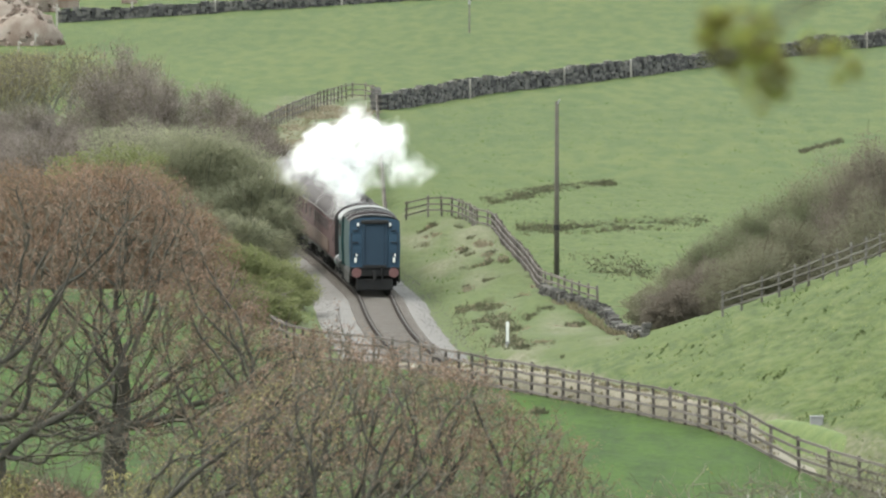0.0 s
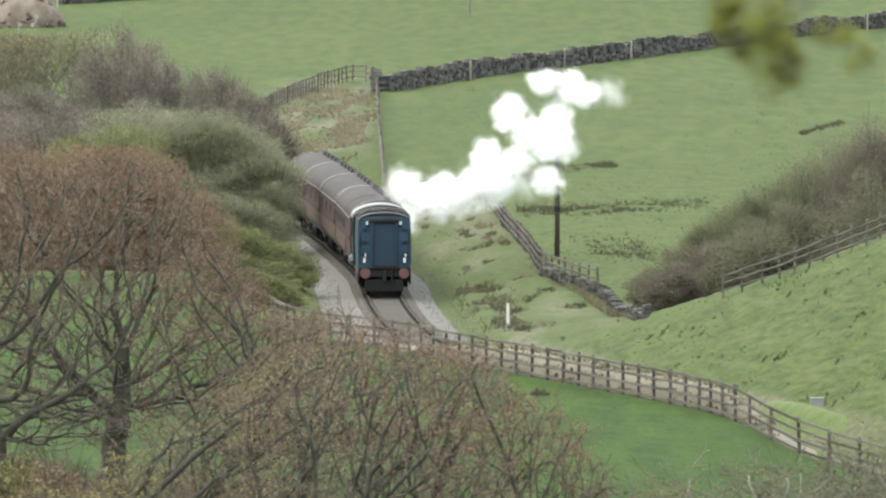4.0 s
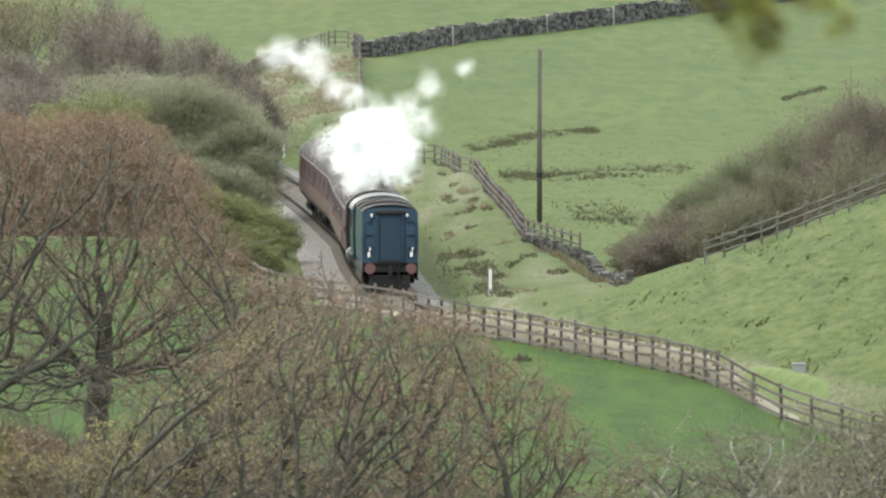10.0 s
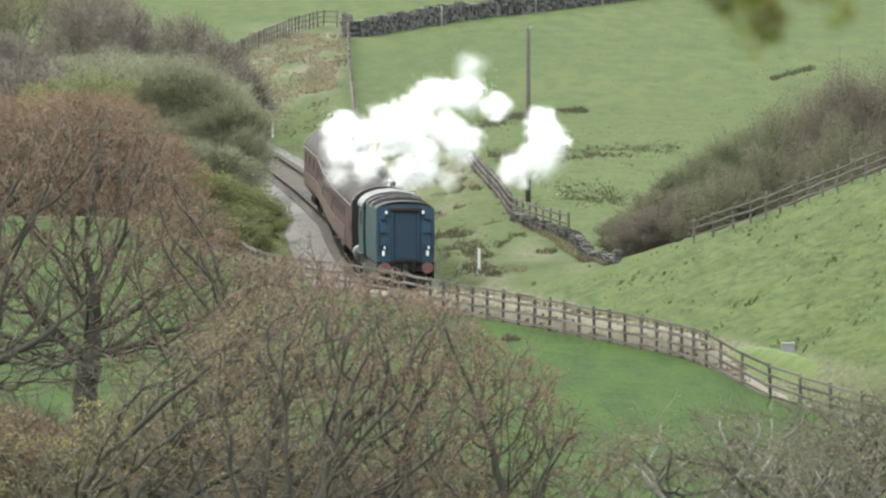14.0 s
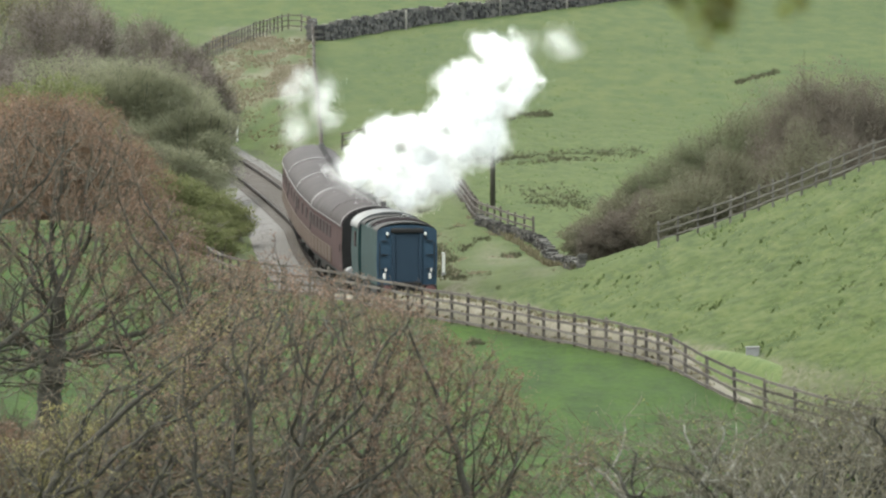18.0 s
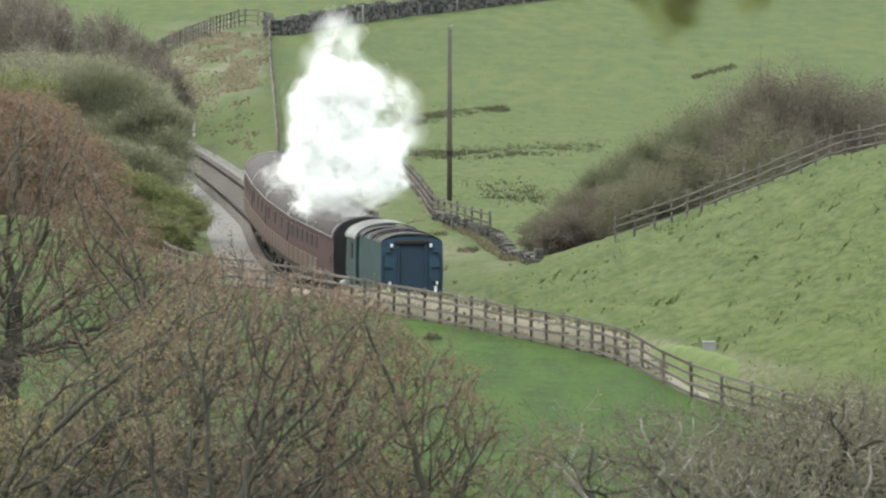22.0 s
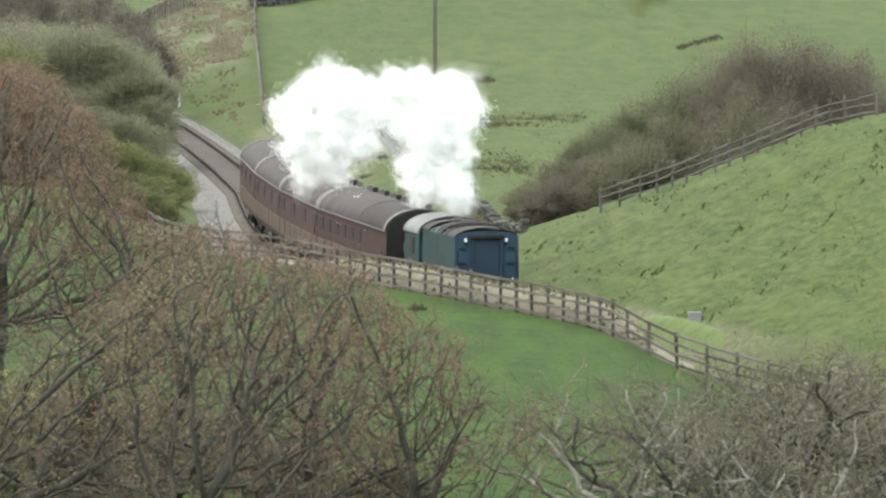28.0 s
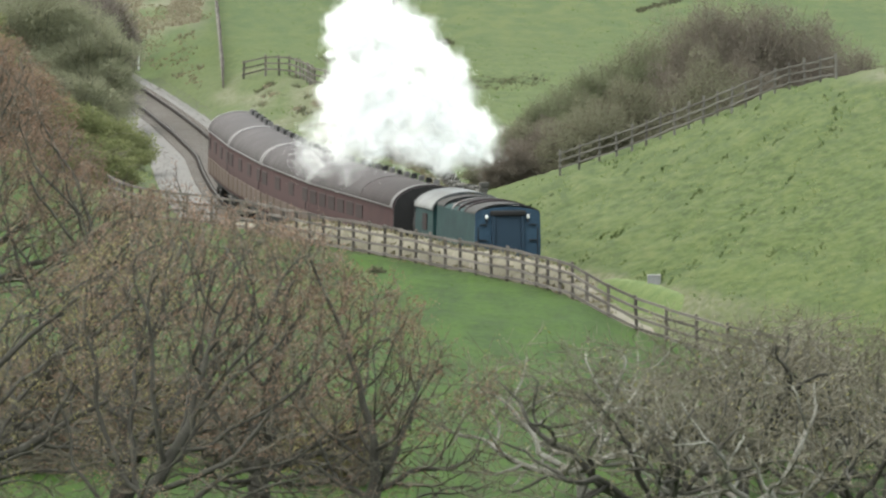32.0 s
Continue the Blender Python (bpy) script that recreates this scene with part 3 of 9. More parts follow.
fence(curved(HILL_FENCE), 1.0, 1.0, (0.22, 0.53, 0.84), M_PALE_FENCE, "pale timber post-and-rail fence along the top of a grassy hill", 4, w=0.085, rail=(0.03, 0.05))


# ---- dry stone wall ----
def stone_wall(points, height, width, label, seed, gap=0.75, mat=None, last=1.0):
    rng = random.Random(seed)
    wall = thing("dry_stone_wall", pose(0, 0, 0), label, "wall", kind="structure")
    verts, faces = [], []
    cube = ((-1, -1, -1), (1, -1, -1), (1, 1, -1), (-1, 1, -1), (-1, -1, 1), (1, -1, 1), (1, 1, 1), (-1, 1, 1))
    sides = ((0, 1, 5, 4), (1, 2, 6, 5), (2, 3, 7, 6), (3, 0, 4, 7), (4, 5, 6, 7), (3, 2, 1, 0))
    line = along(points, gap)
    for k, (a, b) in enumerate(zip(line, line[1:])):
        d = (b - a).normalized()
        side = Vector((-d.y, d.x, 0))
        z0, z = ground_z(a.x, a.y) - 0.1, 0.0
        top = height * (1 + (last - 1) * k / len(line)) * (1 + 0.22 * noise.noise((a.x * 0.35, a.y * 0.1, 2)))
        while z < top:
            h = rng.uniform(0.14, 0.3) * min(1, gap / 0.5)
            c = a + d * rng.uniform(-0.1, 0.1) + side * rng.uniform(-0.08, 0.08)
            size = (gap * rng.uniform(0.35, 0.75), width / 2 * (1.15 - 0.35 * z / height), h / 2 * 1.05)
            n0 = len(verts)
            tilt = rng.uniform(-0.25, 0.25)
            for ux, uy, uz in cube:
                q = c + d * (ux * size[0] * rng.uniform(0.8, 1.1)) + side * (uy * size[1] * rng.uniform(0.85, 1.1))
                verts.append((q.x, q.y, z0 + z + h / 2 + uz * size[2] * rng.uniform(0.8, 1.1) + ux * tilt * 0.1))
            faces += [tuple(n0 + i for i in f) for f in sides]
            z += h
    placed("stones", mesh_of("stones", verts, faces, mat or M_STONE), wall)
    tagged(wall.children[-1], "dark weathered gritstone", kind="stuff")


stone_wall(curved([(-4.6, 752, 0), (-3.9, 740, 0), (2.35, 770, 0), (9.1, 792, 0), (19.9, 828, 0), (36.1, 881, 0), (48, 915, 0)]), 1.2, 0.55, "tumbledown dark dry stone wall across a green field", 6)


stone_wall(curved([(4.6, 488, 0), (5.5, 480.5, 0), (6.22, 477, 0), (6.98, 473, 0), (7.38, 464.5, 0), (7.55, 452.5, 0), (7.7, 442, 0), (8.0, 430, 0)]), 0.5, 0.42, "tumbledown lichened stone wall at the foot of a bank", 7, 0.24, M_WALL_RUBBLE, 0.75)


# ---- plants ----
def tubes(segs, sides):
    """Tapered tubes; each row of segs is a start, an end and two radii."""
    s = np.asarray(segs, dtype=np.float64)
    a, b, ra, rb = s[:, 0:3], s[:, 3:6], s[:, 6:7], s[:, 7:8]
    d = b - a
    d /= np.maximum(np.linalg.norm(d, axis=1, keepdims=True), 1e-6)
    ref = np.where(np.abs(d[:, 2:3]) > 0.9, np.array([[1.0, 0, 0]]), np.array([[0, 0, 1.0]]))
    u = np.cross(d, ref)
    u /= np.linalg.norm(u, axis=1, keepdims=True)
    v = np.cross(d, u)
    rings_a, rings_b = [], []
    for k in range(sides):
        w = 2 * math.pi * k / sides
        o = u * math.cos(w) + v * math.sin(w)
        rings_a.append(a - d * ra * 0.3 + o * ra)
        rings_b.append(b + d * rb * 0.3 + o * rb)
    verts = np.stack(rings_a + rings_b, axis=1)
    n = len(s)
    faces = []
    for k in range(sides):
        k2 = (k + 1) % sides
        faces.append(np.stack([np.arange(n) * 2 * sides + i for i in (k, k2, sides + k2, sides + k)], axis=1))
    return verts.reshape(-1, 3).tolist(), np.concatenate(faces).tolist()


def pipe(points, radii, sides):
    """One unbroken tapered tube through the points."""
    verts, faces = [], []
    for i, p in enumerate(points):
        d = (points[min(i + 1, len(points) - 1)] - points[max(i - 1, 0)]).normalized()
        u = d.orthogonal().normalized() if i == 0 else (u - d * u.dot(d)).normalized()
        w = d.cross(u)
        for k in range(sides):
            a = 2 * math.pi * k / sides
            swell = 1 + 0.12 * math.sin(i * 1.9 + k * 2.4)
            verts.append(p + (u * math.cos(a) + w * math.sin(a)) * radii[i] * swell)
    for i in range(len(points) - 1):
        for k in range(sides):
            k2 = (k + 1) % sides
            faces.append((i * sides + k, i * sides + k2, (i + 1) * sides + k2, (i + 1) * sides + k))
    faces.append(tuple(range((len(points) - 1) * sides, len(points) * sides)))
    return verts, faces


def grow(rng, height, trunk_r, spread=0.55, lean=(0, 0), kids=(5, 5, 4, 3), gnarl=0.16, rise=0.10, wide=1.0, bole=0.26):
    """Branches of a bare tree: level, main limb, points and radii of each, and the twig ends."""
    out, ends = [], []
    shares = (bole, 0.50, 0.30, 0.20, 0.12)
    taper = (0.97, 0.93, 0.90, 0.84, 0.80)

    def branch(p, d, length, r, level, limb):
        n = (5, 8, 6, 4, 3)[level]
        pts, ways, radii = [p], [d], [r]
        for i in range(n):
            lift = rise if level else 0
            g = gnarl if level else gnarl * 0.35
            d = (d + Vector((rng.gauss(0, g), rng.gauss(0, g), rng.gauss(0, g) + lift))).normalized()
            p = p + d * (length / n)
            pts.append(p)
            ways.append(d)
            radii.append(max(0.010, radii[-1] * taper[level]))
        out.append((level, limb, pts, radii))
        if level >= 4:
            ends.append((p, d))
            return
        count = kids[level]
        for i in range(count):
            f = (0.72 + 0.28 * rng.random()) if level == 0 else 0.2 + 0.8 * (i + rng.random()) / count
            j = min(n, 1 + int(f * n))
            dd = ways[j]
            side = dd.orthogonal().normalized()
            side.rotate(Matrix.Rotation(2 * math.pi * (i + 0.7 * rng.random()) / count + level, 3, dd))
            s = spread * rng.uniform(0.75, 1.25) * (1.12 if level == 0 else 1.0)
            k = rng.uniform(0.6, 0.85) if level == 0 else rng.uniform(0.6, 0.84) if level == 1 else rng.uniform(0.55, 0.72)
            branch(pts[j], (dd * (1 - s) + side * s).normalized(), height * shares[level + 1] * rng.uniform(0.7, 1.15), max(0.012, radii[j] * k), level + 1, i + 1 if level == 0 else limb)
        if level:
            branch(p, d, height * shares[level + 1] * 0.9, max(0.012, radii[-1] * 0.9), level + 1, limb)

    branch(Vector((0, 0, 0)), Vector((lean[0], lean[1], 1)).normalized(), height * bole, trunk_r, 0, 0)
    # bring the whole to its true height and width
    tops = sorted(p.z for p, d in ends)
    k = height / tops[int(len(tops) * 0.94)]

    def fitted(p):
        z = p.z * k
        if z > height * 0.94:
            z = height * 0.94 + (z - height * 0.94) * 0.4
        return Vector((p.x * k * wide, p.y * k * wide, z - 0.25))

    return [(lv, li, [fitted(p) for p in pts], radii) for lv, li, pts, radii in out], [(fitted(p), d) for p, d in ends]


def oak_top(x, y):
    """Height that the crowns reach: the wind has shorn the row of oaks to one falling line, with one taller oak behind."""
    if y > 275:
        return between(x, (-16, -8.3, -7.2, -6.07, -5.6, -4.8, -3.54, -3.0), (12.0, 12.4, 11.9, 10.6, 9.4, 8.75, 8.1, 7.6))
    return between(x, (-12, -8, -7, -5, -3.9, -2.95, -1.1, 1.0, 1.6, 2.05, 2.65, 3.63, 4.2), (6.2, 6.6, 7.3, 8.7, 9.6, 10.2, 9.8, 9.55, 8.9, 8.2, 8.3, 7.2, 6.6))


def grow_oak(seed, place, trunk_r, bole, lean, crown, n):
    """An old field oak: its branches reach for free air in a crown (middle, half width, half depth, lowest height).
    Returns branches as (level, limb, points, radii) and the thin shoots as (place, way)."""
    rng = np.random.default_rng(seed)
    mid, wide, deep, low = crown
    z0 = ground_z(*place)
    air = []
    while len(air) < n:
        x, y = mid + rng.uniform(-wide, wide), rng.uniform(-deep, deep)
        top = oak_top(place[0] + x, place[1]) - z0
        z = rng.uniform(low, top)
        out = ((x - mid) / wide) ** 2 + (y / deep) ** 2 + 0.35 * max(0, (z - low) / (top - low)) ** 4
        if out < 1 + 0.5 * noise.noise((x * 0.6 + seed, y * 0.6, z * 0.6)) and z > low + 0.22 * abs(x) and noise.noise((x * 0.75, y * 0.75 + seed, z * 0.75)) > -0.3:
            air.append((x, y, z))
    air = np.array(air)
    step, reach, near = 0.24, 2.4, 0.32
    k = max(4, int((bole + 0.3) / step))
    pos = [np.array((lean * bole * (i / k) + 0.05 * math.sin(i * 1.3 + seed), 0.04 * math.sin(i * 0.9), -0.3 + (bole + 0.3) * i / k)) for i in range(k + 1)]
    parent, kids = list(range(-1, k)), [1] * k + [0]
    nearest, gap = np.full(len(air), k), np.linalg.norm(air - pos[k], axis=1)
    for turn in range(150):
        pull = {}
        for i in np.nonzero(gap < (reach if turn > 14 else 6.0))[0]:
            pull.setdefault(int(nearest[i]), []).append(i)
        fresh = []
        for node, who in pull.items():
            if kids[node] > 2:
                continue
            way = air[who] - pos[node]
            way = (way / np.linalg.norm(way, axis=1, keepdims=True)).sum(axis=0)
            way = way / (np.linalg.norm(way) + 1e-6)
            back = pos[node] - pos[parent[node]]
            way = way + 0.6 * back / (np.linalg.norm(back) + 1e-6) + rng.normal(0, 0.38, 3) + (0, 0, 0.16)
            fresh.append(len(pos))
            pos.append(pos[node] + way / np.linalg.norm(way) * step)
            parent.append(node)
            kids.append(0)
            kids[node] += 1
        if not fresh or not len(air):
            break
        q = np.array([pos[f] for f in fresh])
        d = np.sqrt(np.maximum(0, (air ** 2).sum(axis=1)[:, None] + (q ** 2).sum(axis=1)[None] - 2 * air @ q.T))
        best = d.argmin(axis=1)
        least = d[np.arange(len(air)), best]
        closer = least < gap
        nearest[closer], gap[closer] = np.array(fresh)[best[closer]], least[closer]
        keep = gap > near
        air, nearest, gap = air[keep], nearest[keep], gap[keep]
    # girth: each fork carries the wood of all that grows from it
    m = len(pos)
    wood, heirs = np.zeros(m), [[] for _ in range(m)]
    for i in range(m - 1, -1, -1):
        wood[i] = max(wood[i], 0.012 ** 2.1)
        if parent[i] >= 0:
            wood[parent[i]] += wood[i]
            heirs[parent[i]].append(i)
    girth = wood ** (1 / 2.1)
    girth *= np.where(girth > 0.03, min(1.3, trunk_r / girth[0]), 1.0)
    eased = [p if not heirs[i] or parent[i] < 0 else 0.5 * p + 0.25 * pos[parent[i]] + 0.25 * pos[max(heirs[i], key=lambda c: girth[c])] for i, p in enumerate(pos)]
    pts = [Vector(p) for p in eased]
    out, shoots, todo, limbs = [], [], [(0, None, 0, 0)], 0
    while todo:
        i, base, level, limb = todo.pop()
        chain = [base] if base is not None else []
        while True:
            chain.append(i)
            nxt = sorted(heirs[i], key=lambda c: -girth[c])
            if level == 0 and i >= k:
                nxt = [None] + nxt
            for c in nxt[1:]:
                if level == 0:
                    limbs += 1
                todo.append((c, i, min(3, level + 1) if girth[c] > 0.022 else 3, limbs if level == 0 else limb))
            if girth[i] < 0.016 and parent[i] >= 0:
                shoots.append((pts[i], (pts[i] - pts[parent[i]]).normalized()))
            if not nxt or nxt[0] is None:
                break
            i = nxt[0]
        if len(chain) > 1:
            out.append((level, limb, [pts[c] for c in chain], [min(girth[c], girth[chain[min(1, len(chain) - 1)]] * 1.15) for c in chain]))
    return out, shoots


def scatter_leaves(points, size, seed, long=1.5, flat=1.0):
    """Small leaf-shaped faces at the given points, turned at random."""
    rng = np.random.default_rng(seed)
    p = np.asarray(points, dtype=np.float64)
    n = len(p)
    a = rng.normal(size=(n, 3))
    a /= np.linalg.norm(a, axis=1, keepdims=True)
    b = np.cross(a, rng.normal(size=(n, 3)))
    b /= np.linalg.norm(b, axis=1, keepdims=True)
    a[:, 2] *= flat
    b[:, 2] *= flat
    s = size * rng.uniform(0.6, 1.4, (n, 1))
    return np.stack([p - a * s * long, p + b * s * 1.5, p + a * s * long], axis=1)


def bare_tree_parts(name, seed, height, trunk_r, bark, twig, bud, bud_n, bud_size, twig_r=0.007, sprays=3, limbs=None, crown=0.0, **kw):
    rng = random.Random(seed)
    out, ends = grow_oak(seed, kw["place"], trunk_r, height, kw["lean"], limbs, kw["air"]) if limbs else grow(rng, height, trunk_r, **kw)
    tree = new(name)
    boughs, fine = {}, []
    for lv, li, pts, radii in sorted(out, key=lambda c: c[0]):
        if lv == 0:
            placed("trunk", mesh_of("trunk", *pipe(pts, radii, 12), bark, True), tree)
        elif lv == 1:
            boughs[li] = placed("limb", mesh_of("limb", *pipe(pts, radii, 8), bark, True), tree)
        elif lv == 2 and li in boughs:
            placed("branch", mesh_of("branch", *pipe(pts, radii, 6), bark, True), boughs[li])
        else:
            fine += [(*p, *q, ra, rb) for p, q, ra, rb in zip(pts, pts[1:], radii, radii[1:])]
    nr = np.random.default_rng(seed)
    e = np.array([p for p, d in ends])
    d = np.array([q for p, q in ends])
    extra = []
    for k in range(sprays):
        way = d + nr.normal(0, 0.5, d.shape)
        way /= np.linalg.norm(way, axis=1, keepdims=True)
        tip = e + way * nr.uniform(0.12, 0.5, (len(e), 1))
        extra += [(*p, *q, twig_r, twig_r * 0.6) for p, q in zip(e, tip)]
    v, f = tubes(fine + extra, 3)
    tagged(placed("twig_spray", mesh_of("twig_spray", v, f, twig), tree), "fine brown twigs", kind="stuff")
    if bud_n:
        tips = np.array([s[3:6] for s in extra] + [s[3:6] for s in fine])
        if limbs:
            # buds break first in the top of the crown, and in bunches
            bunch = np.array([noise.noise(Vector(p) * 0.8 + Vector((seed, 0, 0))) for p in tips])
            high = np.clip((tips[:, 2] - crown) / 3.0, -1, 1)
            weight = np.clip(0.30 + 1.2 * bunch + 0.5 * high, 0.02, 2)
            pick = tips[nr.choice(len(tips), bud_n, p=weight / weight.sum())] + nr.normal(0, 0.07, (bud_n, 3))
        else:
            pick = tips[nr.integers(0, len(tips), bud_n)] + nr.normal(0, 0.13, (bud_n, 3))
        tagged(placed("bud_crown", quads_mesh("bud_crown", scatter_leaves(pick, bud_size, seed), bud), tree), "swelling buds", kind="stuff")
    return tree


def ball_points(rng, n, clumps, shell=0.45):
    """Points in a heap of uneven clumps: rows of x, y, z, rx, ry, rz."""
    c = np.asarray(clumps, dtype=np.float64)
    weight = c[:, 3] * c[:, 5]
    idx = rng.choice(len(c), n, p=weight / weight.sum())
    d = rng.normal(size=(n, 3))
    d /= np.linalg.norm(d, axis=1, keepdims=True)
    r = rng.uniform(0, 1, (n, 1)) ** shell
    wob = 1 + 0.28 * np.sin(d[:, :1] * 5 + idx[:, None] * 1.7) * np.sin(d[:, 2:] * 6 + idx[:, None]) + rng.normal(0, 0.05, (n, 1))
    return c[idx, :3] + d * r * wob * c[idx, 3:6]


def bush(name, x, y, clumps, leaf, leaf_size, n, label, seed, wood=None, category="bush", sub=14, twig_n=900, lump=(0.28, 0.5)):
    """A bush or small leafy tree: stems, twigs and a crown broken into many small clumps."""
    rng = np.random.default_rng(seed)
    clumps = np.asarray(clumps, dtype=np.float64)
    small = []
    for cx, cy, cz, rx, ry, rz in clumps:
        for k in range(sub):
            d = rng.normal(size=3)
            d /= np.linalg.norm(d)
            s = rng.uniform(*lump)
            q = np.array([cx, cy, cz]) + d * np.array([rx, ry, rz]) * rng.uniform(0.35, 1.13 - lump[1] * 0.56)
            small.append((*q, rx * s, ry * s, rz * s))
    bush_ob = thing(name, pose(x, y, ground_z(x, y)), label, category)
    stems = []
    for k, c in enumerate(small):
        if k % 2 == 0:
            a, b = np.array([rng.normal(0, 0.25), rng.normal(0, 0.25), -0.3]), np.array(c[:3])
            mid = (a + b) / 2 + rng.normal(0, 0.25, 3)
            r = 0.03 + 0.006 * np.linalg.norm(b)
            stems += [(*a, *mid, r, r * 0.7), (*mid, *b, r * 0.7, r * 0.3)]
    v, f = tubes(stems, 5)
    tagged(placed("stem", mesh_of("stem", v, f, wood or M_TWIG, True), bush_ob), kind="stuff")
    if twig_n:
        p = ball_points(rng, twig_n, small, 0.4)
        centre = clumps[:, :3].mean(axis=0)
        out = p - centre
        out /= np.linalg.norm(out, axis=1, keepdims=True)
        q = p + (out + rng.normal(0, 0.35, out.shape)) * rng.uniform(0.25, 0.7, (twig_n, 1))
        v, f = tubes(np.hstack([p, q, np.full((twig_n, 1), 0.012), np.full((twig_n, 1), 0.006)]), 3)
        tagged(placed("twig_spray", mesh_of("twig_spray", v, f, M_TWIG), bush_ob), kind="stuff")
    tagged(placed("crown", quads_mesh("crown", scatter_leaves(np.vstack([ball_points(rng, int(n * 0.55), small, 0.33), ball_points(rng, int(n * 0.45), clumps, 0.30)]), leaf_size, seed + 1, flat=0.6 if leaf is M_WILLOW else 1.0), leaf), bush_ob), kind="stuff")
    return bush_ob


# trees and bushes on the bank to the far side of the bend
bush("willow", -12.1, 532, [(0, 0, 3.4, 4.0, 3, 2.5), (-3.0, 1, 3.9, 3.2, 3, 2.4), (2.4, 0, 2.9, 2.6, 2.5, 2.3), (0.2, -1, 4.4, 3.0, 2, 1.6), (0, -2, 1.6, 4.0, 2, 1.6), (-4.3, -1, 2.2, 2.8, 2, 2.2)], M_WILLOW, 0.036, 170000,
     "grey-green willow coming into leaf above the railway line", 21, category="tree", sub=60, lump=(0.17, 0.32))
bush("willow", -8.9, 530, [(0, 0, 2.4, 1.9, 2, 1.9), (0.5, 0, 1.2, 1.8, 2, 1.4), (-1.2, 0, 3.4, 2.0, 2, 1.5), (-0.5, -1, 0.7, 2.3, 1.5, 1.1), (0.2, 0, 3.6, 1.7, 2, 1.3), (-2.3, -2, 2.3, 2.2, 1.5, 1.6), (-0.9, -2.6, 1.5, 2.0, 1.3, 1.3), (0.7, -2.2, 2.3, 1.2, 1.2, 1.1)], M_WILLOW, 0.036, 85000, "grey-green sallow drooping over the ballast", 22, category="tree", sub=40, lump=(0.18, 0.34))
bush("green_bush", -7.9, 487, [(0, 0, 1.1, 1.8, 1.5, 1.2), (1.2, -0.5, 0.6, 1.2, 1.2, 0.8), (-1.3, 0.4, 1.6, 1.5, 1.3, 1.2), (-2.6, 0, 1.5, 1.6, 1.3, 1.3), (0.2, -2, 0.3, 1.9, 1.3, 0.9), (-1.8, -2, 0.4, 1.9, 1.3, 1.0)], M_LEAF, 0.036, 60000, "low young-green bush at the foot of the bank", 23, sub=40, lump=(0.17, 0.32))
bush("green_bush", -7.4, 468, [(0, 0, 0.5, 1.5, 1.3, 0.9), (-1.6, 0, 0.6, 1.6, 1.3, 1.0), (-3.4, 0, 0.7, 1.8, 1.3, 1.1)], M_LEAF, 0.036, 34000, "low yellow-green brambles between a bush and the ballast", 26, sub=40, lump=(0.17, 0.32))
bush("oak_tree", -14.8, 470, [(0, 0, 4.2, 4.0, 3.5, 2.5), (-3.6, 0, 4.0, 3.4, 3, 2.5), (2.9, 0, 3.1, 2.6, 3, 2.1), (0.6, 0, 5.2, 2.8, 2.5, 1.5), (-2.5, -1, 1.9, 3.6, 2.5, 2.0), (2.2, -1, 1.5, 3.4, 2, 1.7), (-6.5, 0, 2.8, 3.2, 2.5, 2.6), (-5.5, -1, 0.9, 3.4, 2, 1.3)],
     M_OAK, 0.036, 170000, "rust-brown budding oak with a broad rounded crown", 24, category="tree", sub=60, twig_n=9000, lump=(0.16, 0.3))
bush("gorse_bush", -15.0, 515, [(0, 0, 4.3, 2.2, 2, 1.5), (-2, 0, 4.0, 2.2, 2, 1.4), (0, 0, 2.2, 3.4, 2, 2.0)], M_LEAF, 0.05, 26000, "yellow-green sallow behind a brown oak", 25, sub=30, lump=(0.2, 0.36))
for k, (x, y, h, w) in enumerate(((-17.7, 592, 8.4, 2.4), (-15.6, 588, 7.4, 2.0), (-20.8, 560, 4.7, 3.2), (-13.3, 622, 7.0, 2.0), (-11.2, 616, 6.2, 1.5), (-9.6, 600, 5.0, 1.4), (-18.0, 560, 5.0, 2.6), (-24.8, 585, 4.4, 3.0), (-15.0, 560, 5.4, 2.4), (-12.2, 575, 5.0, 1.8), (-22.6, 608, 4.6, 2.8), (-26.5, 612, 4.4, 2.6))):
    bush("thorn_thicket", x, y, [(0, 0, h * 0.64, w, 3, h * 0.36), (w * 0.5, 0, h * 0.42, w * 0.8, 2.5, h * 0.4), (-w * 0.5, 0, h * 0.44, w * 0.8, 2.5, h * 0.4), (0, -1, h * 0.2, w * 1.1, 2, h * 0.25)], M_PURPLE, 0.034, 34000,
         "leafless purple-brown thorn thicket by the line", 30 + k, twig_n=5000, sub=24, lump=(0.2, 0.4))
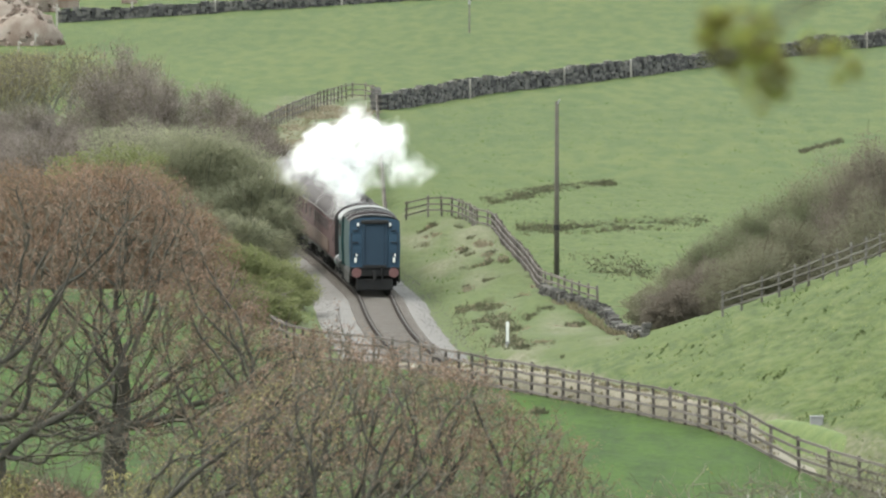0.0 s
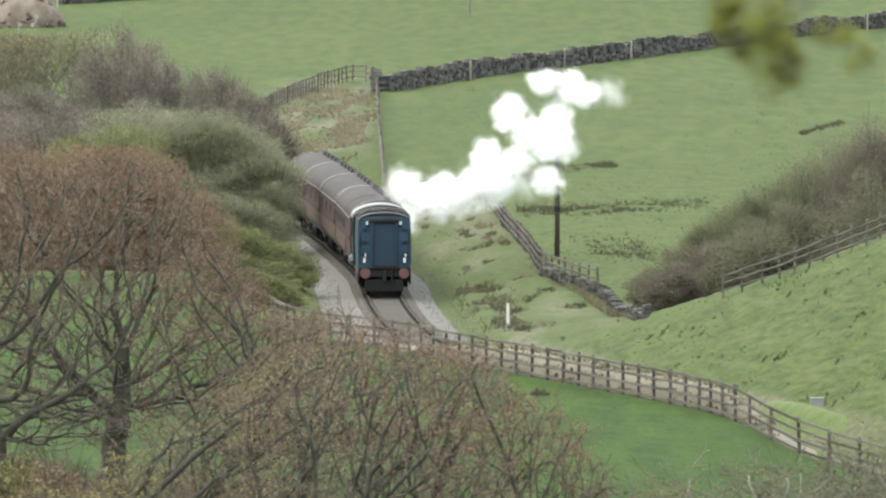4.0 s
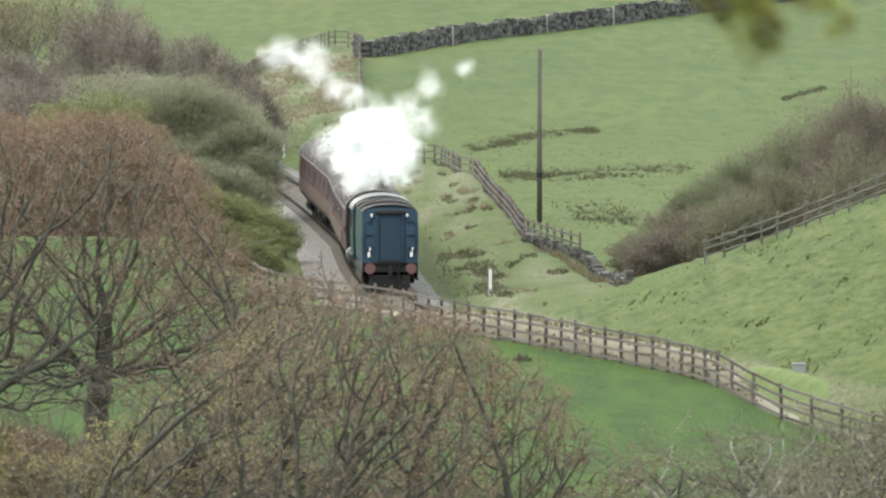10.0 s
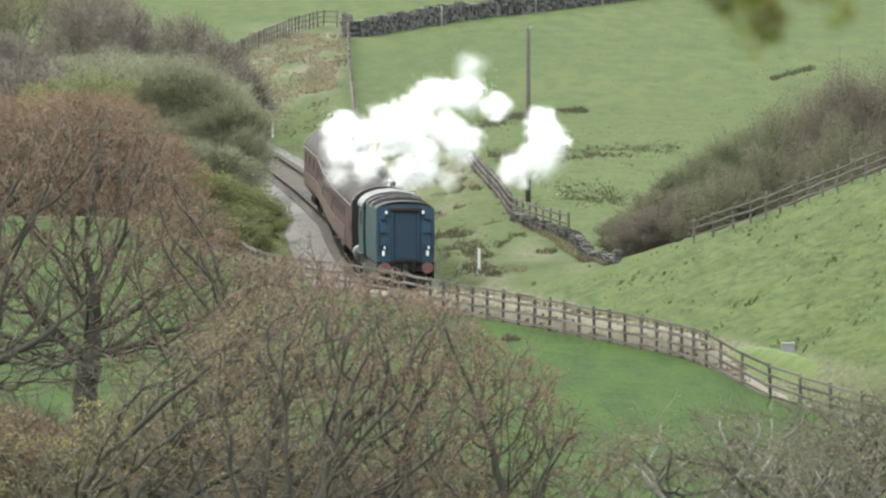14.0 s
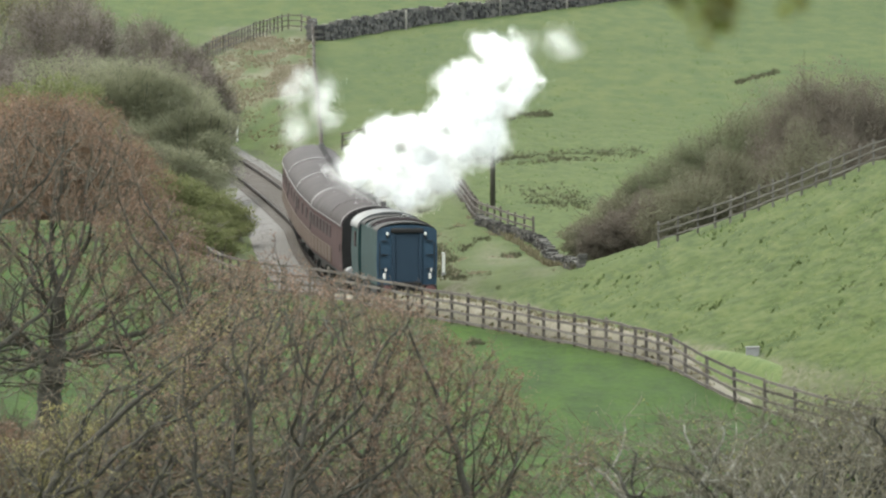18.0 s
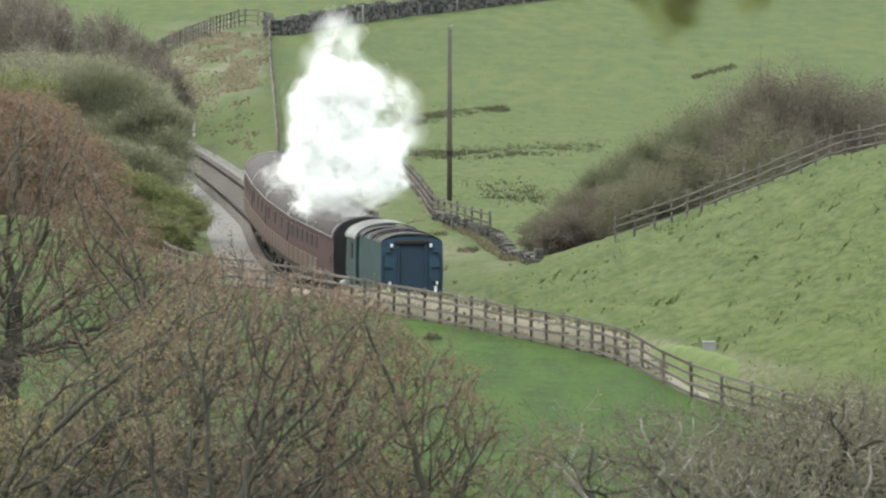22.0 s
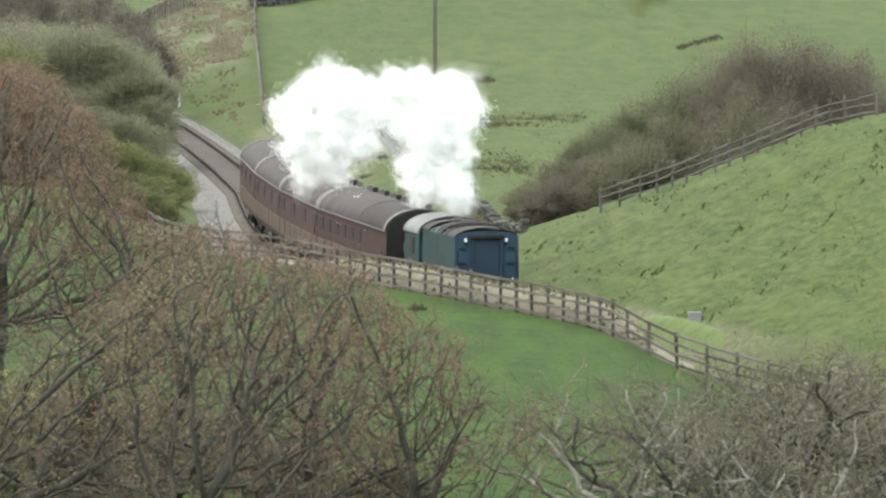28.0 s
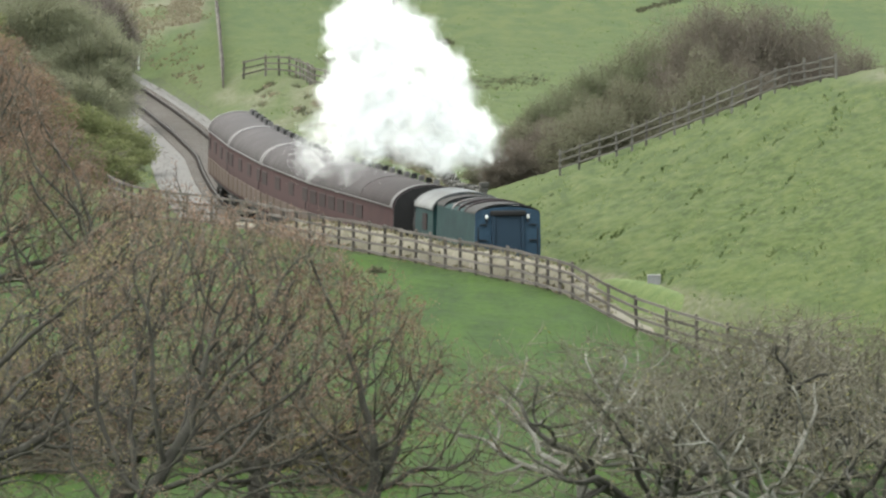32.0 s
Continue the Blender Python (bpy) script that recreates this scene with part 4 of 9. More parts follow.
# the hedge behind the hill fence
for k, (x, h, w) in enumerate(((9.3, 1.8, 1.1), (10.6, 2.9, 1.2), (12.0, 4.3, 1.3), (13.5, 5.2, 1.5), (15.1, 6.4, 1.6), (16.7, 7.5, 1.7), (18.3, 8.1, 1.8), (20.0, 8.5, 1.9), (21.6, 7.8, 1.8), (23.2, 6.6, 1.8), (24.8, 5.7, 1.8), (26.5, 4.8, 1.8))):
    y = 446 + (k % 3) * 2
    h *= 1.0 if k < 5 else 1.07
    rust, green = k in (6, 7, 8, 9), k in (2, 3, 4)
    bush("hawthorn", x, y, [(0, 0, h * 0.70, w * 1.15, 2.2, h * 0.30), (w * 0.6, 0, h * 0.54, w, 2, h * 0.36), (-w * 0.6, -0.5, h * 0.52, w, 2, h * 0.36), (0, -1.0, h * 0.25, w * 1.3, 2, h * 0.30)], M_HEDGE if rust else M_HAW_GREEN if green else M_HAW, 0.025, 80000,
         "purple-brown leafless hawthorn in a thick hedge beyond a timber fence" if rust else "dark hawthorn just breaking leaf in a thick hedge", 50 + k, wood=M_HEDGE, twig_n=600, sub=36, lump=(0.17, 0.34))
    if k > 0:
        bush("hawthorn", x - 0.6, y - 8, [(0, 0, h * 0.3, w, 2, h * 0.32), (-w * 0.5, 0, h * 0.2, w * 1.1, 2, h * 0.26)], M_HEDGE if k in (1, 2, 5, 7) else M_HAW, 0.026, 34000, "low dark hawthorn at the foot of a hedge", 70 + k, wood=M_HEDGE, twig_n=600, sub=30, lump=(0.2, 0.36))

bush("thorn_thicket", -10.2, 516, [(0, 0, 1.4, 2.4, 1.5, 1.3), (1.6, 0, 1.0, 1.5, 1.2, 1.0)], M_WILLOW, 0.036, 26000, "low grey-green scrub at the foot of a willow", 46, sub=36, lump=(0.18, 0.34))

# bare trees of the far side
FAR_TREE = bare_tree_parts("bare_tree", 71, 6.6, 0.15, M_BARK_PALE, M_TWIG_GREY, M_BUDS_GREEN, 5000, 0.032, twig_r=0.012, kids=(6, 5, 4, 3), spread=0.5)
tagged(FAR_TREE, "slender leafless ash tree standing over a thicket", "tree", "bare ash trees")
FAR_TREE.matrix_basis = pose(-23.5, 650, ground_z(-23.5, 650))
for x, y, a in ((-26, 640, 70), (-20.5, 665, 150), (-28, 655, 220)):
    copy_thing(FAR_TREE, pose(x, y, ground_z(x, y), 0, 0, a))

# bare oaks of the near field: seed, place, girth, bole, lean, buds, height where buds thicken, crown, room for shoots
OAK_LABEL = "gnarled bare oak with rust-brown buds in a green field"
for seed, x, y, r, bole, lean, bud_n, high, crown, air in (
        (81, -9.4, 300, 0.34, 2.6, 0.12, 64000, 4.4, (0.7, 6.6, 3.0, 1.8), 6400),
        (82, -7.2, 256, 0.30, 1.4, 0.25, 9000, 4.4, (2.4, 5.2, 2.4, 0.6), 2500),
        (83, -3.9, 252, 0.28, 1.3, 0.25, 14000, 4.6, (1.2, 4.2, 2.4, 0.6), 2500),
        (84, -0.7, 248, 0.26, 1.2, 0.2, 17000, 4.2, (1.0, 3.6, 2.2, 0.5), 2500),
        (85, 2.0, 246, 0.2, 1.0, 0.1, 18000, 2.8, (0.6, 3.0, 1.8, 0.3), 1800),
        (91, -5.4, 290, 0.2, 2.0, 0.1, 22000, 3.6, (0.2, 3.0, 2.2, 1.6), 1900),
        (87, -12.0, 284, 0.34, 3.0, 0.03, 24000, 5.0, (-0.2, 4.8, 2.6, 2.0), 2800),
        (88, -8.6, 244, 0.24, 0.9, 0.3, 12000, 2.0, (2.2, 4.4, 1.8, 0.4), 1900),
        (92, -3.4, 240, 0.22, 0.9, 0.25, 12000, 2.4, (1.6, 3.6, 1.6, 0.4), 1700)):
    oak = bare_tree_parts("bare_oak", seed, bole, r, M_BARK, M_OAK_TWIG, M_BUDS_GREEN if seed == 88 else M_BUDS, int(bud_n * 0.7), 0.019, sprays=2, twig_r=0.0075, limbs=crown, crown=high, lean=lean, place=(x, y), air=air)
    oak.matrix_basis = pose(x, y, ground_z(x, y))
    tagged(oak, OAK_LABEL, "tree", "bare field oaks")
THORNS = [tagged(bare_tree_parts("old_thorn_tree", seed, h, 0.15, bark, M_TWIG_GREY, M_BUDS_GREEN, 450, 0.022, sprays=2, twig_r=0.008, kids=(6, 4, 3, 2), spread=0.6, wide=1.25, gnarl=0.24, rise=0.05),
                 "grey lichened leafless thorn tree below a fence", "tree", "grey thorn trees") for seed, h, bark in ((91, 4.3, M_BARK_PALE), (92, 4.0, M_BARK), (93, 4.6, M_BARK))]
for k, (x, y, a) in enumerate(((7.3, 256, 60), (9.3, 258, 130), (11.3, 260, 200), (13.2, 262, 260), (15.2, 262, 320), (8.4, 242, 100), (10.4, 243, 160), (12.6, 244, 230))):
    m = pose(x, y, ground_z(x, y), 0, 0, a)
    if k < 3:
        THORNS[k].matrix_basis = m
    else:
        copy_thing(THORNS[k % 3], m)
for k, (x, y, a) in enumerate(((10.6, 270, 80), (12.3, 272, 150), (14.0, 273, 10), (15.7, 272, 210))):
    copy_thing(THORNS[k % 3], pose(x, y, ground_z(x, y), 0, 0, a) @ Matrix.Diagonal((0.85, 0.85, 0.8, 1)))
# scrub below the oaks
for k, (x, y, h, w, mat, lab) in enumerate(((-11.6, 276, 2.5, 1.5, M_BUDS_GREEN, "gold-green bramble scrub under a bare oak"), (-9.6, 272, 2.3, 1.4, M_BUDS, "rust-brown scrub under a bare oak"), (-7.6, 270, 2.6, 1.5, M_BUDS_GREEN, "gold-green bramble scrub under a bare oak"), (-6.2, 268, 2.2, 1.2, M_BUDS, "rust-brown scrub under a bare oak"), (-7.4, 288, 1.5, 1.7, M_BUDS_GREEN, "gold-green bramble scrub under a bare oak"), (-10.8, 286, 1.7, 1.5, M_BUDS, "rust-brown scrub under a bare oak"), (-4.8, 282, 1.4, 1.6, M_BUDS, "rust-brown scrub under a bare oak"),
                                            (-3.0, 276, 1.3, 1.5, M_BUDS_GREEN, "gold-green bramble scrub under a bare oak"), (-9.0, 280, 1.3, 1.8, M_BUDS_GREEN, "gold-green bramble scrub under a bare oak"), (-6.0, 272, 1.2, 1.5, M_BUDS_GREEN, "gold-green bramble scrub under a bare oak"),
                                            (-1.0, 270, 1.2, 1.3, M_BUDS, "rust-brown scrub under a bare oak"), (1.0, 264, 1.2, 1.2, M_BUDS_GREEN, "gold-green bramble scrub under a bare oak"))):
    h *= 1.35
    bush("bramble_scrub", x, y, [(0, 0, h * 0.5, w, 1.4, h * 0.45), (w * 0.6, 0, h * 0.4, w * 0.6, 1.2, h * 0.4)], mat, 0.035, 9000, lab, 120 + k, twig_n=1500)


# ---- grass standing up from the sheet ----
def blades(name, zone, n, height, mat, label, seed, keep):
    rng = np.random.default_rng(seed)
    tris = []
    for x, y in zip(rng.uniform(zone[0], zone[1], n), rng.uniform(zone[2], zone[3], n)):
        if not keep(x, y):
            continue
        z = ground_z(x, y) - 0.06
        h = height * rng.uniform(0.5, 1.4)
        for k in range(4):
            a, b = rng.uniform(0, 6.3), rng.uniform(0, 6.3)
            w = h * 0.28
            o = (math.cos(b) * h * 0.5, math.sin(b) * h * 0.5)
            tris.append(((x + math.cos(a) * w, y + math.sin(a) * w, z), (x - math.cos(a) * w, y - math.sin(a) * w, z), (x + o[0], y + o[1], z + h)))
    ob = new(name, quads_mesh(name, tris, mat))
    return tagged(ob, label, "grass", kind="stuff")


def off_line(x, y):
    return abs(x - track_x(y)) > 3.4


blades("field_grass", (-13, 19, 285, 415), 6000, 0.06, M_LUSH_BLADES, "short lush grass of the near field", 102, lambda x, y: y < fence_y(x) + 1)
blades("hill_tufts", (4, 26, 330, 425), 9000, 0.085, M_BLADES, "pale tufts of grass all over a hillside", 105, lambda x, y: y > fence_y(x) + 3 and off_line(x, y))
blades("dark_tufts", (4, 26, 330, 425), 260, 0.07, M_LUSH_BLADES, "darker tufts of grass scattered over a hillside", 106, lambda x, y: y > fence_y(x) + 3 and off_line(x, y))
blades("pasture_tufts", (-1, 26, 500, 760), 9000, 0.075, M_LUSH_BLADES, "tufts of grass scattered over the far pasture", 107, off_line)
blades("dead_bracken", (-11.5, -4.8, 640, 748), 5200, 0.2, M_BRACKEN, "flattened brown bracken on the bank at the far bend", 108, lambda x, y: off_line(x, y) and noise.noise((x * 0.45, y * 0.05, 3)) > -0.05)
blades("straw_tussocks", (-11, -4.2, 575, 745), 5200, 0.16, M_STRAW, "straw-coloured tussocks on the bank at the far bend", 103, lambda x, y: off_line(x, y) and noise.noise((x * 0.6, y * 0.07, 5)) > -0.1)
blades("verge_grass", (-3, 11, 300, 425), 1200, 0.13, M_STRAW, "dry bleached grass along the fence", 104, lambda x, y: fence_y(x) - 0.8 < y < fence_y(x) + 3)


def rushes(streaks, label, seed, height=0.5, mat=None):
    rng = np.random.default_rng(seed)
    tris = []
    for x0, y0, x1, y1, wide, n in streaks:
        for i in range(n):
            u = rng.uniform()
            x, y = x0 + (x1 - x0) * u + rng.normal(0, wide * 0.4), y0 + (y1 - y0) * u + rng.normal(0, wide * 7)
            z = ground_z(x, y) - 0.05
            h = height * rng.uniform(0.4, 1.2)
            for k in range(5):
                a, b = rng.uniform(0, 6.3), rng.uniform(0, 6.3)
                w, o = h * 0.16, h * 0.45
                tris.append(((x + math.cos(a) * w, y + math.sin(a) * w, z), (x - math.cos(a) * w, y - math.sin(a) * w, z), (x + math.cos(b) * o, y + math.sin(b) * o, z + h)))
    return tagged(new("rushes", quads_mesh("rushes", tris, mat or M_RUSHES)), label, "rushes", kind="stuff")


rushes(((2.4, 587, 6.5, 604, 0.5, 1300), (6.5, 604, 9.9, 613, 0.35, 700), (4.0, 553, 9, 556, 0.5, 1500), (9, 556, 13.8, 562, 0.5, 1000), (7.2, 512, 10, 508, 0.6, 700), (6.0, 522, 9.5, 520, 0.6, 160)),
       "brown-green rushes in wet streaks of the pasture", 111, 0.15)
rushes(((22.0, 660, 25.4, 680, 0.2, 420),), "dark overgrown ditch edge in the pasture", 112, 0.2)
rushes(((0.7, 484, 2.8, 480, 0.6, 600), (0.8, 474, 3.0, 468, 0.6, 800), (1.4, 460, 3.4, 452, 0.5, 500), (3.0, 446, 4.0, 442, 0.4, 150)), "dark tussocks beside the track", 113, 0.12)
rushes(((0.6, 486, 3.0, 480, 0.7, 500), (0.8, 474, 3.2, 466, 0.7, 600), (1.4, 462, 3.6, 452, 0.6, 400)), "brown withered tussocks beside the track", 115, 0.1, M_BRACKEN)
spot = random.Random(44)
BANK_SPOTS = []
while len(BANK_SPOTS) < 75:
    bx, by = spot.uniform(-2, 7.5), spot.uniform(430, 572)
    if bank(bx, by) > 0.8:
        long = spot.uniform(0.2, 0.9)
        BANK_SPOTS.append((bx, by, bx + long, by + spot.uniform(-2, 2), 0.16, int(30 + 90 * long)))
rushes(BANK_SPOTS[:45], "dark green tussocks scattered over a rough bank", 117, 0.13)
rushes(BANK_SPOTS[45:], "withered brown tussocks scattered over a rough bank", 118, 0.12, M_BRACKEN)
HILL_SPOTS = []
while len(HILL_SPOTS) < 300:
    bx, by = spot.uniform(2.5, 21), spot.uniform(362, 416)
    if terrace(bx, by) > 0.3:
        long = spot.uniform(0.08, 0.32)
        HILL_SPOTS.append((bx, by, bx + long, by + 3.5 * long, 0.035, int(4 + 30 * long)))
rushes(HILL_SPOTS, "dark green tufts dotted over a grazed hill", 119, 0.092, M_TUFT)
rushes(((5.3, 483, 6.8, 463, 0.15, 200), (6.8, 463, 7.9, 430, 0.15, 200)), "bleached grass against a tumbledown wall", 116, 0.32, M_STRAW)
rushes(((3.0, 357.6, 3.5, 357.6, 0.12, 90),), "round brown tussock in the field", 114, 0.2)


# ---- poles, posts and small things ----
def telegraph_pole(x, y, h):
    pole = thing("telegraph_pole", pose(x, y, ground_z(x, y)), "weathered timber telegraph pole in a pasture", "pole")
    part("shaft", rod(bmesh.new(), (0, 0, -0.4), (0, 0, h), 0.135, 0.10, 10), M_POLE, pole, smooth_it=True)
    part("insulator", rod(bmesh.new(), (0.0, -0.05, h - 0.12), (0.16, -0.05, h + 0.1), 0.05, 0.03), M_CONCRETE, pole, "grey insulator bracket")
    part("collar", rod(bmesh.new(), (0, 0, 2.2), (0, 0, 2.45), 0.15, 0.15, 10), M_BLACK, pole)


telegraph_pole(5.38, 503.5, 8.25)
thin_pole = thing("thin_pole", pose(2.3, 905, ground_z(2.3, 905)), "thin pale pole far up the pasture", "pole")
part("shaft", rod(bmesh.new(), (0, 0, -0.3), (0, 0, 4.6), 0.07, 0.05, 8), M_PALE_FENCE, thin_pole)
part("plate", boxed(0, -0.08, 2.6, 0.22, 0.04, 0.35, 0.01), M_CONCRETE, thin_pole, "small pale plate")


def marker_post(x, y, h):
    post = thing("marker_post", pose(x, y, ground_z(x, y)), "white-painted lineside marker post in rough grass", "post", "lineside marker posts")
    part("shaft", boxed(0, 0, h / 2 - 0.1, 0.12, 0.1, h + 0.2, 0.012), M_WHITE, post)
    part("base", boxed(0, 0, 0.04, 0.18, 0.16, 0.16, 0.015), M_CONCRETE, post)


marker_post(2.75, 451, 0.95)
marker_post(-8.08, 615.0, 0.95)
block = thing("concrete_block", pose(13.05, 373.5, ground_z(13.05, 373.5)), "pale concrete cable block at the foot of a grassy slope", "block")
part("body", boxed(0, 0, 0.14, 0.46, 0.4, 0.32, 0.02), M_CONCRETE, block)
part("lid", boxed(0, 0, 0.325, 0.49, 0.43, 0.05, 0.01), M_CONCRETE, block)


# ---- works site at the field's top corner ----
def rubble_heap(x, y, rx, rz, seed, n=260):
    rng = random.Random(seed)
    heap = thing("rubble_heap", pose(x, y, ground_z(x, y)), "heap of brown earth and broken stone", "rubble")
    bm = bmesh.new()
    bmesh.ops.create_icosphere(bm, subdivisions=3, radius=1)
    for v in bm.verts:
        v.co = Vector((v.co.x * rx, v.co.y * 3, max(-0.3, v.co.z * rz))) * (1 + 0.25 * noise.noise(v.co * 2.3 + Vector((seed, 0, 0))))
    part("earth", bm, M_RUBBLE, heap, smooth_it=True)
    bm = bmesh.new()
    for i in range(n):
        a, u = rng.uniform(0, 6.28), rng.uniform(0.2, 1.05)
        p = (math.cos(a) * rx * u, math.sin(a) * 3 * u, rz * max(0, 1 - u * u) + 0.05)
        box(bm, *p, rng.uniform(0.2, 0.7), rng.uniform(0.2, 0.7), rng.uniform(0.15, 0.45), 0, pose(0, 0, 0, rng.uniform(0, 60), rng.uniform(0, 60), rng.uniform(0, 90)))
    part("stones", bm, M_RUBBLE, heap, kind="stuff")


rubble_heap(-34.2, 882, 2.9, 2.9, 3)
rubble_heap(-36.6, 900, 2.6, 3.2, 4)
rubble_heap(-37.5, 950, 3.4, 3.0, 5)
for x, y, z, mat, lab, w in ((-34.9, 962, 1.1, M_TARP_BLUE, "bright blue sheeting over building materials", 1.3), (-33.3, 958, 1.2, M_ORANGE, "orange sheet on a stack", 1.8), (-28.2, 968, 1.6, M_TARP_BLUE, "faded blue sheet on a stack", 1.4), (-38.6, 975, 1.8, M_TARP_BLUE, "blue sheeting on a rubble heap", 1.4)):
    stack = thing("covered_stack", pose(x, y, ground_z(x, y)), lab, "stack")
    part("pallet", boxed(0, 0, z * 0.3, w, 1.2, z * 0.6, 0.03), M_RUBBLE, stack)
    part("sheet", boxed(0, 0, z * 0.75, w * 1.1, 1.3, z * 0.32, 0.08), mat, stack)
for x, y, h in ((-32.5, 906, 2.4), (-33.3, 879, 1.1), (-34.2, 867, 0.8)):
    stake = thing("timber_stake", pose(x, y, ground_z(x, y)), "pale timber stake by a rubble heap", "stake")
    part("shaft", boxed(0, 0, h / 2 - 0.1, 0.16, 0.12, h + 0.2, 0.02), M_STAKE, stake)
    part("head", boxed(0.08, 0, h * 0.8, 0.3, 0.16, 0.22, 0.02), M_STAKE, stake)
sign = thing("arrow_sign", pose(-34.9, 843, ground_z(-34.9, 843)), "white and black chevron sign on short posts", "sign")
for dx in (-0.6, 0.6):
    part("post", boxed(dx, 0.06, 0.15, 0.1, 0.06, 0.6, 0.01), M_CONCRETE, sign)
part("panel", boxed(0, 0, 0.4, 1.7, 0.04, 0.5, 0.01), M_WHITE, sign, "white panel")
for s in (1, -1):
    part("chevron_bar", boxed(0.45, -0.03, 0.4 + s * 0.1, 0.4, 0.02, 0.12, 0, pose(0, 0, 0, 0, s * 35, 0)), M_BLACK, sign, "black chevron bar")
stone_wall(curved([(-32.8, 926, 0), (-24, 940, 0), (-14, 956, 0), (-5, 972, 0), (6, 985, 0)]), 1.0, 0.5, "grey dry stone wall along the top of a field", 16)
for x, y in ((-20, 947), (-9, 965), (-27, 936)):
    post = thing("fence_post", pose(x, y - 1, ground_z(x, y - 1)), "pale timber post beside a stone wall", "post", "wall posts")
    part("shaft", boxed(0, 0, 0.65, 0.16, 0.12, 1.6, 0.02), M_STAKE, post)
for x, y in ((2.0, 766), (9.0, 790.5), (14.2, 807), (34.6, 874)):
    post = thing("fence_post", pose(x, y, ground_z(x, y)), "pale timber post against a dark stone wall", "post", "wall posts")
    part("shaft", boxed(0, 0, 0.6, 0.13, 0.1, 1.5, 0.02), M_STAKE, post)
pier = thing("stone_pier", pose(8.15, 429.0, ground_z(8.15, 429.0)), "squat stone gate pier at the end of a tumbledown wall", "pier")
for k, w in enumerate((0.36, 0.32, 0.34)):
    part("stone", boxed(0.03 * (k - 1), 0, 0.05 + 0.2 * k, w, w, 0.21, 0.03, pose(0, 0, 0, 0, 0, 9 * k)), M_WALL_RUBBLE, pier)


# ---- the train ----
def section(w, z0, z1, zt, n=9, bulge=0.04):
    """Outline of a carriage body: sides slightly bowed, roof arched."""
    pts = [(-w + bulge, z0), (-w, (z0 + z1) / 2), (-w + 0.03, z1)]
    for i in range(1, n):
        a = math.pi * (1 - i / n)
        pts.append((math.cos(a) * (w - 0.03), z1 + math.sin(a) * (zt - z1)))
    return pts + [(w - 0.03, z1), (w, (z0 + z1) / 2), (w - bulge, z0)]


def hull(parent, name, w, z0, z1, zt, y0, y1, mat, label="", n=9):
    pts = section(w, z0, z1, zt, n)
    bm = loft(bmesh.new(), [[(x, y, z) for x, z in pts] for y in (y0, y1)])
    return part(name, bm, mat, parent, label)


def arch(parent, name, w, z1, zt, y0, y1, mat, label="", thick=0.05, n=22):
    """A curved roof sheet with thickness."""
    outer = [(math.cos(math.pi * (1 - i / n)) * w, z1 + math.sin(math.pi * i / n) * (zt - z1)) for i in range(n + 1)]
    inner = [(x * (1 - thick / w), z - thick) for x, z in reversed(outer)]
    bm = loft(bmesh.new(), [[(x, y, z) for x, z in outer + inner] for y in (y0, y1)])
    return part(name, bm, mat, parent, label)


def wheel_mesh(r):
    bm = bmesh.new()
    for x in (-0.72, 0.72):
        rod(bm, (x - 0.065, 0, 0), (x + 0.065, 0, 0), r, r, 20)
        s = -1 if x > 0 else 1
        rod(bm, (x + s * 0.065, 0, 0), (x + s * 0.095, 0, 0), r + 0.03, r + 0.03, 20)
        for k in range(5):
            a = 2 * math.pi * k / 5
            box(bm, x - s * 0.07, math.cos(a) * r * 0.5, math.sin(a) * r * 0.5, 0.03, 0.1, r * 0.7, 0, pose(0, 0, 0, math.degrees(a) - 90))
    rod(bm, (-0.72, 0, 0), (0.72, 0, 0), 0.08, 0.08, 10)
    me = bpy.data.meshes.new("wheelset")
    bm.to_mesh(me)
    bm.free()
    me.materials.append(M_BLACK)
    return me


WHEEL = wheel_mesh(0.5)
WHEELS = []


def underframe(car, length, ys):
    part("underframe", boxed(0, 0, 1.0, 2.3, length - 0.3, 0.28, 0.02), M_BLACK, car)
    for y in ys:
        WHEELS.append(placed("wheelset", WHEEL, car, pose(0, y, 0.5)))
        for x in (-0.98, 0.98):
            part("axle_box", boxed(x, y, 0.52, 0.2, 0.35, 0.32, 0.03), M_BLACK, car)
    for x in (-0.98, 0.98):
        for y in ys[::2]:
            part("spring_frame", boxed(x, y + 1.1, 0.7, 0.12, 3.2, 0.25, 0.03), M_BLACK, car)


def buffers(car, y, s, mat=M_RED):
    for x in (-0.87, 0.87):
        part("buffer", rod(rod(bmesh.new(), (x, y, 1.05), (x, y + s * 0.42, 1.05), 0.11, 0.10, 14), (x, y + s * 0.42, 1.05), (x, y + s * 0.47, 1.05), 0.23, 0.23, 18), mat, car, "dull red buffer" if mat is M_RED else "")


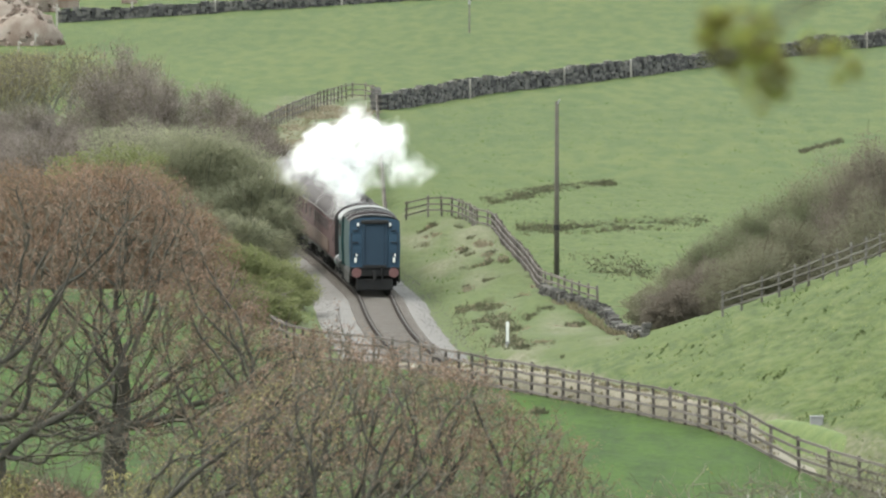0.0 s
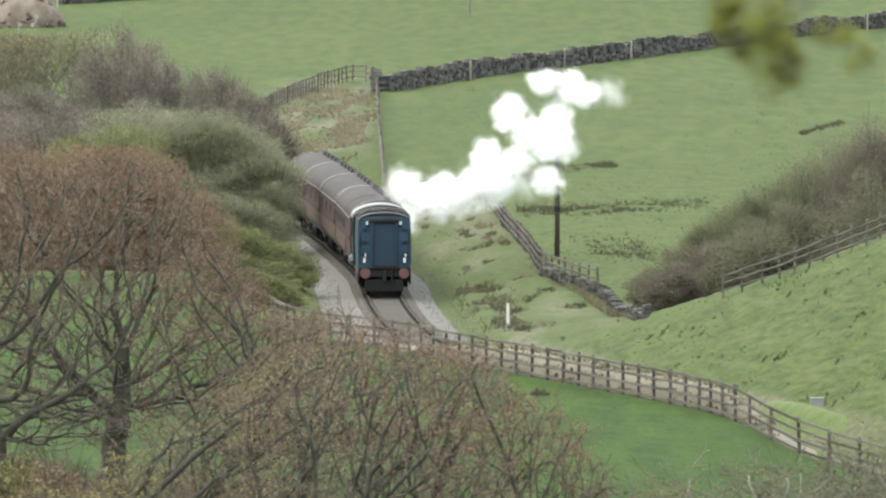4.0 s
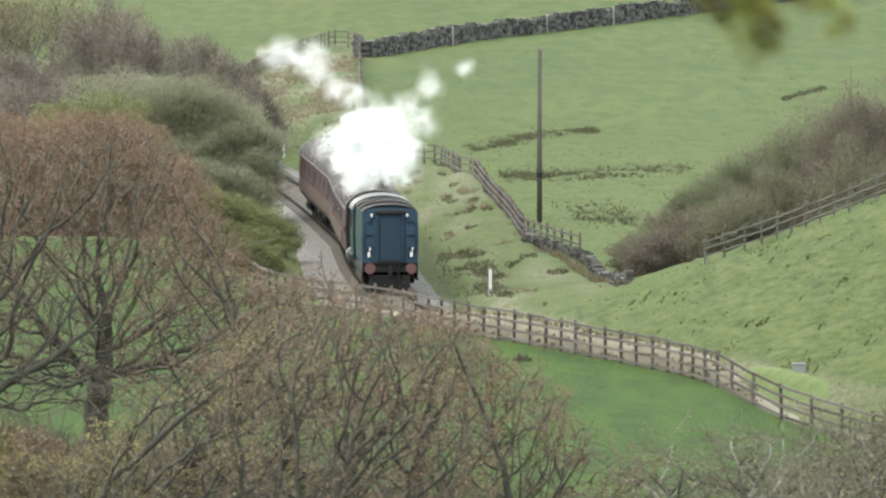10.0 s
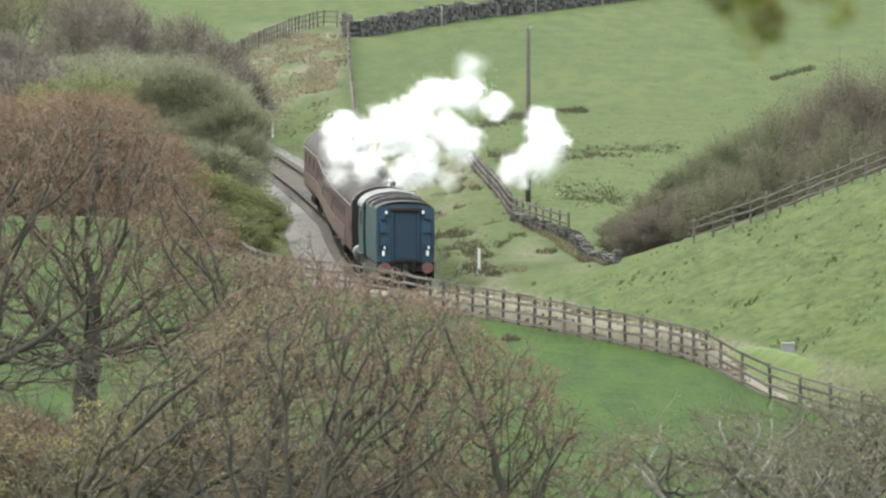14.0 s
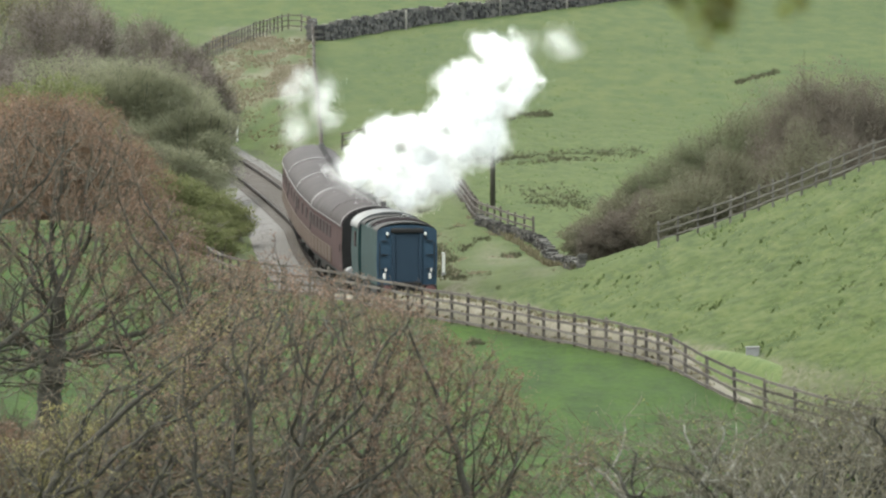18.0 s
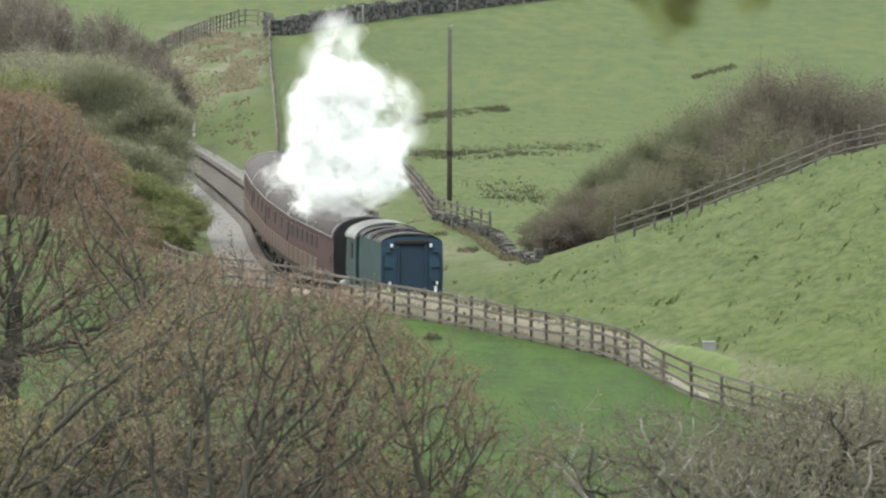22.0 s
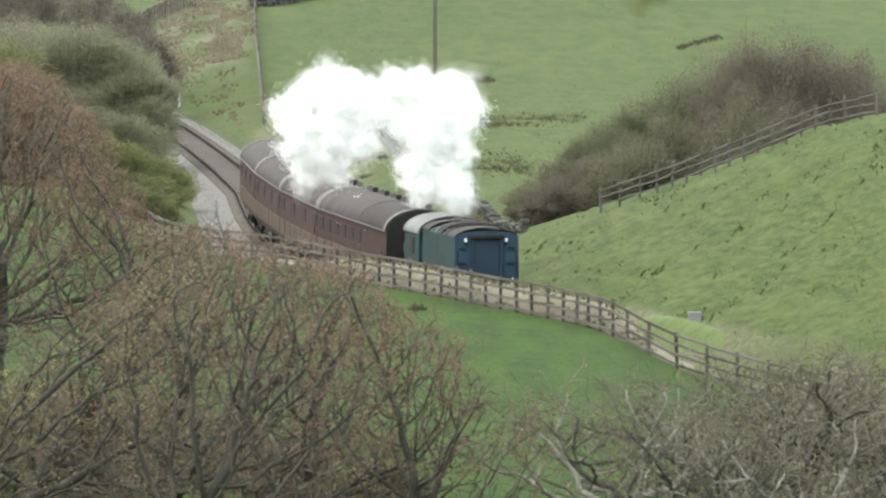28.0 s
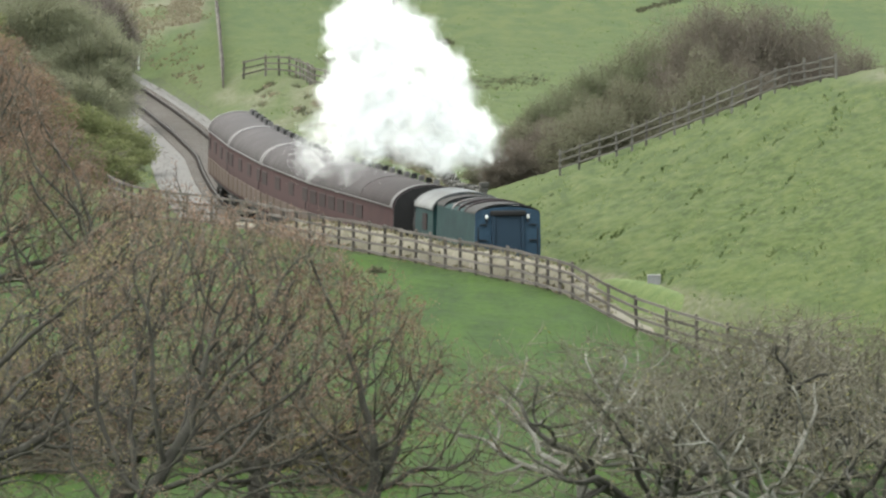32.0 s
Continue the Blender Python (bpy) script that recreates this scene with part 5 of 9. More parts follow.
def build_tender():
    car = thing("tender", pose(0, 0, 0), "blue corridor tender of a steam locomotive running backwards", "locomotive tender", "train")
    L = 6.0
    hull(car, "body", 1.2, 1.22, 3.38, 3.62, -L / 2, L / 2, M_TEAL, "blue-green painted tank side")
    hull(car, "end_panel", 1.205, 1.20, 3.38, 3.62, -L / 2 - 0.05, -L / 2 - 0.002, M_BLUE, "dusty mid-blue end panel")
    arch(car, "front_roof", 1.18, 3.36, 3.74, -L / 2 - 0.03, -L / 2 + 1.5, M_BLACK, "sooty curved sheet")
    for k in range(3):
        arch(car, "roof_rib", 1.18, 3.38, 3.80, -L / 2 + 1.5 + k * 0.95, -L / 2 + 1.7 + k * 0.95, M_ROOF_PALE if k == 2 else M_ROOF, thick=0.07)
    bm = bmesh.new()
    bmesh.ops.create_grid(bm, x_segments=14, y_segments=20, size=1)
    for v in bm.verts:
        v.co = Vector((v.co.x * 1.02, v.co.y * 1.5 - 0.1, 3.56 + 0.1 * noise.noise(v.co * 6)))
    part("coal", bm, M_COAL, car, "black coal in the bunker")
    arch(car, "rear_roof", 1.18, 3.40, 3.78, L / 2 - 1.2, L / 2, M_BLACK, "sooty curved sheet")
    # end: gangway door, frame, lamps, handrails
    e = -L / 2 - 0.05
    part("door", boxed(0, e - 0.03, 2.36, 0.94, 0.05, 1.95, 0.01), M_BLUE_DARK, car, "darker blue gangway door")
    for x in (-0.53, 0.53):
        part("door_post", boxed(x, e - 0.06, 2.36, 0.12, 0.14, 2.05, 0.02), M_BLUE_DARK, car)
    part("door_header", boxed(0, e - 0.08, 3.40, 1.3, 0.18, 0.2, 0.05), M_BLACK, car, "sooty header above the gangway door")
    part("gangway_sill", boxed(0, e - 0.1, 1.33, 1.1, 0.22, 0.1, 0.02), M_BLACK, car)
    for x in (-0.78, 0.72):
        lamp = part("lamp", boxed(x, e - 0.09, 3.28, 0.09, 0.1, 0.14, 0.02), M_WHITE, car, "small white tail lamp")
        part("lamp_bracket", boxed(x, e - 0.03, 3.15, 0.05, 0.06, 0.12), M_BLACK, lamp)
    for x in (-0.9, 0.9):
        part("lamp", boxed(x, e - 0.09, 1.62, 0.10, 0.12, 0.22, 0.02), M_WHITE, car, "white lamp low on the end")
        part("lamp_hood", boxed(x + 0.05, e - 0.08, 1.85, 0.07, 0.1, 0.13, 0.02), M_WHITE, car)
        part("handrail", rod(bmesh.new(), (x * 1.2, e - 0.06, 1.6), (x * 1.2, e - 0.06, 2.9), 0.018, 0.018, 6), M_BLACK, car)
    for z in (1.9, 2.45, 3.0):
        for x in (-0.9, 0.9):
            part("step", boxed(x, e - 0.06, z, 0.26, 0.1, 0.03), M_BLACK, car)
    part("buffer_beam", boxed(0, e - 0.03, 1.05, 2.35, 0.12, 0.36, 0.02), M_BLACK, car, "grimy buffer beam")
    part("vacuum_pipe", rod(bmesh.new(), (0.35, e - 0.15, 0.6), (0.35, e - 0.15, 1.25), 0.05, 0.05), M_BLACK, car)
    part("coupling", boxed(0, e - 0.2, 0.92, 0.16, 0.35, 0.5, 0.03), M_BLACK, car)
    part("guard_plate", boxed(0, e + 0.1, 0.48, 1.7, 0.25, 0.55, 0.04), M_BLACK, car)
    part("footplate", boxed(0, e - 0.05, 1.26, 2.38, 0.3, 0.04), M_BLACK, car)
    buffers(car, e - 0.08, -1)
    underframe(car, L, (-2.0, -0.7, 0.7, 2.0))
    for x in (-1.16, 1.16):
        part("outer_frame", boxed(x, 0, 0.78, 0.05, L - 0.3, 0.52, 0.01), M_BLACK, car)
    return car


def build_engine():
    car = thing("steam_locomotive", pose(0, 0, 0), "blue-green steam locomotive with a dull grey cab roof", "locomotive", "train")
    L = 5.3
    hull(car, "cab", 1.30, 1.15, 3.25, 3.72, -L / 2, -L / 2 + 3.0, M_TEAL, "blue-green cab side")
    part("boiler", rod(bmesh.new(), (0, -L / 2 + 3.0, 2.45), (0, L / 2, 2.45), 0.88, 0.84, 28), M_TEAL, car, "blue-green boiler", True)
    part("smokebox", rod(bmesh.new(), (0, L / 2 - 1.6, 2.45), (0, L / 2 + 0.05, 2.45), 0.91, 0.91, 28), M_BLACK, car, "sooty black smokebox", True)
    for s in (-1, 1):
        part("cylinder", rod(bmesh.new(), (s * 1.12, L / 2 - 1.5, 1.15), (s * 1.12, L / 2 - 0.3, 1.15), 0.3, 0.3, 18), M_CAB_ROOF, car, "pale grey cylinder casing", True)
    arch(car, "cab_roof", 1.34, 3.24, 3.88, -L / 2 - 0.1, -L / 2 + 3.0, M_CAB_ROOF, "dull grey curved cab roof")
    for k in range(4):
        part("boiler_band", rod(bmesh.new(), (0, -L / 2 + 3.1 + k * 0.3, 2.45), (0, -L / 2 + 3.15 + k * 0.3, 2.45), 0.895, 0.895, 28), M_BLACK, car, "dark boiler band")
    for s in (-1, 1):
        part("cab_window", boxed(s * 1.30, -L / 2 + 1.3, 2.75, 0.05, 0.7, 0.6, 0.01), M_GLASS, car, "dark cab window")
        part("running_plate", boxed(s * 1.22, 0, 1.28, 0.3, L, 0.06, 0.01), M_BLACK, car)
        part("steam_pipe", rod(bmesh.new(), (s * 0.98, 0.3, 1.5), (s * 0.98, 1.9, 1.7), 0.05, 0.05), M_CONCRETE, car, "grey injector pipe")
    part("chimney", rod(bmesh.new(), (0, L / 2 - 0.9, 3.25), (0, L / 2 - 0.9, 3.75), 0.34, 0.38, 18), M_BLACK, car, "squat black chimney")
    underframe(car, L, (-1.9, -0.6, 0.7, 2.0))
    return car


def build_coach(L, windows, label):
    car = thing("railway_coach", pose(0, 0, 0), label, "railway coach", "train")
    hull(car, "body", 1.36, 1.12, 3.02, 3.56, -L / 2, L / 2, M_MAROON, "maroon painted body")
    arch(car, "roof", 1.36, 3.0, 3.8, -L / 2 + 0.02, L / 2 - 0.02, M_ROOF if windows else M_ROOF_GREY, "sooty brown-grey roof", n=24)
    if windows:
        arch(car, "roof_section", 1.37, 3.0, 3.815, -L / 2 + 7.2, L / 2 - 0.6, M_ROOF_GREY, "paler weathered stretch of roof", n=24)
    for s in (-1, 1):
        arch(car, "roof_end", 1.38, 2.99, 3.83, s * (L / 2 - 0.25) - 0.22, s * (L / 2 - 0.25) + 0.22, M_ROOF_PALE, "paler band at the roof's end", n=24)
    hull(car, "front_end", 1.35, 1.10, 3.0, 3.76, -L / 2 - 0.12, -L / 2 - 0.003, M_BLACK, "sooty black coach end")
    part("gangway", boxed(0, -L / 2 - 0.22, 2.2, 1.2, 0.34, 2.2, 0.06), M_BLACK, car, "black gangway bellows")
    n = max(3, int(L / 2.1))
    for s in (-1, 1):
        for k in range(n):
            y = -L / 2 + (k + 0.5) * L / n
            if windows and y < -L / 2 + 7:
                continue
            part("lower_panel", boxed(s * 1.345, y, 1.56, 0.06, L / n - 0.2, 0.62, 0.012), M_TAN, car, "dusty cream lower panel")
            if windows or k % 2 == 0:
                window = part("window", boxed(s * 1.345, y, 2.5, 0.05, L / n - 0.65, 0.52, 0.02), M_GLASS, car, "dark coach window")
        part("gutter", boxed(s * 1.37, 0, 3.0, 0.05, L, 0.05), M_ROOF_PALE, car)
        part("door_handle", boxed(s * 1.38, -L / 2 + 0.8, 2.1, 0.03, 0.05, 0.3), M_BLACK, car)
    for k in range(int(L / 1.6)):
        y = -L / 2 + 0.9 + k * 1.6
        part("roof_vent", rod(bmesh.new(), (0.42, y, 3.78), (0.42, y, 3.97), 0.13, 0.11, 10), M_BLACK if k % 2 else M_ROOF_PALE, car)
    part("battery_box", boxed(0.9, 0, 0.75, 0.5, 2.0, 0.4, 0.03), M_BLACK, car)
    underframe(car, L, (-L / 2 + 1.6, -L / 2 + 4.2, L / 2 - 4.2, L / 2 - 1.6))
    return car


TRAIN = [(build_tender(), 3.1), (build_engine(), 8.9), (build_coach(19.0, True, "long maroon and dusty cream railway coach with a sooty roof"), 22.2)]
for k in range(3):
    TRAIN.append((build_coach(15.66, False, "short maroon and dusty cream railway coach with a banded grey roof"), 39.7 + 15.8 * k))


# ---- steam ----
def steam_mesh(seed, wisp=False):
    """A rag of steam: a heap of fine shreds, thick in the middle and thinning outwards, or a thin torn wisp alone."""
    rng = np.random.default_rng(300 + seed)
    # knots of shreds, each knot smaller and looser the farther out it lies
    knots = 44 if wisp else 34
    d = rng.normal(size=(knots, 3))
    d /= np.linalg.norm(d, axis=1, keepdims=True)
    far = rng.uniform(0, 1, (knots, 1)) ** 0.6 * (0.82 if wisp else 0.78)
    middle, loose = d * far, (0.36 if wisp else 0.32) * (1.1 - 0.75 * far) * rng.uniform(0.6, 1.2, (knots, 1))
    n = 8000 if wisp else 15000
    pick = rng.integers(0, knots, n)
    pts = middle[pick] + rng.normal(size=(n, 3)) * loose[pick]
    # the shreds curl a little round the middle
    twist = 0.5 * pts[:, 2] + 0.4 * np.sin(3 * pts[:, 0])
    pts[:, 0] += 0.16 * np.sin(4 * pts[:, 2] + seed) + 0.06 * np.sin(11 * pts[:, 2] + 2 * twist)
    pts[:, 2] += 0.12 * np.sin(5 * pts[:, 0] + seed) + 0.06 * np.sin(13 * pts[:, 0] + 2 * twist)
    shreds = scatter_leaves(pts, 0.0078 if wisp else 0.014, seed)
    verts, faces = shreds.reshape(-1, 3).tolist(), [(3 * i, 3 * i + 1, 3 * i + 2) for i in range(n)]
    which = [1] * n
    if not wisp:
        bm = bmesh.new()
        bmesh.ops.create_icosphere(bm, subdivisions=3, radius=1)
        n0, shift = len(verts), Vector((seed * 7.3, seed * 3.1, 0))
        for v in bm.verts:
            k = noise.noise(v.co * 1.1 + shift) * 0.5 + noise.noise(v.co * 2.6 + shift) * 0.25
            verts.append(v.co * 0.44 * (1 + k))
        faces += [[n0 + v.index for v in f.verts] for f in bm.faces]
        which += [0] * len(bm.faces)
        bm.free()
    me = mesh_of("steam_puff", verts, faces, (M_STEAM_CORE, M_WISP), True)
    me.polygons.foreach_set("material_index", which)
    return me


STEAM = [steam_mesh(k) for k in range(7)] + [steam_mesh(k, True) for k in range(7, 12)]


# ---- a leafy branch close to the viewpoint ----
def leafy_branch():
    tree = thing("sycamore", pose(3.6, 41, ground_z(3.6, 41)), "sycamore with one hanging branch of fresh yellow-green leaves", "tree")
    base = ground_z(3.6, 41)
    part("trunk", rod(bmesh.new(), (0, 0, -0.3), (0.1, 0.2, 24.5 - base), 0.26, 0.17, 14), M_BARK, tree, smooth_it=True)
    segs = [(0.1, 0.2, 24.3 - base, -0.8, -0.5, 22.9 - base, 0.045, 0.028), (-0.8, -0.5, 22.9 - base, -1.7, -1.0, 22.05 - base, 0.028, 0.018), (-1.7, -1.0, 22.05 - base, -2.4, -1.0, 21.72 - base, 0.018, 0.008),
            (-1.7, -1.0, 22.05 - base, -2.0, -1.0, 21.62 - base, 0.012, 0.006), (-2.0, -1.0, 21.9 - base, -2.55, -1.0, 21.55 - base, 0.009, 0.005)]
    v, f = tubes(segs, 6)
    bough = placed("bough", mesh_of("bough", v, f, M_BARK, True), tree)
    rng = np.random.default_rng(8)
    pts = ball_points(rng, 420, [(-2.56, -1.0, 21.70 - base, 0.08, 0.12, 0.12), (-2.45, -1.0, 21.64 - base, 0.16, 0.16, 0.13), (-2.35, -1.0, 21.50 - base, 0.10, 0.12, 0.10), (-2.15, -1.0, 21.62 - base, 0.10, 0.1, 0.05), (-2.05, -1.0, 21.54 - base, 0.06, 0.1, 0.05)])
    tagged(placed("foliage", quads_mesh("foliage", scatter_leaves(pts, 0.021, 9, 1.3), M_BRANCH_LEAF), bough), "yellow-green young leaves", kind="stuff")
    crown = ball_points(rng, 5000, [(0.4, 1, 25.5 - base, 2.6, 2.6, 1.7), (1.5, 0, 24.6 - base, 1.8, 1.8, 1.5)])
    tagged(placed("crown", quads_mesh("crown", scatter_leaves(crown, 0.05, 10, 1.3), M_BRANCH_LEAF), tree), kind="stuff")
    return bough


BOUGH = leafy_branch()


# drifting steam: each rag's way while it is in the open, as seconds and place
PUFFS = (
    (((0, -7.18, 515.1, 5.4), (1, -6.76, 510.1, 6.5),), 7, 172, 1.04),
    (((1, -5.25, 509.8, 6.37),), 8, 344, 1.04),
    (((1, -5.94, 510.1, 7.55),), 9, 54, 0.96),
    (((1, -6.25, 510.2, 5.91),), 10, 90, 0.97),
    (((2, 1.36, 504.8, 4.29),), 4, 286, 0.94),
    (((2, 0.24, 504.7, 8.23),), 5, 114, 0.98),
    (((1, -5.44, 509.5, 7.29), (2, -3.75, 504.6, 8.78), (2.5, -1.95, 502.1, 11.27),), 8, 351, 0.87),
    (((2, 0.81, 505, 7.18), (2.5, 1.15, 502.5, 7.74), (4.5, 5.75, 492.7, 8.41),), 0, 214, 0.93),
    (((1, -1.13, 509.8, 6.55), (2, -0.61, 504.8, 7.64), (2.5, -0.39, 502.3, 8.3), (4.5, 4.99, 492.5, 5.56),), 1, 319, 0.90),
    (((4.5, 7.68, 492.2, 3.86), (5, 7.94, 489.8, 4.5),), 2, 237, 1.04),
    (((4.5, 8.79, 492.8, 7.6), (5, 8.86, 490.3, 8.15),), 3, 178, 0.90),
    (((0, -4.81, 514.9, 6.28), (1, -3.45, 509.9, 8.39), (2, -2.54, 504.9, 9.05), (2.5, -2.14, 502.4, 9.24), (4.5, 6.95, 492.6, 5.85), (5, 7.12, 490.2, 6.02),), 4, 212, 1.03),
    (((4.5, 8.27, 492.4, 6.8), (5, 8.21, 490, 7.02),), 5, 303, 0.96),
    (((2, 0.1, 504.7, 9.23), (2.5, -1.83, 502.2, 10.49), (4.5, 8.29, 492.4, 8.26), (5, 8.12, 490, 8.77),), 6, 148, 0.90),
    (((2, -0.28, 504.9, 4.74), (2.5, -0.37, 502.5, 5.12), (4.5, 0.15, 492.6, 4.24), (5, 0.61, 490.2, 5.04),), 0, 56, 0.99),
    (((2, -1.51, 504.9, 4.13), (2.5, -1.31, 502.4, 5.24), (4.5, -0.63, 492.6, 3.54), (5, -0.13, 490.2, 4.33),), 1, 24, 1.02),
    (((0, -4.01, 514.9, 5.71), (1, -3.7, 509.9, 6.82), (2, -3.25, 504.9, 7.58), (2.5, -2.48, 502.4, 10.16), (4.5, 6.17, 492.6, 3.6), (5, 6.84, 490.2, 4.27),), 2, 261, 0.99),
    (((0, -3.3, 515.1, 6.25), (1, -2.49, 510.1, 6.99), (2, -1.9, 505.1, 7.59), (2.5, -2.23, 502.7, 7.87), (4.5, 7.12, 492.8, 7.32), (5, 7.76, 490.4, 8.04),), 3, 355, 1.03),
    (((0, -4.82, 513.7, 6.66), (1, -4.41, 508.7, 7.57), (2, -2.83, 503.7, 5.35), (2.5, -1.93, 501.2, 4.45), (4.5, -1.14, 491.4, 3.59), (5, -0.17, 489, 4.11),), 10, 17, 0.99),
    (((0, -2.21, 515, 5.35), (1, -1.87, 510, 6.46), (2, -0.89, 505, 6.96), (2.5, -1.12, 502.5, 7.49), (4.5, 5.61, 492.7, 6.54), (5, 6.53, 490.3, 7.27), (5.5, 8.85, 487.8, 7.25), (6, 11.3, 485.3, 7.28),), 7, 33, 1.00),
    (((2, 0, 503.7, 9.19), (2.5, -1.07, 501.3, 10.76), (4.5, 7.71, 491.4, 7.99), (5, 8.79, 489, 9.16), (5.5, 11.52, 486.5, 8.8), (6, 14.38, 484, 8.49),), 7, 329, 0.81),
    (((0, -3.48, 515.1, 7.13), (1, -2.96, 510.1, 7.6), (2, -1.68, 505.1, 9.78), (2.5, -1.09, 502.6, 10.47), (4.5, 7.6, 492.8, 8.87), (5, 9.08, 490.4, 9.1),), 0, 182, 0.97),
    (((0, -4.05, 514.5, 8.03), (1, -2.15, 509.5, 8.53), (2, 0.97, 504.6, 8.55), (2.5, 0.57, 502.1, 8.82), (4.5, 9.12, 492.3, 8.73), (5, 7.59, 489.8, 9.21), (5.5, 10.18, 487.3, 8.77), (6, 12.89, 484.8, 8.37),), 9, 275, 0.96),
    (((0, -4.52, 514.8, 7.11), (1, -4.1, 509.8, 7.96), (2, -3.08, 504.8, 8.29), (2.5, -2.78, 502.3, 8.61), (4.5, 6.52, 492.5, 4.54), (5, 7.74, 490.1, 3.29),), 2, 184, 1.03),
    (((2, 1.42, 503.4, 4.15), (2.5, -2.68, 500.9, 8.38), (4.5, 7.17, 491.1, 4.32), (5, 6.51, 488.7, 2.83), (5.5, 8.59, 486.2, 4.57), (6, 10.8, 483.7, 6.34),), 11, 359, 0.90),
    (((4.5, 7.78, 492.9, 5.11), (5, 8.59, 490.5, 3.18),), 4, 293, 1.01),
    (((0, -2.56, 515.1, 6.66), (1, -2.16, 510.1, 7.89), (2, -1.85, 505.1, 8.7), (2.5, -1.21, 502.6, 8.76), (4.5, 5.18, 492.8, 4.73), (5, 6.64, 490.4, 2.81),), 5, 89, 1.07),
    (((0, -5.78, 514.9, 6.95), (1, -1.5, 509.9, 7.3), (2, -0.87, 504.9, 9.21), (2.5, -0.33, 502.5, 9.74), (4.5, 6.85, 492.6, 8.39), (5, 9.53, 490.2, 7.54),), 6, 351, 0.91),
    (((0, -5.41, 515, 6.15), (1, -4.68, 510, 7.24), (2, -0.12, 505, 7.26), (2.5, 0.18, 502.5, 7.87), (4.5, 5.99, 492.7, 7.67), (5, 10.16, 490.3, 8.56),), 0, 236, 0.91),
    (((5, 8.43, 490.2, 5.58), (5.5, 11.04, 487.7, 7.07), (6, 13.77, 485.2, 8.59),), 11, 322, 0.77),
    (((0, -3.53, 515, 5.02), (1, -3.13, 510, 5.52), (2, -2.94, 505, 6.66), (2.5, -2.47, 502.5, 6.85), (4.5, 5.11, 492.7, 3.95), (5, 5.77, 490.3, 3.97), (5.5, 7.75, 487.8, 2.72), (6, 9.87, 485.3, 1.53),), 9, 155, 0.93),
    (((1, -1.62, 509.7, 5.16), (2, -0.76, 504.7, 5.49), (2.5, -0.61, 502.3, 5.72), (4.5, 0.58, 492.4, 3.27), (5, 1.33, 490, 4.04), (5.5, 2.35, 487.6, 2.92),), 3, 307, 0.96),
    (((0, -1.93, 513.6, 5.48), (1, -1.56, 508.6, 5.04), (2, -0.27, 503.6, 6.45), (2.5, 0.79, 501.1, 7.58), (4.5, 3.4, 491.3, 4.48), (5, 3.4, 488.9, 4.26), (5.5, 2.41, 486.5, 2.97),), 9, 72, 0.86),
    (((5, 7.32, 490.3, 5.81), (5.5, 9.65, 487.8, 6.86), (6, 12.12, 485.3, 7.95),), 10, 66, 0.87),
    (((2, 1.12, 504.8, 4.91), (2.5, 0.75, 502.3, 5.26), (4.5, 1.44, 492.5, 4.31), (5, 1.51, 490, 4.92), (5.5, 3.51, 487.6, 3.15),), 6, 87, 1.06),
    (((4.5, 5.99, 492.6, 2.98), (5, 6.86, 490.2, 2.01), (5.5, 5.3, 487.8, 2.94), (6, 6.12, 485.4, 3.85),), 7, 198, 0.97),
    (((5, -0.18, 490.3, 2.98), (5.5, 1.4, 487.9, 4.53), (6, 4.71, 485.6, 2.87),), 8, 71, 0.82),
    (((2, -0.03, 504.9, 6.24), (2.5, 0.66, 502.5, 6.9), (4.5, 3.9, 492.6, 4.42), (5, 1.57, 490.2, 3.45), (5.5, 2.12, 487.8, 4.22), (6, 1.72, 485.5, 9.09),), 2, 199, 0.95),
    (((0, -6.32, 515.2, 5.94), (1, -2.83, 510.2, 4.22), (2, -1.81, 505.2, 5.3), (2.5, -1.46, 502.7, 6.22), (4.5, 1.68, 492.9, 3.3), (5, 2.25, 490.5, 4), (5.5, 3.08, 488.1, 4.44), (6, 2.36, 485.7, 8.83),), 3, 87, 1.05),
    (((2, 1.39, 504.9, 5.66), (2.5, 0.36, 502.5, 6.02), (4.5, 2.86, 492.6, 4.7), (5, 2.34, 490.2, 5.1), (5.5, 4.19, 487.8, 4.32), (6, 2.74, 485.4, 7.89),), 4, 356, 1.02),
    (((0, -4.66, 515.1, 5.31), (1, -2.11, 510.1, 5.81), (2, -1.59, 505.1, 6.35), (2.5, -0.23, 502.6, 6.48), (4.5, 2.52, 492.8, 3.92), (5, 2.97, 490.3, 4.59), (5.5, 3.54, 487.9, 3.89), (6, 1.21, 485.6, 9.27),), 5, 117, 1.02),
    (((6, 0.36, 485.6, 9.01),), 6, 98, 0.98),
    (((6, 6.77, 484.9, 3.61),), 9, 182, 0.96),
    (((6, 5.4, 485.6, 3.28),), 10, 174, 0.78),
    (((5, -1.41, 490.5, 6.25), (5.5, -0.69, 488.1, 7.13), (6, -0.28, 485.7, 9.26), (6.5, -0.13, 483.4, 9.86),), 11, 233, 1.05),
    (((5.5, 0.59, 488, 7.59), (6, 0.95, 485.6, 8.45), (6.5, 0.88, 483.2, 8.6),), 7, 83, 0.81),
    (((0, -4.6, 514.4, 3.83), (1, -4.17, 509.4, 4.24), (2, -2.9, 504.4, 4.14), (2.5, -3.27, 501.9, 6.73), (4.5, -1.73, 492.1, 4.07), (5, -1.76, 489.7, 5.3), (5.5, -1.81, 487.3, 5.77), (6, -2.83, 484.9, 5.61), (6.5, -1.93, 482.6, 6.16),), 8, 230, 0.99),
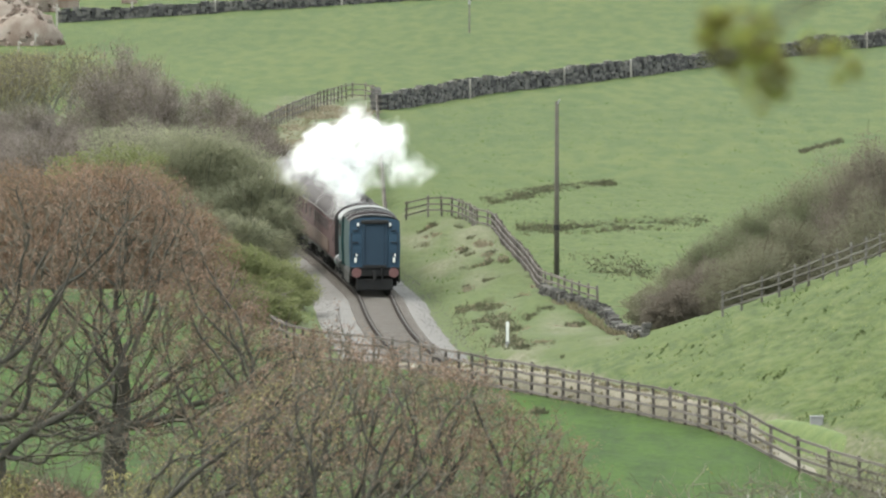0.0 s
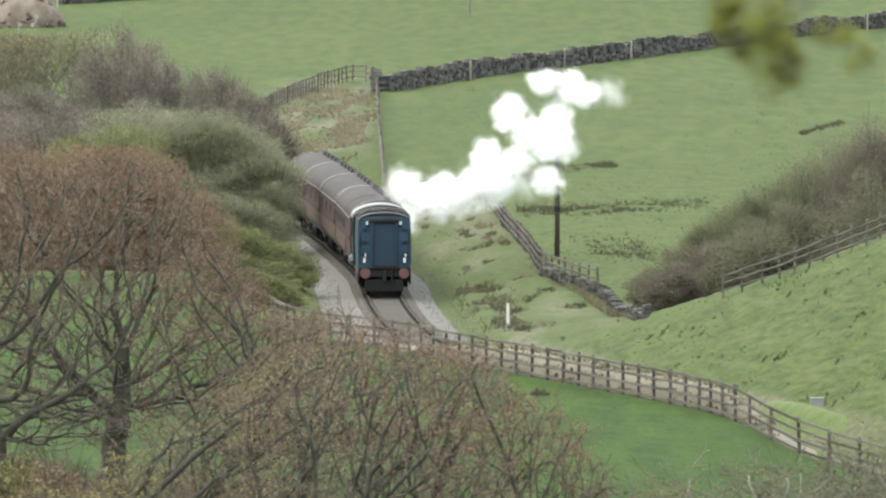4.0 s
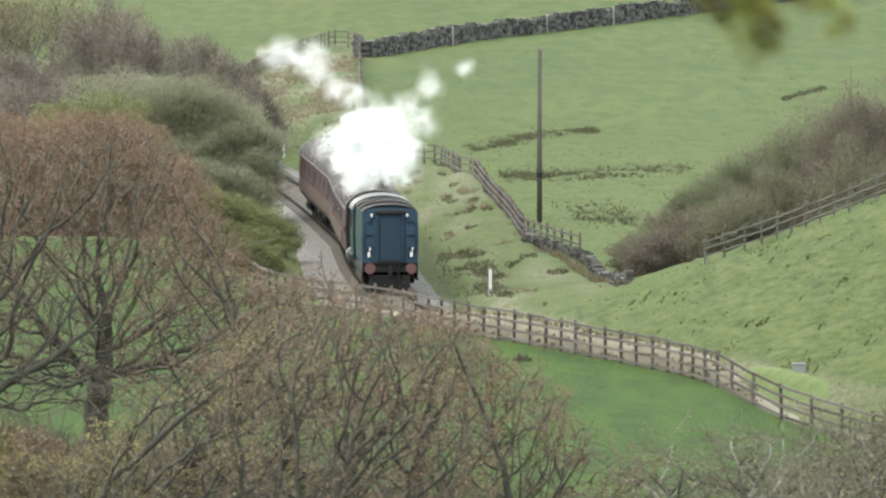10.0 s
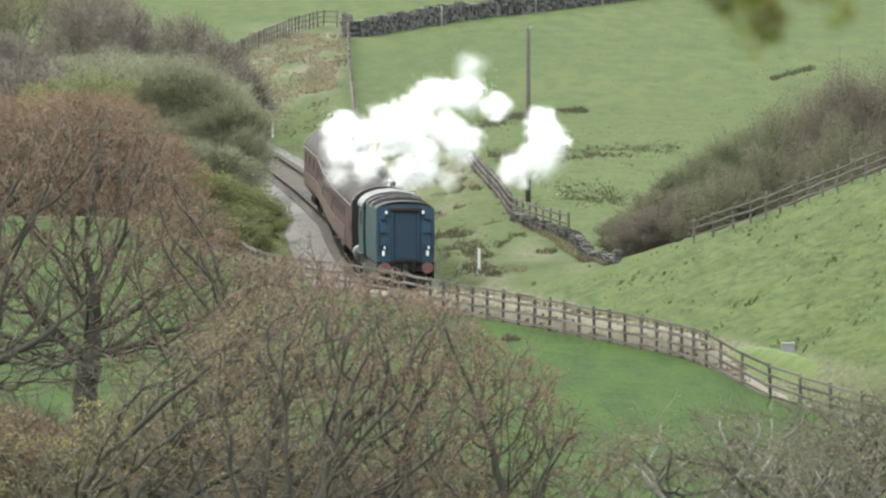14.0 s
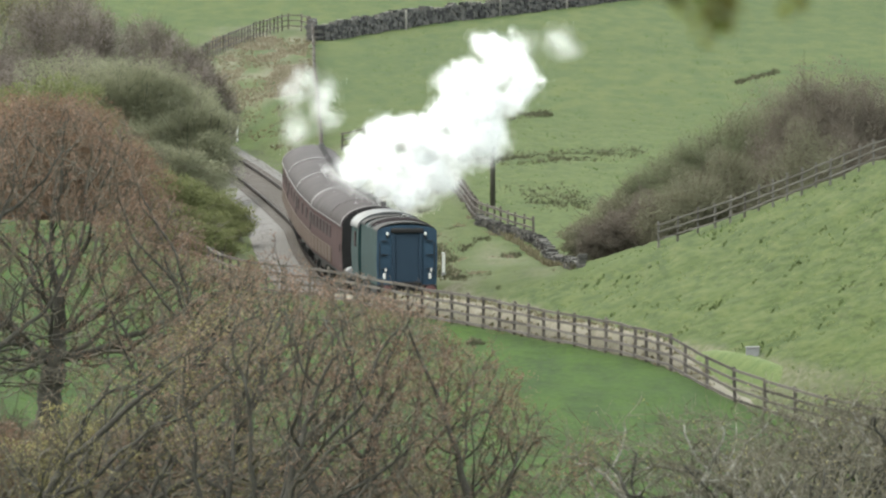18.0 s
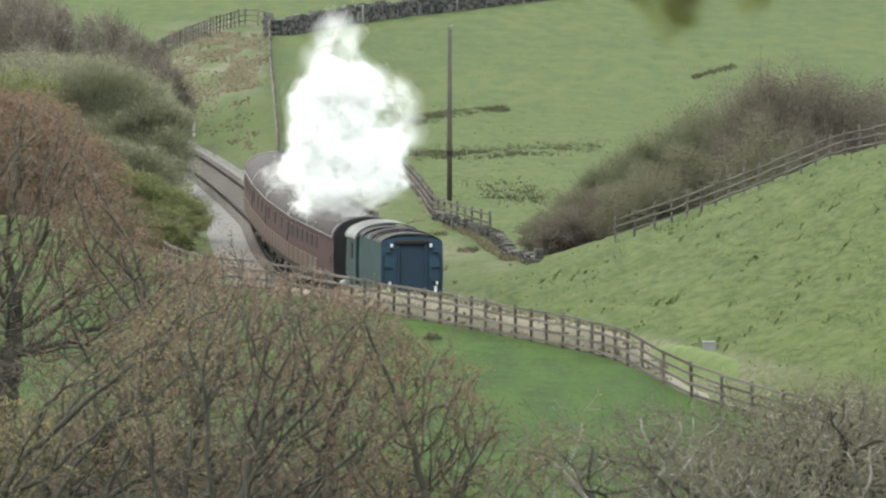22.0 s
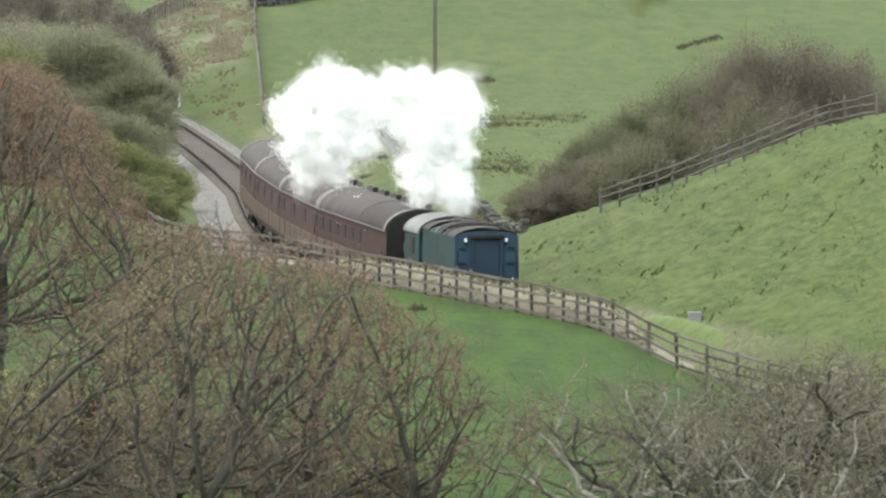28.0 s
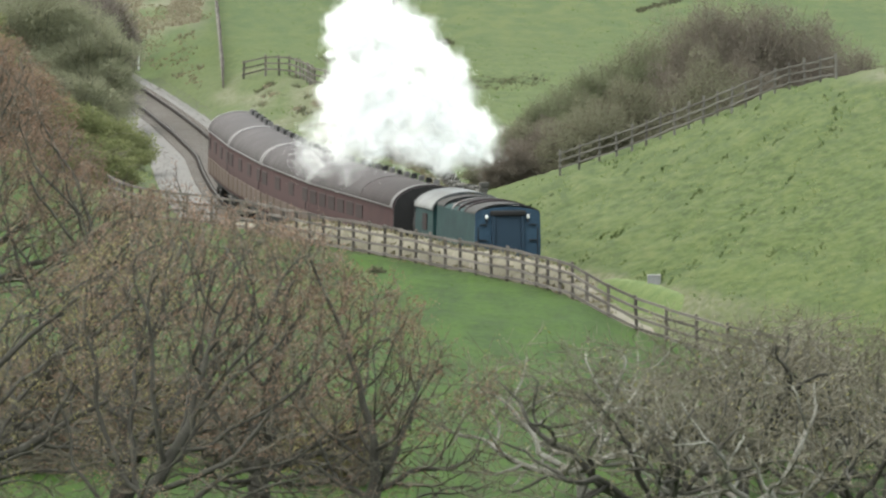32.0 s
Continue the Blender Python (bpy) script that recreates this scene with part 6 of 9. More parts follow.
    (((0, -1.22, 515.2, 5.31), (1, -0.85, 510.2, 5.15), (2, 1.29, 505.2, 3.66), (2.5, 0.85, 502.7, 4.89), (4.5, 2.6, 492.9, 5.25), (5, 3.38, 490.5, 4.94), (5.5, 3.89, 488.1, 5.42), (6, 4.79, 485.7, 6.45), (6.5, 1.45, 483.3, 9.58),), 9, 8, 1.05),
    (((6.5, 0.93, 482.9, 10.89),), 10, 153, 0.99),
    (((6.5, -1.39, 482.7, 6.74),), 11, 283, 0.83),
    (((6, -0.15, 485.8, 8.57), (6.5, -1.57, 483.4, 9.12), (7, -1.09, 481.1, 9.7),), 1, 286, 1.03),
    (((6, -1.68, 485.3, 7.05), (6.5, -1.71, 482.9, 8.42), (7, -2.01, 480.6, 8.9),), 2, 131, 0.90),
    (((6, -0.66, 485.5, 8.07), (6.5, -1.04, 483.2, 9.27), (7, -0.16, 480.8, 10.18),), 3, 180, 1.01),
    (((6, -1.12, 485.5, 7.68), (6.5, -1, 483.1, 8.55), (7, -2.24, 480.8, 9.62),), 4, 205, 0.94),
    (((0, -4.5, 514.7, 4.46), (1, -3.95, 509.7, 4.69), (2, -2.77, 504.7, 5.74), (2.5, -2.64, 502.2, 5.67), (4.5, 3.31, 492.4, 3.77), (5, 2.77, 490, 3.42), (5.5, 2.76, 487.6, 3.67), (6, 0.75, 485.2, 8.66), (6.5, 0.22, 482.9, 8.73), (7, 0.4, 480.5, 10.77),), 5, 117, 0.95),
    (((5, 8.36, 489.7, 4.9), (5.5, 3.85, 487.3, 6.54), (6, 3.94, 484.9, 6.73), (6.5, 3.77, 482.6, 7.5), (7, 5.91, 480.2, 8.83),), 7, 53, 1.05),
    (((5, 7.5, 489.8, 4.73), (5.5, 3.63, 487.4, 4.98), (6, 5.29, 485, 5.27), (6.5, 5.98, 482.7, 5.05), (7, 8.23, 480.3, 6.68),), 8, 172, 0.97),
    (((6, -1.42, 484.2, 8.11), (6.5, -0.78, 481.8, 9.17), (7, 2.19, 479.5, 10.93),), 9, 354, 0.98),
    (((7, 1.57, 480.6, 11.53),), 2, 167, 0.93),
    (((7, -0.56, 480.7, 11.01),), 3, 283, 0.95),
    (((7, 3.04, 480.7, 10.88),), 4, 251, 1.06),
    (((7, -2.81, 480.6, 8.58),), 5, 45, 1.06),
    (((7, 1.85, 480.9, 10.11),), 6, 170, 1.02),
    (((7, 2.47, 480.6, 11.56),), 0, 55, 0.93),
    (((5, -0.63, 490.5, 5.94), (5.5, -1.23, 488.1, 6.04), (6, 2.15, 485.7, 9.65), (6.5, 2.31, 483.3, 10.68), (7, 3.65, 481, 11.34), (7.5, 3.87, 478.7, 11.92),), 11, 131, 1.02),
    (((5.5, 2.9, 487.7, 6.25), (6, 3.3, 485.3, 6.46), (6.5, 2.61, 482.9, 9.83), (7, 3.12, 480.6, 9.87), (7.5, 2.87, 478.3, 11.61),), 7, 255, 0.85),
    (((5.5, 1.78, 487.3, 7.55), (6, 2.99, 484.9, 7.14), (6.5, 3.75, 482.6, 8.57), (7, 4.33, 480.2, 9.02), (7.5, 1.96, 477.9, 12.07),), 8, 120, 1.05),
    (((7.5, -2.05, 478, 6.6), (8, -1.66, 475.7, 6.97),), 9, 300, 0.82),
    (((7.5, -1.86, 478.2, 7.56), (8, -1.76, 475.9, 7.93),), 10, 345, 0.85),
    (((5, -2.77, 490.3, 5.94), (5.5, -2.22, 487.9, 6.82), (6, -2.45, 485.5, 6.28), (6.5, -2.16, 483.2, 7.34), (7, -3.8, 480.8, 7.7), (7.5, -2.66, 478.5, 7.94), (8, -2.12, 476.2, 8.27),), 11, 114, 0.94),
    (((5.5, -1.57, 487.8, 8.07), (6, -2.01, 485.5, 6.79), (6.5, -2.08, 483.1, 8.37), (7, -1.49, 480.8, 8.68), (7.5, -1.05, 478.4, 9.53), (8, -0.97, 476.1, 9.66),), 7, 218, 0.95),
    (((7.5, -1.95, 477.8, 9.45), (8, -1.83, 475.5, 10.17),), 8, 173, 1.05),
    (((6.5, -0.94, 483.2, 9.85), (7, -2.49, 480.9, 10.56), (7.5, -1.25, 478.6, 10.65), (8, -0.68, 476.3, 10.58),), 9, 207, 0.98),
    (((7.5, -1.76, 478.5, 6.69), (8, -1, 476.2, 6.54),), 10, 357, 0.78),
    (((5.5, 2.32, 487.8, 2.17), (6, 4.45, 485.4, 3.85), (6.5, -0.74, 483.1, 7.51), (7, -0.45, 480.7, 9.03), (7.5, -1.3, 478.4, 8.44), (8, -1.58, 476.1, 9.48),), 11, 332, 0.78),
    (((7.5, -0.8, 478.5, 11.63), (8, -1.71, 476.2, 11.34),), 7, 303, 0.79),
    (((7.5, -3.78, 478.6, 6.06), (8, -4.58, 476.3, 7.75),), 8, 90, 0.87),
    (((7.5, 0.25, 478.4, 11.09), (8, -2.28, 476.1, 9.02),), 9, 285, 0.95),
    (((8, 0.03, 475.9, 5.93),), 10, 298, 0.79),
    (((5, 7.89, 490.1, 5.56), (5.5, 8.47, 487.7, 7.45), (6, 5.65, 485.3, 7.31), (6.5, 4.96, 483, 7.88), (7, 5.08, 480.6, 8.39), (7.5, 0.94, 478.3, 11.71), (8, 0.48, 476, 6.8), (8.5, 0.92, 473.7, 8.15), (9, 1.29, 471.5, 8.16),), 11, 345, 0.97),
    (((7, -1.87, 480.9, 5.76), (7.5, -2.54, 478.6, 5.06), (8, -2.47, 476.3, 5.98), (8.5, -1.64, 474, 6.29), (9, -0.88, 471.7, 4.85),), 3, 238, 0.89),
    (((9, -5.77, 471.3, 9.22),), 8, 119, 0.97),
    (((9, -1.88, 471.8, 6.96),), 9, 100, 1.01),
    (((9, -1.2, 471.1, 8.07),), 10, 228, 0.98),
    (((8, -4.68, 476.5, 6.84), (8.5, -4.86, 474.3, 7.27), (9, -4.63, 472, 7.41), (9.5, -4.23, 469.8, 7.87),), 0, 295, 0.91),
    (((9, -5.62, 471.6, 8.03), (9.5, -5.2, 469.4, 8.54),), 1, 10, 0.90),
    (((8, -2.82, 474.8, 4.34), (8.5, -4.08, 472.5, 4.65), (9, -1.56, 470.3, 4.02), (9.5, -1.12, 468, 4.71),), 8, 72, 1.02),
    (((7, -2.89, 481.1, 6.45), (7.5, -2.27, 478.8, 6.68), (8, -1.97, 476.5, 7.14), (8.5, -1.82, 474.2, 7.88), (9, -5.34, 471.9, 8.89), (9.5, -4.74, 469.7, 9.29),), 3, 190, 1.01),
    (((8, -4.84, 476, 5.98), (8.5, -4.79, 473.7, 6.32), (9, -4.75, 471.4, 6.44), (9.5, -4.24, 469.2, 6.59),), 4, 308, 1.08),
    (((8.5, -5.15, 472.2, 7.72), (9, -5.09, 470, 8.73), (9.5, -5.23, 467.8, 9.47),), 11, 55, 0.93),
    (((8.5, -5.02, 473.6, 5.47), (9, -4.68, 471.3, 5.4), (9.5, -4.99, 469.1, 5.94),), 6, 141, 1.08),
    (((8, -3.76, 476.2, 7.54), (8.5, -4.01, 473.9, 8.06), (9, -4.08, 471.7, 7.06), (9.5, -5.63, 469.4, 7.22),), 0, 288, 0.92),
    (((8.5, -4.65, 474.1, 8.3), (9, -4.15, 471.9, 8.78), (9.5, -5.93, 469.6, 9.34),), 1, 158, 1.04),
    (((8, -2.57, 476.1, 7.79), (8.5, -2.66, 473.8, 7.56), (9, -2.21, 471.6, 7.52), (9.5, 0.64, 469.4, 8.46),), 2, 233, 1.06),
    (((8, -3.99, 475.9, 6.63), (8.5, -3.76, 473.6, 7.22), (9, -3.58, 471.4, 7.83), (9.5, -6.16, 469.1, 8.59),), 3, 55, 0.93),
    (((8, -3.03, 476.1, 8.39), (8.5, -3.21, 473.8, 8.63), (9, -3.07, 471.6, 8.38), (9.5, -3.78, 469.3, 8.82), (10, -4.84, 467.1, 9.73),), 7, 230, 0.85),
    (((9, 0.25, 471.7, 8.18), (9.5, 0.86, 469.5, 9.07), (10, 0.2, 467.3, 8.38),), 8, 49, 0.99),
    (((10, -2.62, 467, 3.62),), 9, 191, 0.82),
    (((10, -6.07, 467.2, 9.85),), 10, 177, 0.88),
    (((10, -0.02, 467.3, 6.81),), 11, 195, 0.87),
    (((10, -3.12, 466.7, 7.95),), 7, 169, 0.96),
    (((10, -3.98, 466.9, 8.39),), 8, 130, 0.86),
    (((10, -5.45, 466.9, 9.37),), 9, 231, 0.90),
    (((10, -0.81, 466.7, 7.3),), 10, 176, 1.03),
    (((10, -0.73, 466.6, 6.35),), 11, 116, 0.79),
    (((10, -4.71, 466.8, 9),), 7, 310, 0.94),
    (((10.5, -5.27, 465.2, 10.35),), 1, 38, 0.93),
    (((10.5, -5.67, 464.9, 9.55),), 2, 137, 1.09),
    (((10.5, -5.74, 463.3, 10.11),), 10, 53, 0.96),
    (((10, -6.6, 466.6, 9.65), (10.5, -5.9, 464.4, 10.58), (11, -5.91, 462.3, 10.65),), 11, 96, 0.83),
    (((6.5, -2.73, 483.3, 4.87), (7, -3.09, 481, 4.56), (7.5, -3.46, 478.6, 4.52), (8, -4.97, 476.3, 5.14), (8.5, -5.48, 474.1, 5.77), (9, -5.11, 471.8, 5.65), (9.5, -5.22, 469.6, 4.66), (10, -4.18, 467.4, 5.86), (10.5, -4.34, 465.2, 6.11), (11, -4.88, 463, 6.54),), 7, 208, 0.99),
    (((10, -1.98, 466.7, 7.24), (10.5, -1.61, 464.6, 7.45), (11, -1.62, 462.4, 6.86),), 8, 144, 0.95),
    (((11, -2.62, 462.4, 4.48),), 9, 174, 0.96),
    (((11, -2.44, 462.2, 6.65),), 10, 314, 1.02),
    (((11, -4.98, 462.3, 2.84),), 11, 172, 0.95),
    (((11, -1.08, 462.3, 6.35),), 7, 195, 0.80),
    (((11, -4.58, 462.5, 10.31),), 8, 265, 0.89),
    (((8, -3.99, 475.8, 4.5), (8.5, -3.84, 473.5, 5.21), (9, -3.32, 471.2, 6.1), (9.5, -3.16, 469, 6.47), (10, -2.81, 466.8, 6.66), (10.5, -1.96, 464.6, 6.62), (11, -3.64, 462.4, 5.49), (11.5, -3.03, 460.3, 6.12),), 5, 31, 0.99),
    (((8, -2.86, 476.2, 4.47), (8.5, -2.56, 473.9, 4.91), (9, -2.1, 471.6, 5.93), (9.5, -1.78, 469.4, 5.75), (10, -1.62, 467.2, 6.49), (10.5, -0.98, 465, 6.97), (11, -3.86, 462.8, 4.53), (11.5, -3.94, 460.7, 4.64),), 6, 111, 0.96),
    (((10.5, -4.61, 465, 9.34), (11, -4.91, 462.8, 5.5), (11.5, -4.66, 460.7, 6.44),), 0, 53, 0.98),
    (((7, -2.14, 480.7, 4.92), (7.5, -2.06, 478.4, 4.86), (8, -2.03, 476.1, 5.21), (8.5, -0.71, 473.8, 6.82), (9, -1.71, 471.6, 4.75), (9.5, -4.16, 469.4, 4.58), (10, -3.4, 467.1, 5.21), (10.5, -3.69, 465, 5.96), (11, -3.84, 462.8, 6.45), (11.5, -3.56, 460.7, 5.43),), 1, 325, 0.92),
    (((11.5, -5.18, 460.5, 5.42),), 2, 140, 1.05),
    (((11.5, -4.38, 460.8, 5.34),), 3, 314, 1.00),
    (((11.5, 1.99, 459.1, 6.89),), 10, 169, 0.80),
    (((7.5, -1.48, 478.1, 4.68), (8, -1.77, 475.8, 4.22), (8.5, -1.82, 473.5, 4.84), (9, -1.39, 471.3, 5.89), (9.5, -0.77, 469.1, 4.28), (10, -0.71, 466.8, 4.92), (10.5, -1.05, 464.7, 4.41), (11, -1.75, 462.5, 5.96), (11.5, -2.38, 460.4, 5.93), (12, -2.79, 458.2, 7.09),), 11, 257, 0.86),
    (((11, 1.25, 462.9, 5.64), (11.5, 2.68, 460.7, 6.04), (12, 4.23, 458.6, 6.88),), 7, 32, 0.83),
    (((11, -4.44, 462.5, 3.96), (11.5, -5.52, 460.3, 4.88), (12, -4.27, 458.2, 7.22),), 8, 180, 0.81),
    (((12, 1.95, 458.5, 7.88),), 9, 99, 0.86),
    (((12, -3.54, 458.1, 7),), 10, 42, 0.82),
    (((7, -3.04, 480.7, 5.32), (7.5, -2.26, 478.4, 5.72), (8, -1.71, 476.1, 6.48), (8.5, -1.86, 473.8, 7.08), (9, -3.94, 471.6, 6.07), (9.5, -2.64, 469.3, 5.82), (10, -2.36, 467.1, 4.56), (10.5, -1.9, 464.9, 5.44), (11, 0.11, 462.8, 4.98), (11.5, 1.36, 460.6, 5.65), (12, 2.58, 458.5, 5.73), (12.5, 2.93, 456.4, 5.92),), 3, 309, 0.98),
    (((0, -5.33, 514.9, 5.13), (1, -4.42, 509.9, 5.82), (2, -2.49, 504.9, 4.68), (2.5, -2.58, 502.4, 4.59), (4.5, -0.98, 492.6, 4.09), (5, 0.11, 490.2, 3.41), (5.5, 1.19, 487.8, 3.54), (6, -0.92, 485.4, 7.18), (6.5, -0.63, 483, 7.95), (7, -2.43, 480.7, 7.53), (7.5, -3.14, 478.4, 6.33), (8, -3.03, 476.1, 6.39), (8.5, -0.95, 473.8, 7.96), (9, -0.75, 471.5, 4.19), (9.5, -0.96, 469.3, 4.87), (10, -0.96, 467.1, 5.54), (10.5, -0.81, 464.9, 5.61), (11, -0.75, 462.8, 6.29), (11.5, 0.96, 460.6, 7.12), (12, 3.41, 458.5, 6.04), (12.5, 3.58, 456.4, 6.03),), 4, 160, 1.05),
    (((12, 4.04, 458.5, 6.09), (12.5, 4.35, 456.4, 5.97),), 5, 111, 0.95),
    (((12.5, -3.18, 455, 5.33),), 9, 46, 0.79),
    (((12, 2.98, 458.8, 4.57), (12.5, 5.37, 456.7, 4.57), (13, 5.11, 454.6, 5.14),), 10, 209, 0.96),
    (((13, 4.96, 454.1, 3.19),), 11, 355, 0.98),
    (((13, -1.98, 454.5, 6.76),), 7, 101, 0.80),
    (((13, 5.02, 454.6, 6.06),), 8, 1, 0.94),
    (((13, 5.85, 454.2, 5.62),), 9, 162, 0.83),
    (((13, 5.12, 454.2, 4.37),), 10, 14, 0.96),
    (((12.5, 1.84, 456.8, 5.67), (13, 1.98, 454.7, 6.08), (13.5, 2.14, 452.7, 7.04), (15.5, 3.07, 444.7, 8.96),), 6, 359, 1.00),
    (((13.5, 3.17, 452, 5.99), (15.5, 3.77, 444, 8.81),), 0, 217, 0.88),
    (((13.5, 5.54, 452.4, 5.01), (15.5, 3.97, 444.5, 9.56),), 1, 36, 0.88),
    (((13.5, 6.24, 452.6, 4.47), (15.5, 2.28, 444.6, 9.45),), 2, 212, 1.08),
    (((15.5, 0.95, 444.5, 10.85),), 3, 148, 1.08),
    (((15.5, 2.12, 444.3, 10.56),), 4, 164, 1.04),
    (((11, -1.16, 462.7, 6.62), (11.5, 0.09, 460.5, 7.19), (12, 0.42, 458.4, 6.47), (12.5, 1.4, 456.3, 7.19), (13, 0.23, 454.3, 6.75), (13.5, 2.06, 452.2, 7.64), (15.5, 2.55, 444.2, 10.79), (16, 1.77, 442.3, 10.83),), 7, 157, 0.86),
    (((16, -3.63, 442.3, 5.6),), 6, 320, 1.03),
    (((16, 0.91, 441.9, 10.41),), 9, 348, 0.80),
    (((16, 1.66, 442.7, 10.24),), 10, 218, 0.99),
    (((16, -4.03, 442.6, 6.95), (16.5, -3.61, 440.7, 7.52),), 2, 235, 0.99),
    (((16, -2.24, 442.3, 6.47), (16.5, -2.32, 440.4, 7.05),), 3, 216, 1.02),
    (((12.5, -2.65, 456.8, 6.4), (13, -3.28, 454.7, 4.17), (13.5, -2.91, 452.7, 4.99), (15.5, -3.13, 444.7, 5.8), (16, -3.19, 442.7, 6.67), (16.5, -3.01, 440.8, 6.69),), 4, 130, 0.95),
    (((12.5, 4.81, 456.2, 5.19), (13, 4.16, 454.2, 3.32), (13.5, 5.75, 452.1, 3.96), (15.5, 0.76, 444.2, 8.75), (16, 0.34, 442.2, 9.7), (16.5, 0.14, 440.3, 10.07),), 5, 72, 1.05),
    (((16, -3.73, 442.3, 6.12), (16.5, -3.91, 440.4, 6.58),), 6, 189, 0.91),
    (((12.5, -3.42, 456.4, 5.02), (13, -3.71, 454.3, 4.81), (13.5, -2.99, 452.3, 5.81), (15.5, -3.12, 444.3, 6.85), (16, -3.4, 442.4, 7.74), (16.5, -2.77, 440.5, 7.74),), 0, 147, 1.08),
    (((15.5, -1.57, 444.4, 7.58), (16, -1.33, 442.5, 8.29), (16.5, -1.65, 440.5, 8.48),), 1, 350, 0.90),
    (((15.5, -0.68, 442.9, 7.11), (16, -3.76, 440.9, 7.2), (16.5, -3.62, 439, 6.05),), 8, 112, 0.86),
    (((16, -4.47, 442.4, 6.79), (16.5, -4.12, 440.4, 7.65), (17, -3.36, 438.5, 8.05),), 9, 12, 0.89),
    (((13, 5.84, 454.7, 4.16), (13.5, 7, 452.6, 4.86), (15.5, -2.13, 444.7, 8.71), (16, -0.54, 442.7, 10.58), (16.5, 0.3, 440.8, 10.84), (17, 0.91, 438.9, 8.46),), 10, 77, 0.91),
    (((17, -1.22, 438.6, 7.23),), 11, 154, 1.03),
    (((17, -4.24, 438.5, 6.28),), 7, 47, 0.93),
    (((17, 0.35, 438.6, 7.88),), 8, 226, 0.99),
    (((17, -2.74, 438.2, 6.06),), 9, 194, 0.80),
    (((17, -0.69, 438.9, 8.41),), 10, 77, 0.92),
    (((17, -2.3, 438.2, 7.25),), 11, 54, 0.91),
    (((17, -3.26, 438.8, 6.88),), 7, 170, 0.78),
    (((17, -1.64, 438.4, 8.18),), 8, 38, 0.93),
    (((17, -2.62, 438.1, 7.74),), 9, 31, 0.86),
    (((17, -0.5, 438.3, 7.57),), 10, 80, 0.97),
    (((7, -3.33, 479.3, 5.87), (7.5, -2.58, 477, 6.13), (8, -2.9, 474.7, 7.66), (8.5, -1.04, 472.4, 6.6), (9, -2.41, 470.1, 6.63), (9.5, -4.98, 467.9, 5.46), (10, -3.04, 465.7, 4.71), (10.5, -1.33, 463.5, 6.6), (11, -3.89, 461.4, 5.3), (11.5, -4.95, 459.2, 5.98), (12, -1.52, 457.1, 5.06), (12.5, 0.52, 455, 6.11), (13, 0.01, 452.9, 4.82), (13.5, 1.68, 450.9, 6.82), (15.5, 1.37, 442.9, 8.61), (16, 0.33, 441, 9.13), (16.5, 0.43, 439.1, 8.58), (17, 1.02, 437.2, 7.69), (17.5, -2.85, 435.3, 7.83),), 11, 126, 0.80),
    (((17.5, -2.77, 436.5, 8.01),), 2, 324, 0.98),
    (((17.5, -3.27, 437.1, 7.17),), 3, 54, 0.97),
    (((17, -4.26, 438.4, 7.63), (17.5, -3.81, 436.5, 7.97), (18, -3.48, 434.6, 8.36),), 9, 136, 0.82),
    (((8.5, 0.2, 473.9, 7.94), (9, -2.28, 471.6, 3.96), (9.5, -1.64, 469.4, 4.61), (10, -1.69, 467.2, 5.25), (10.5, -1.28, 465, 6.21), (11, 0.53, 462.8, 5.95), (11.5, 0.72, 460.7, 6.2), (12, 0.87, 458.6, 6.18), (12.5, 0.82, 456.5, 6.43), (13, 0.95, 454.4, 6.19), (13.5, 1.19, 452.4, 7.2), (15.5, 1.28, 444.4, 8.07), (16, 2.66, 442.4, 5.21), (16.5, 3.28, 440.5, 5.3), (17, 3.14, 438.6, 5.97), (17.5, 3.2, 436.8, 6.47), (18, 3.32, 434.9, 6.95),), 5, 105, 0.92),
    (((12, -0.86, 458.3, 4.36), (12.5, -1.25, 456.2, 3.9), (13, -1.07, 454.1, 3.68), (13.5, 0.31, 452.1, 3.95), (15.5, 2.24, 444.1, 4.64), (16, 2.52, 442.2, 6.87), (16.5, 3.27, 440.2, 7.49), (17, 4.98, 438.3, 8.74), (17.5, 5.82, 436.5, 9.3), (18, 5.81, 434.6, 10.36),), 11, 49, 0.91),
    (((18, -2.25, 434.4, 8.36),), 7, 244, 0.87),
    (((18, -3.31, 435, 7),), 8, 95, 0.98),
    (((18, -2.16, 434.9, 7.48),), 9, 146, 0.91),
    (((18, -2.98, 434.6, 8.91),), 10, 177, 0.79),
    (((15.5, -0.26, 444.2, 7.56), (16, -0.19, 442.3, 8.08), (16.5, -0.42, 440.3, 8.07), (17, 3.71, 438.4, 6.58), (17.5, 4.42, 436.6, 6.86), (18, 4.35, 434.7, 7.54), (18.5, 4.43, 432.9, 7.75),), 4, 207, 1.00),
    (((11.5, -2.16, 460.5, 4.02), (12, -2.53, 458.4, 4.42), (12.5, -2.43, 456.3, 4.61), (13, -2.56, 454.3, 4.87), (13.5, -1.08, 452.2, 6.08), (15.5, -0.88, 444.2, 7.12), (16, -0.99, 442.3, 9.01), (16.5, -0.28, 440.4, 8.98), (17, 3.04, 438.5, 5.16), (17.5, 3.69, 436.6, 5.49), (18, 4.31, 434.8, 6.24), (18.5, 4.35, 432.9, 6.46),), 5, 228, 1.08),
    (((13.5, 0.36, 452.5, 6.96), (15.5, 0.53, 444.5, 8), (16, -1.18, 442.5, 9.91), (16.5, 0.58, 440.6, 9.64), (17, 4.24, 438.7, 8.13), (17.5, 4.8, 436.9, 8.5), (18, 4.79, 435, 9.08), (18.5, 4.81, 433.2, 9.22),), 6, 220, 1.06),
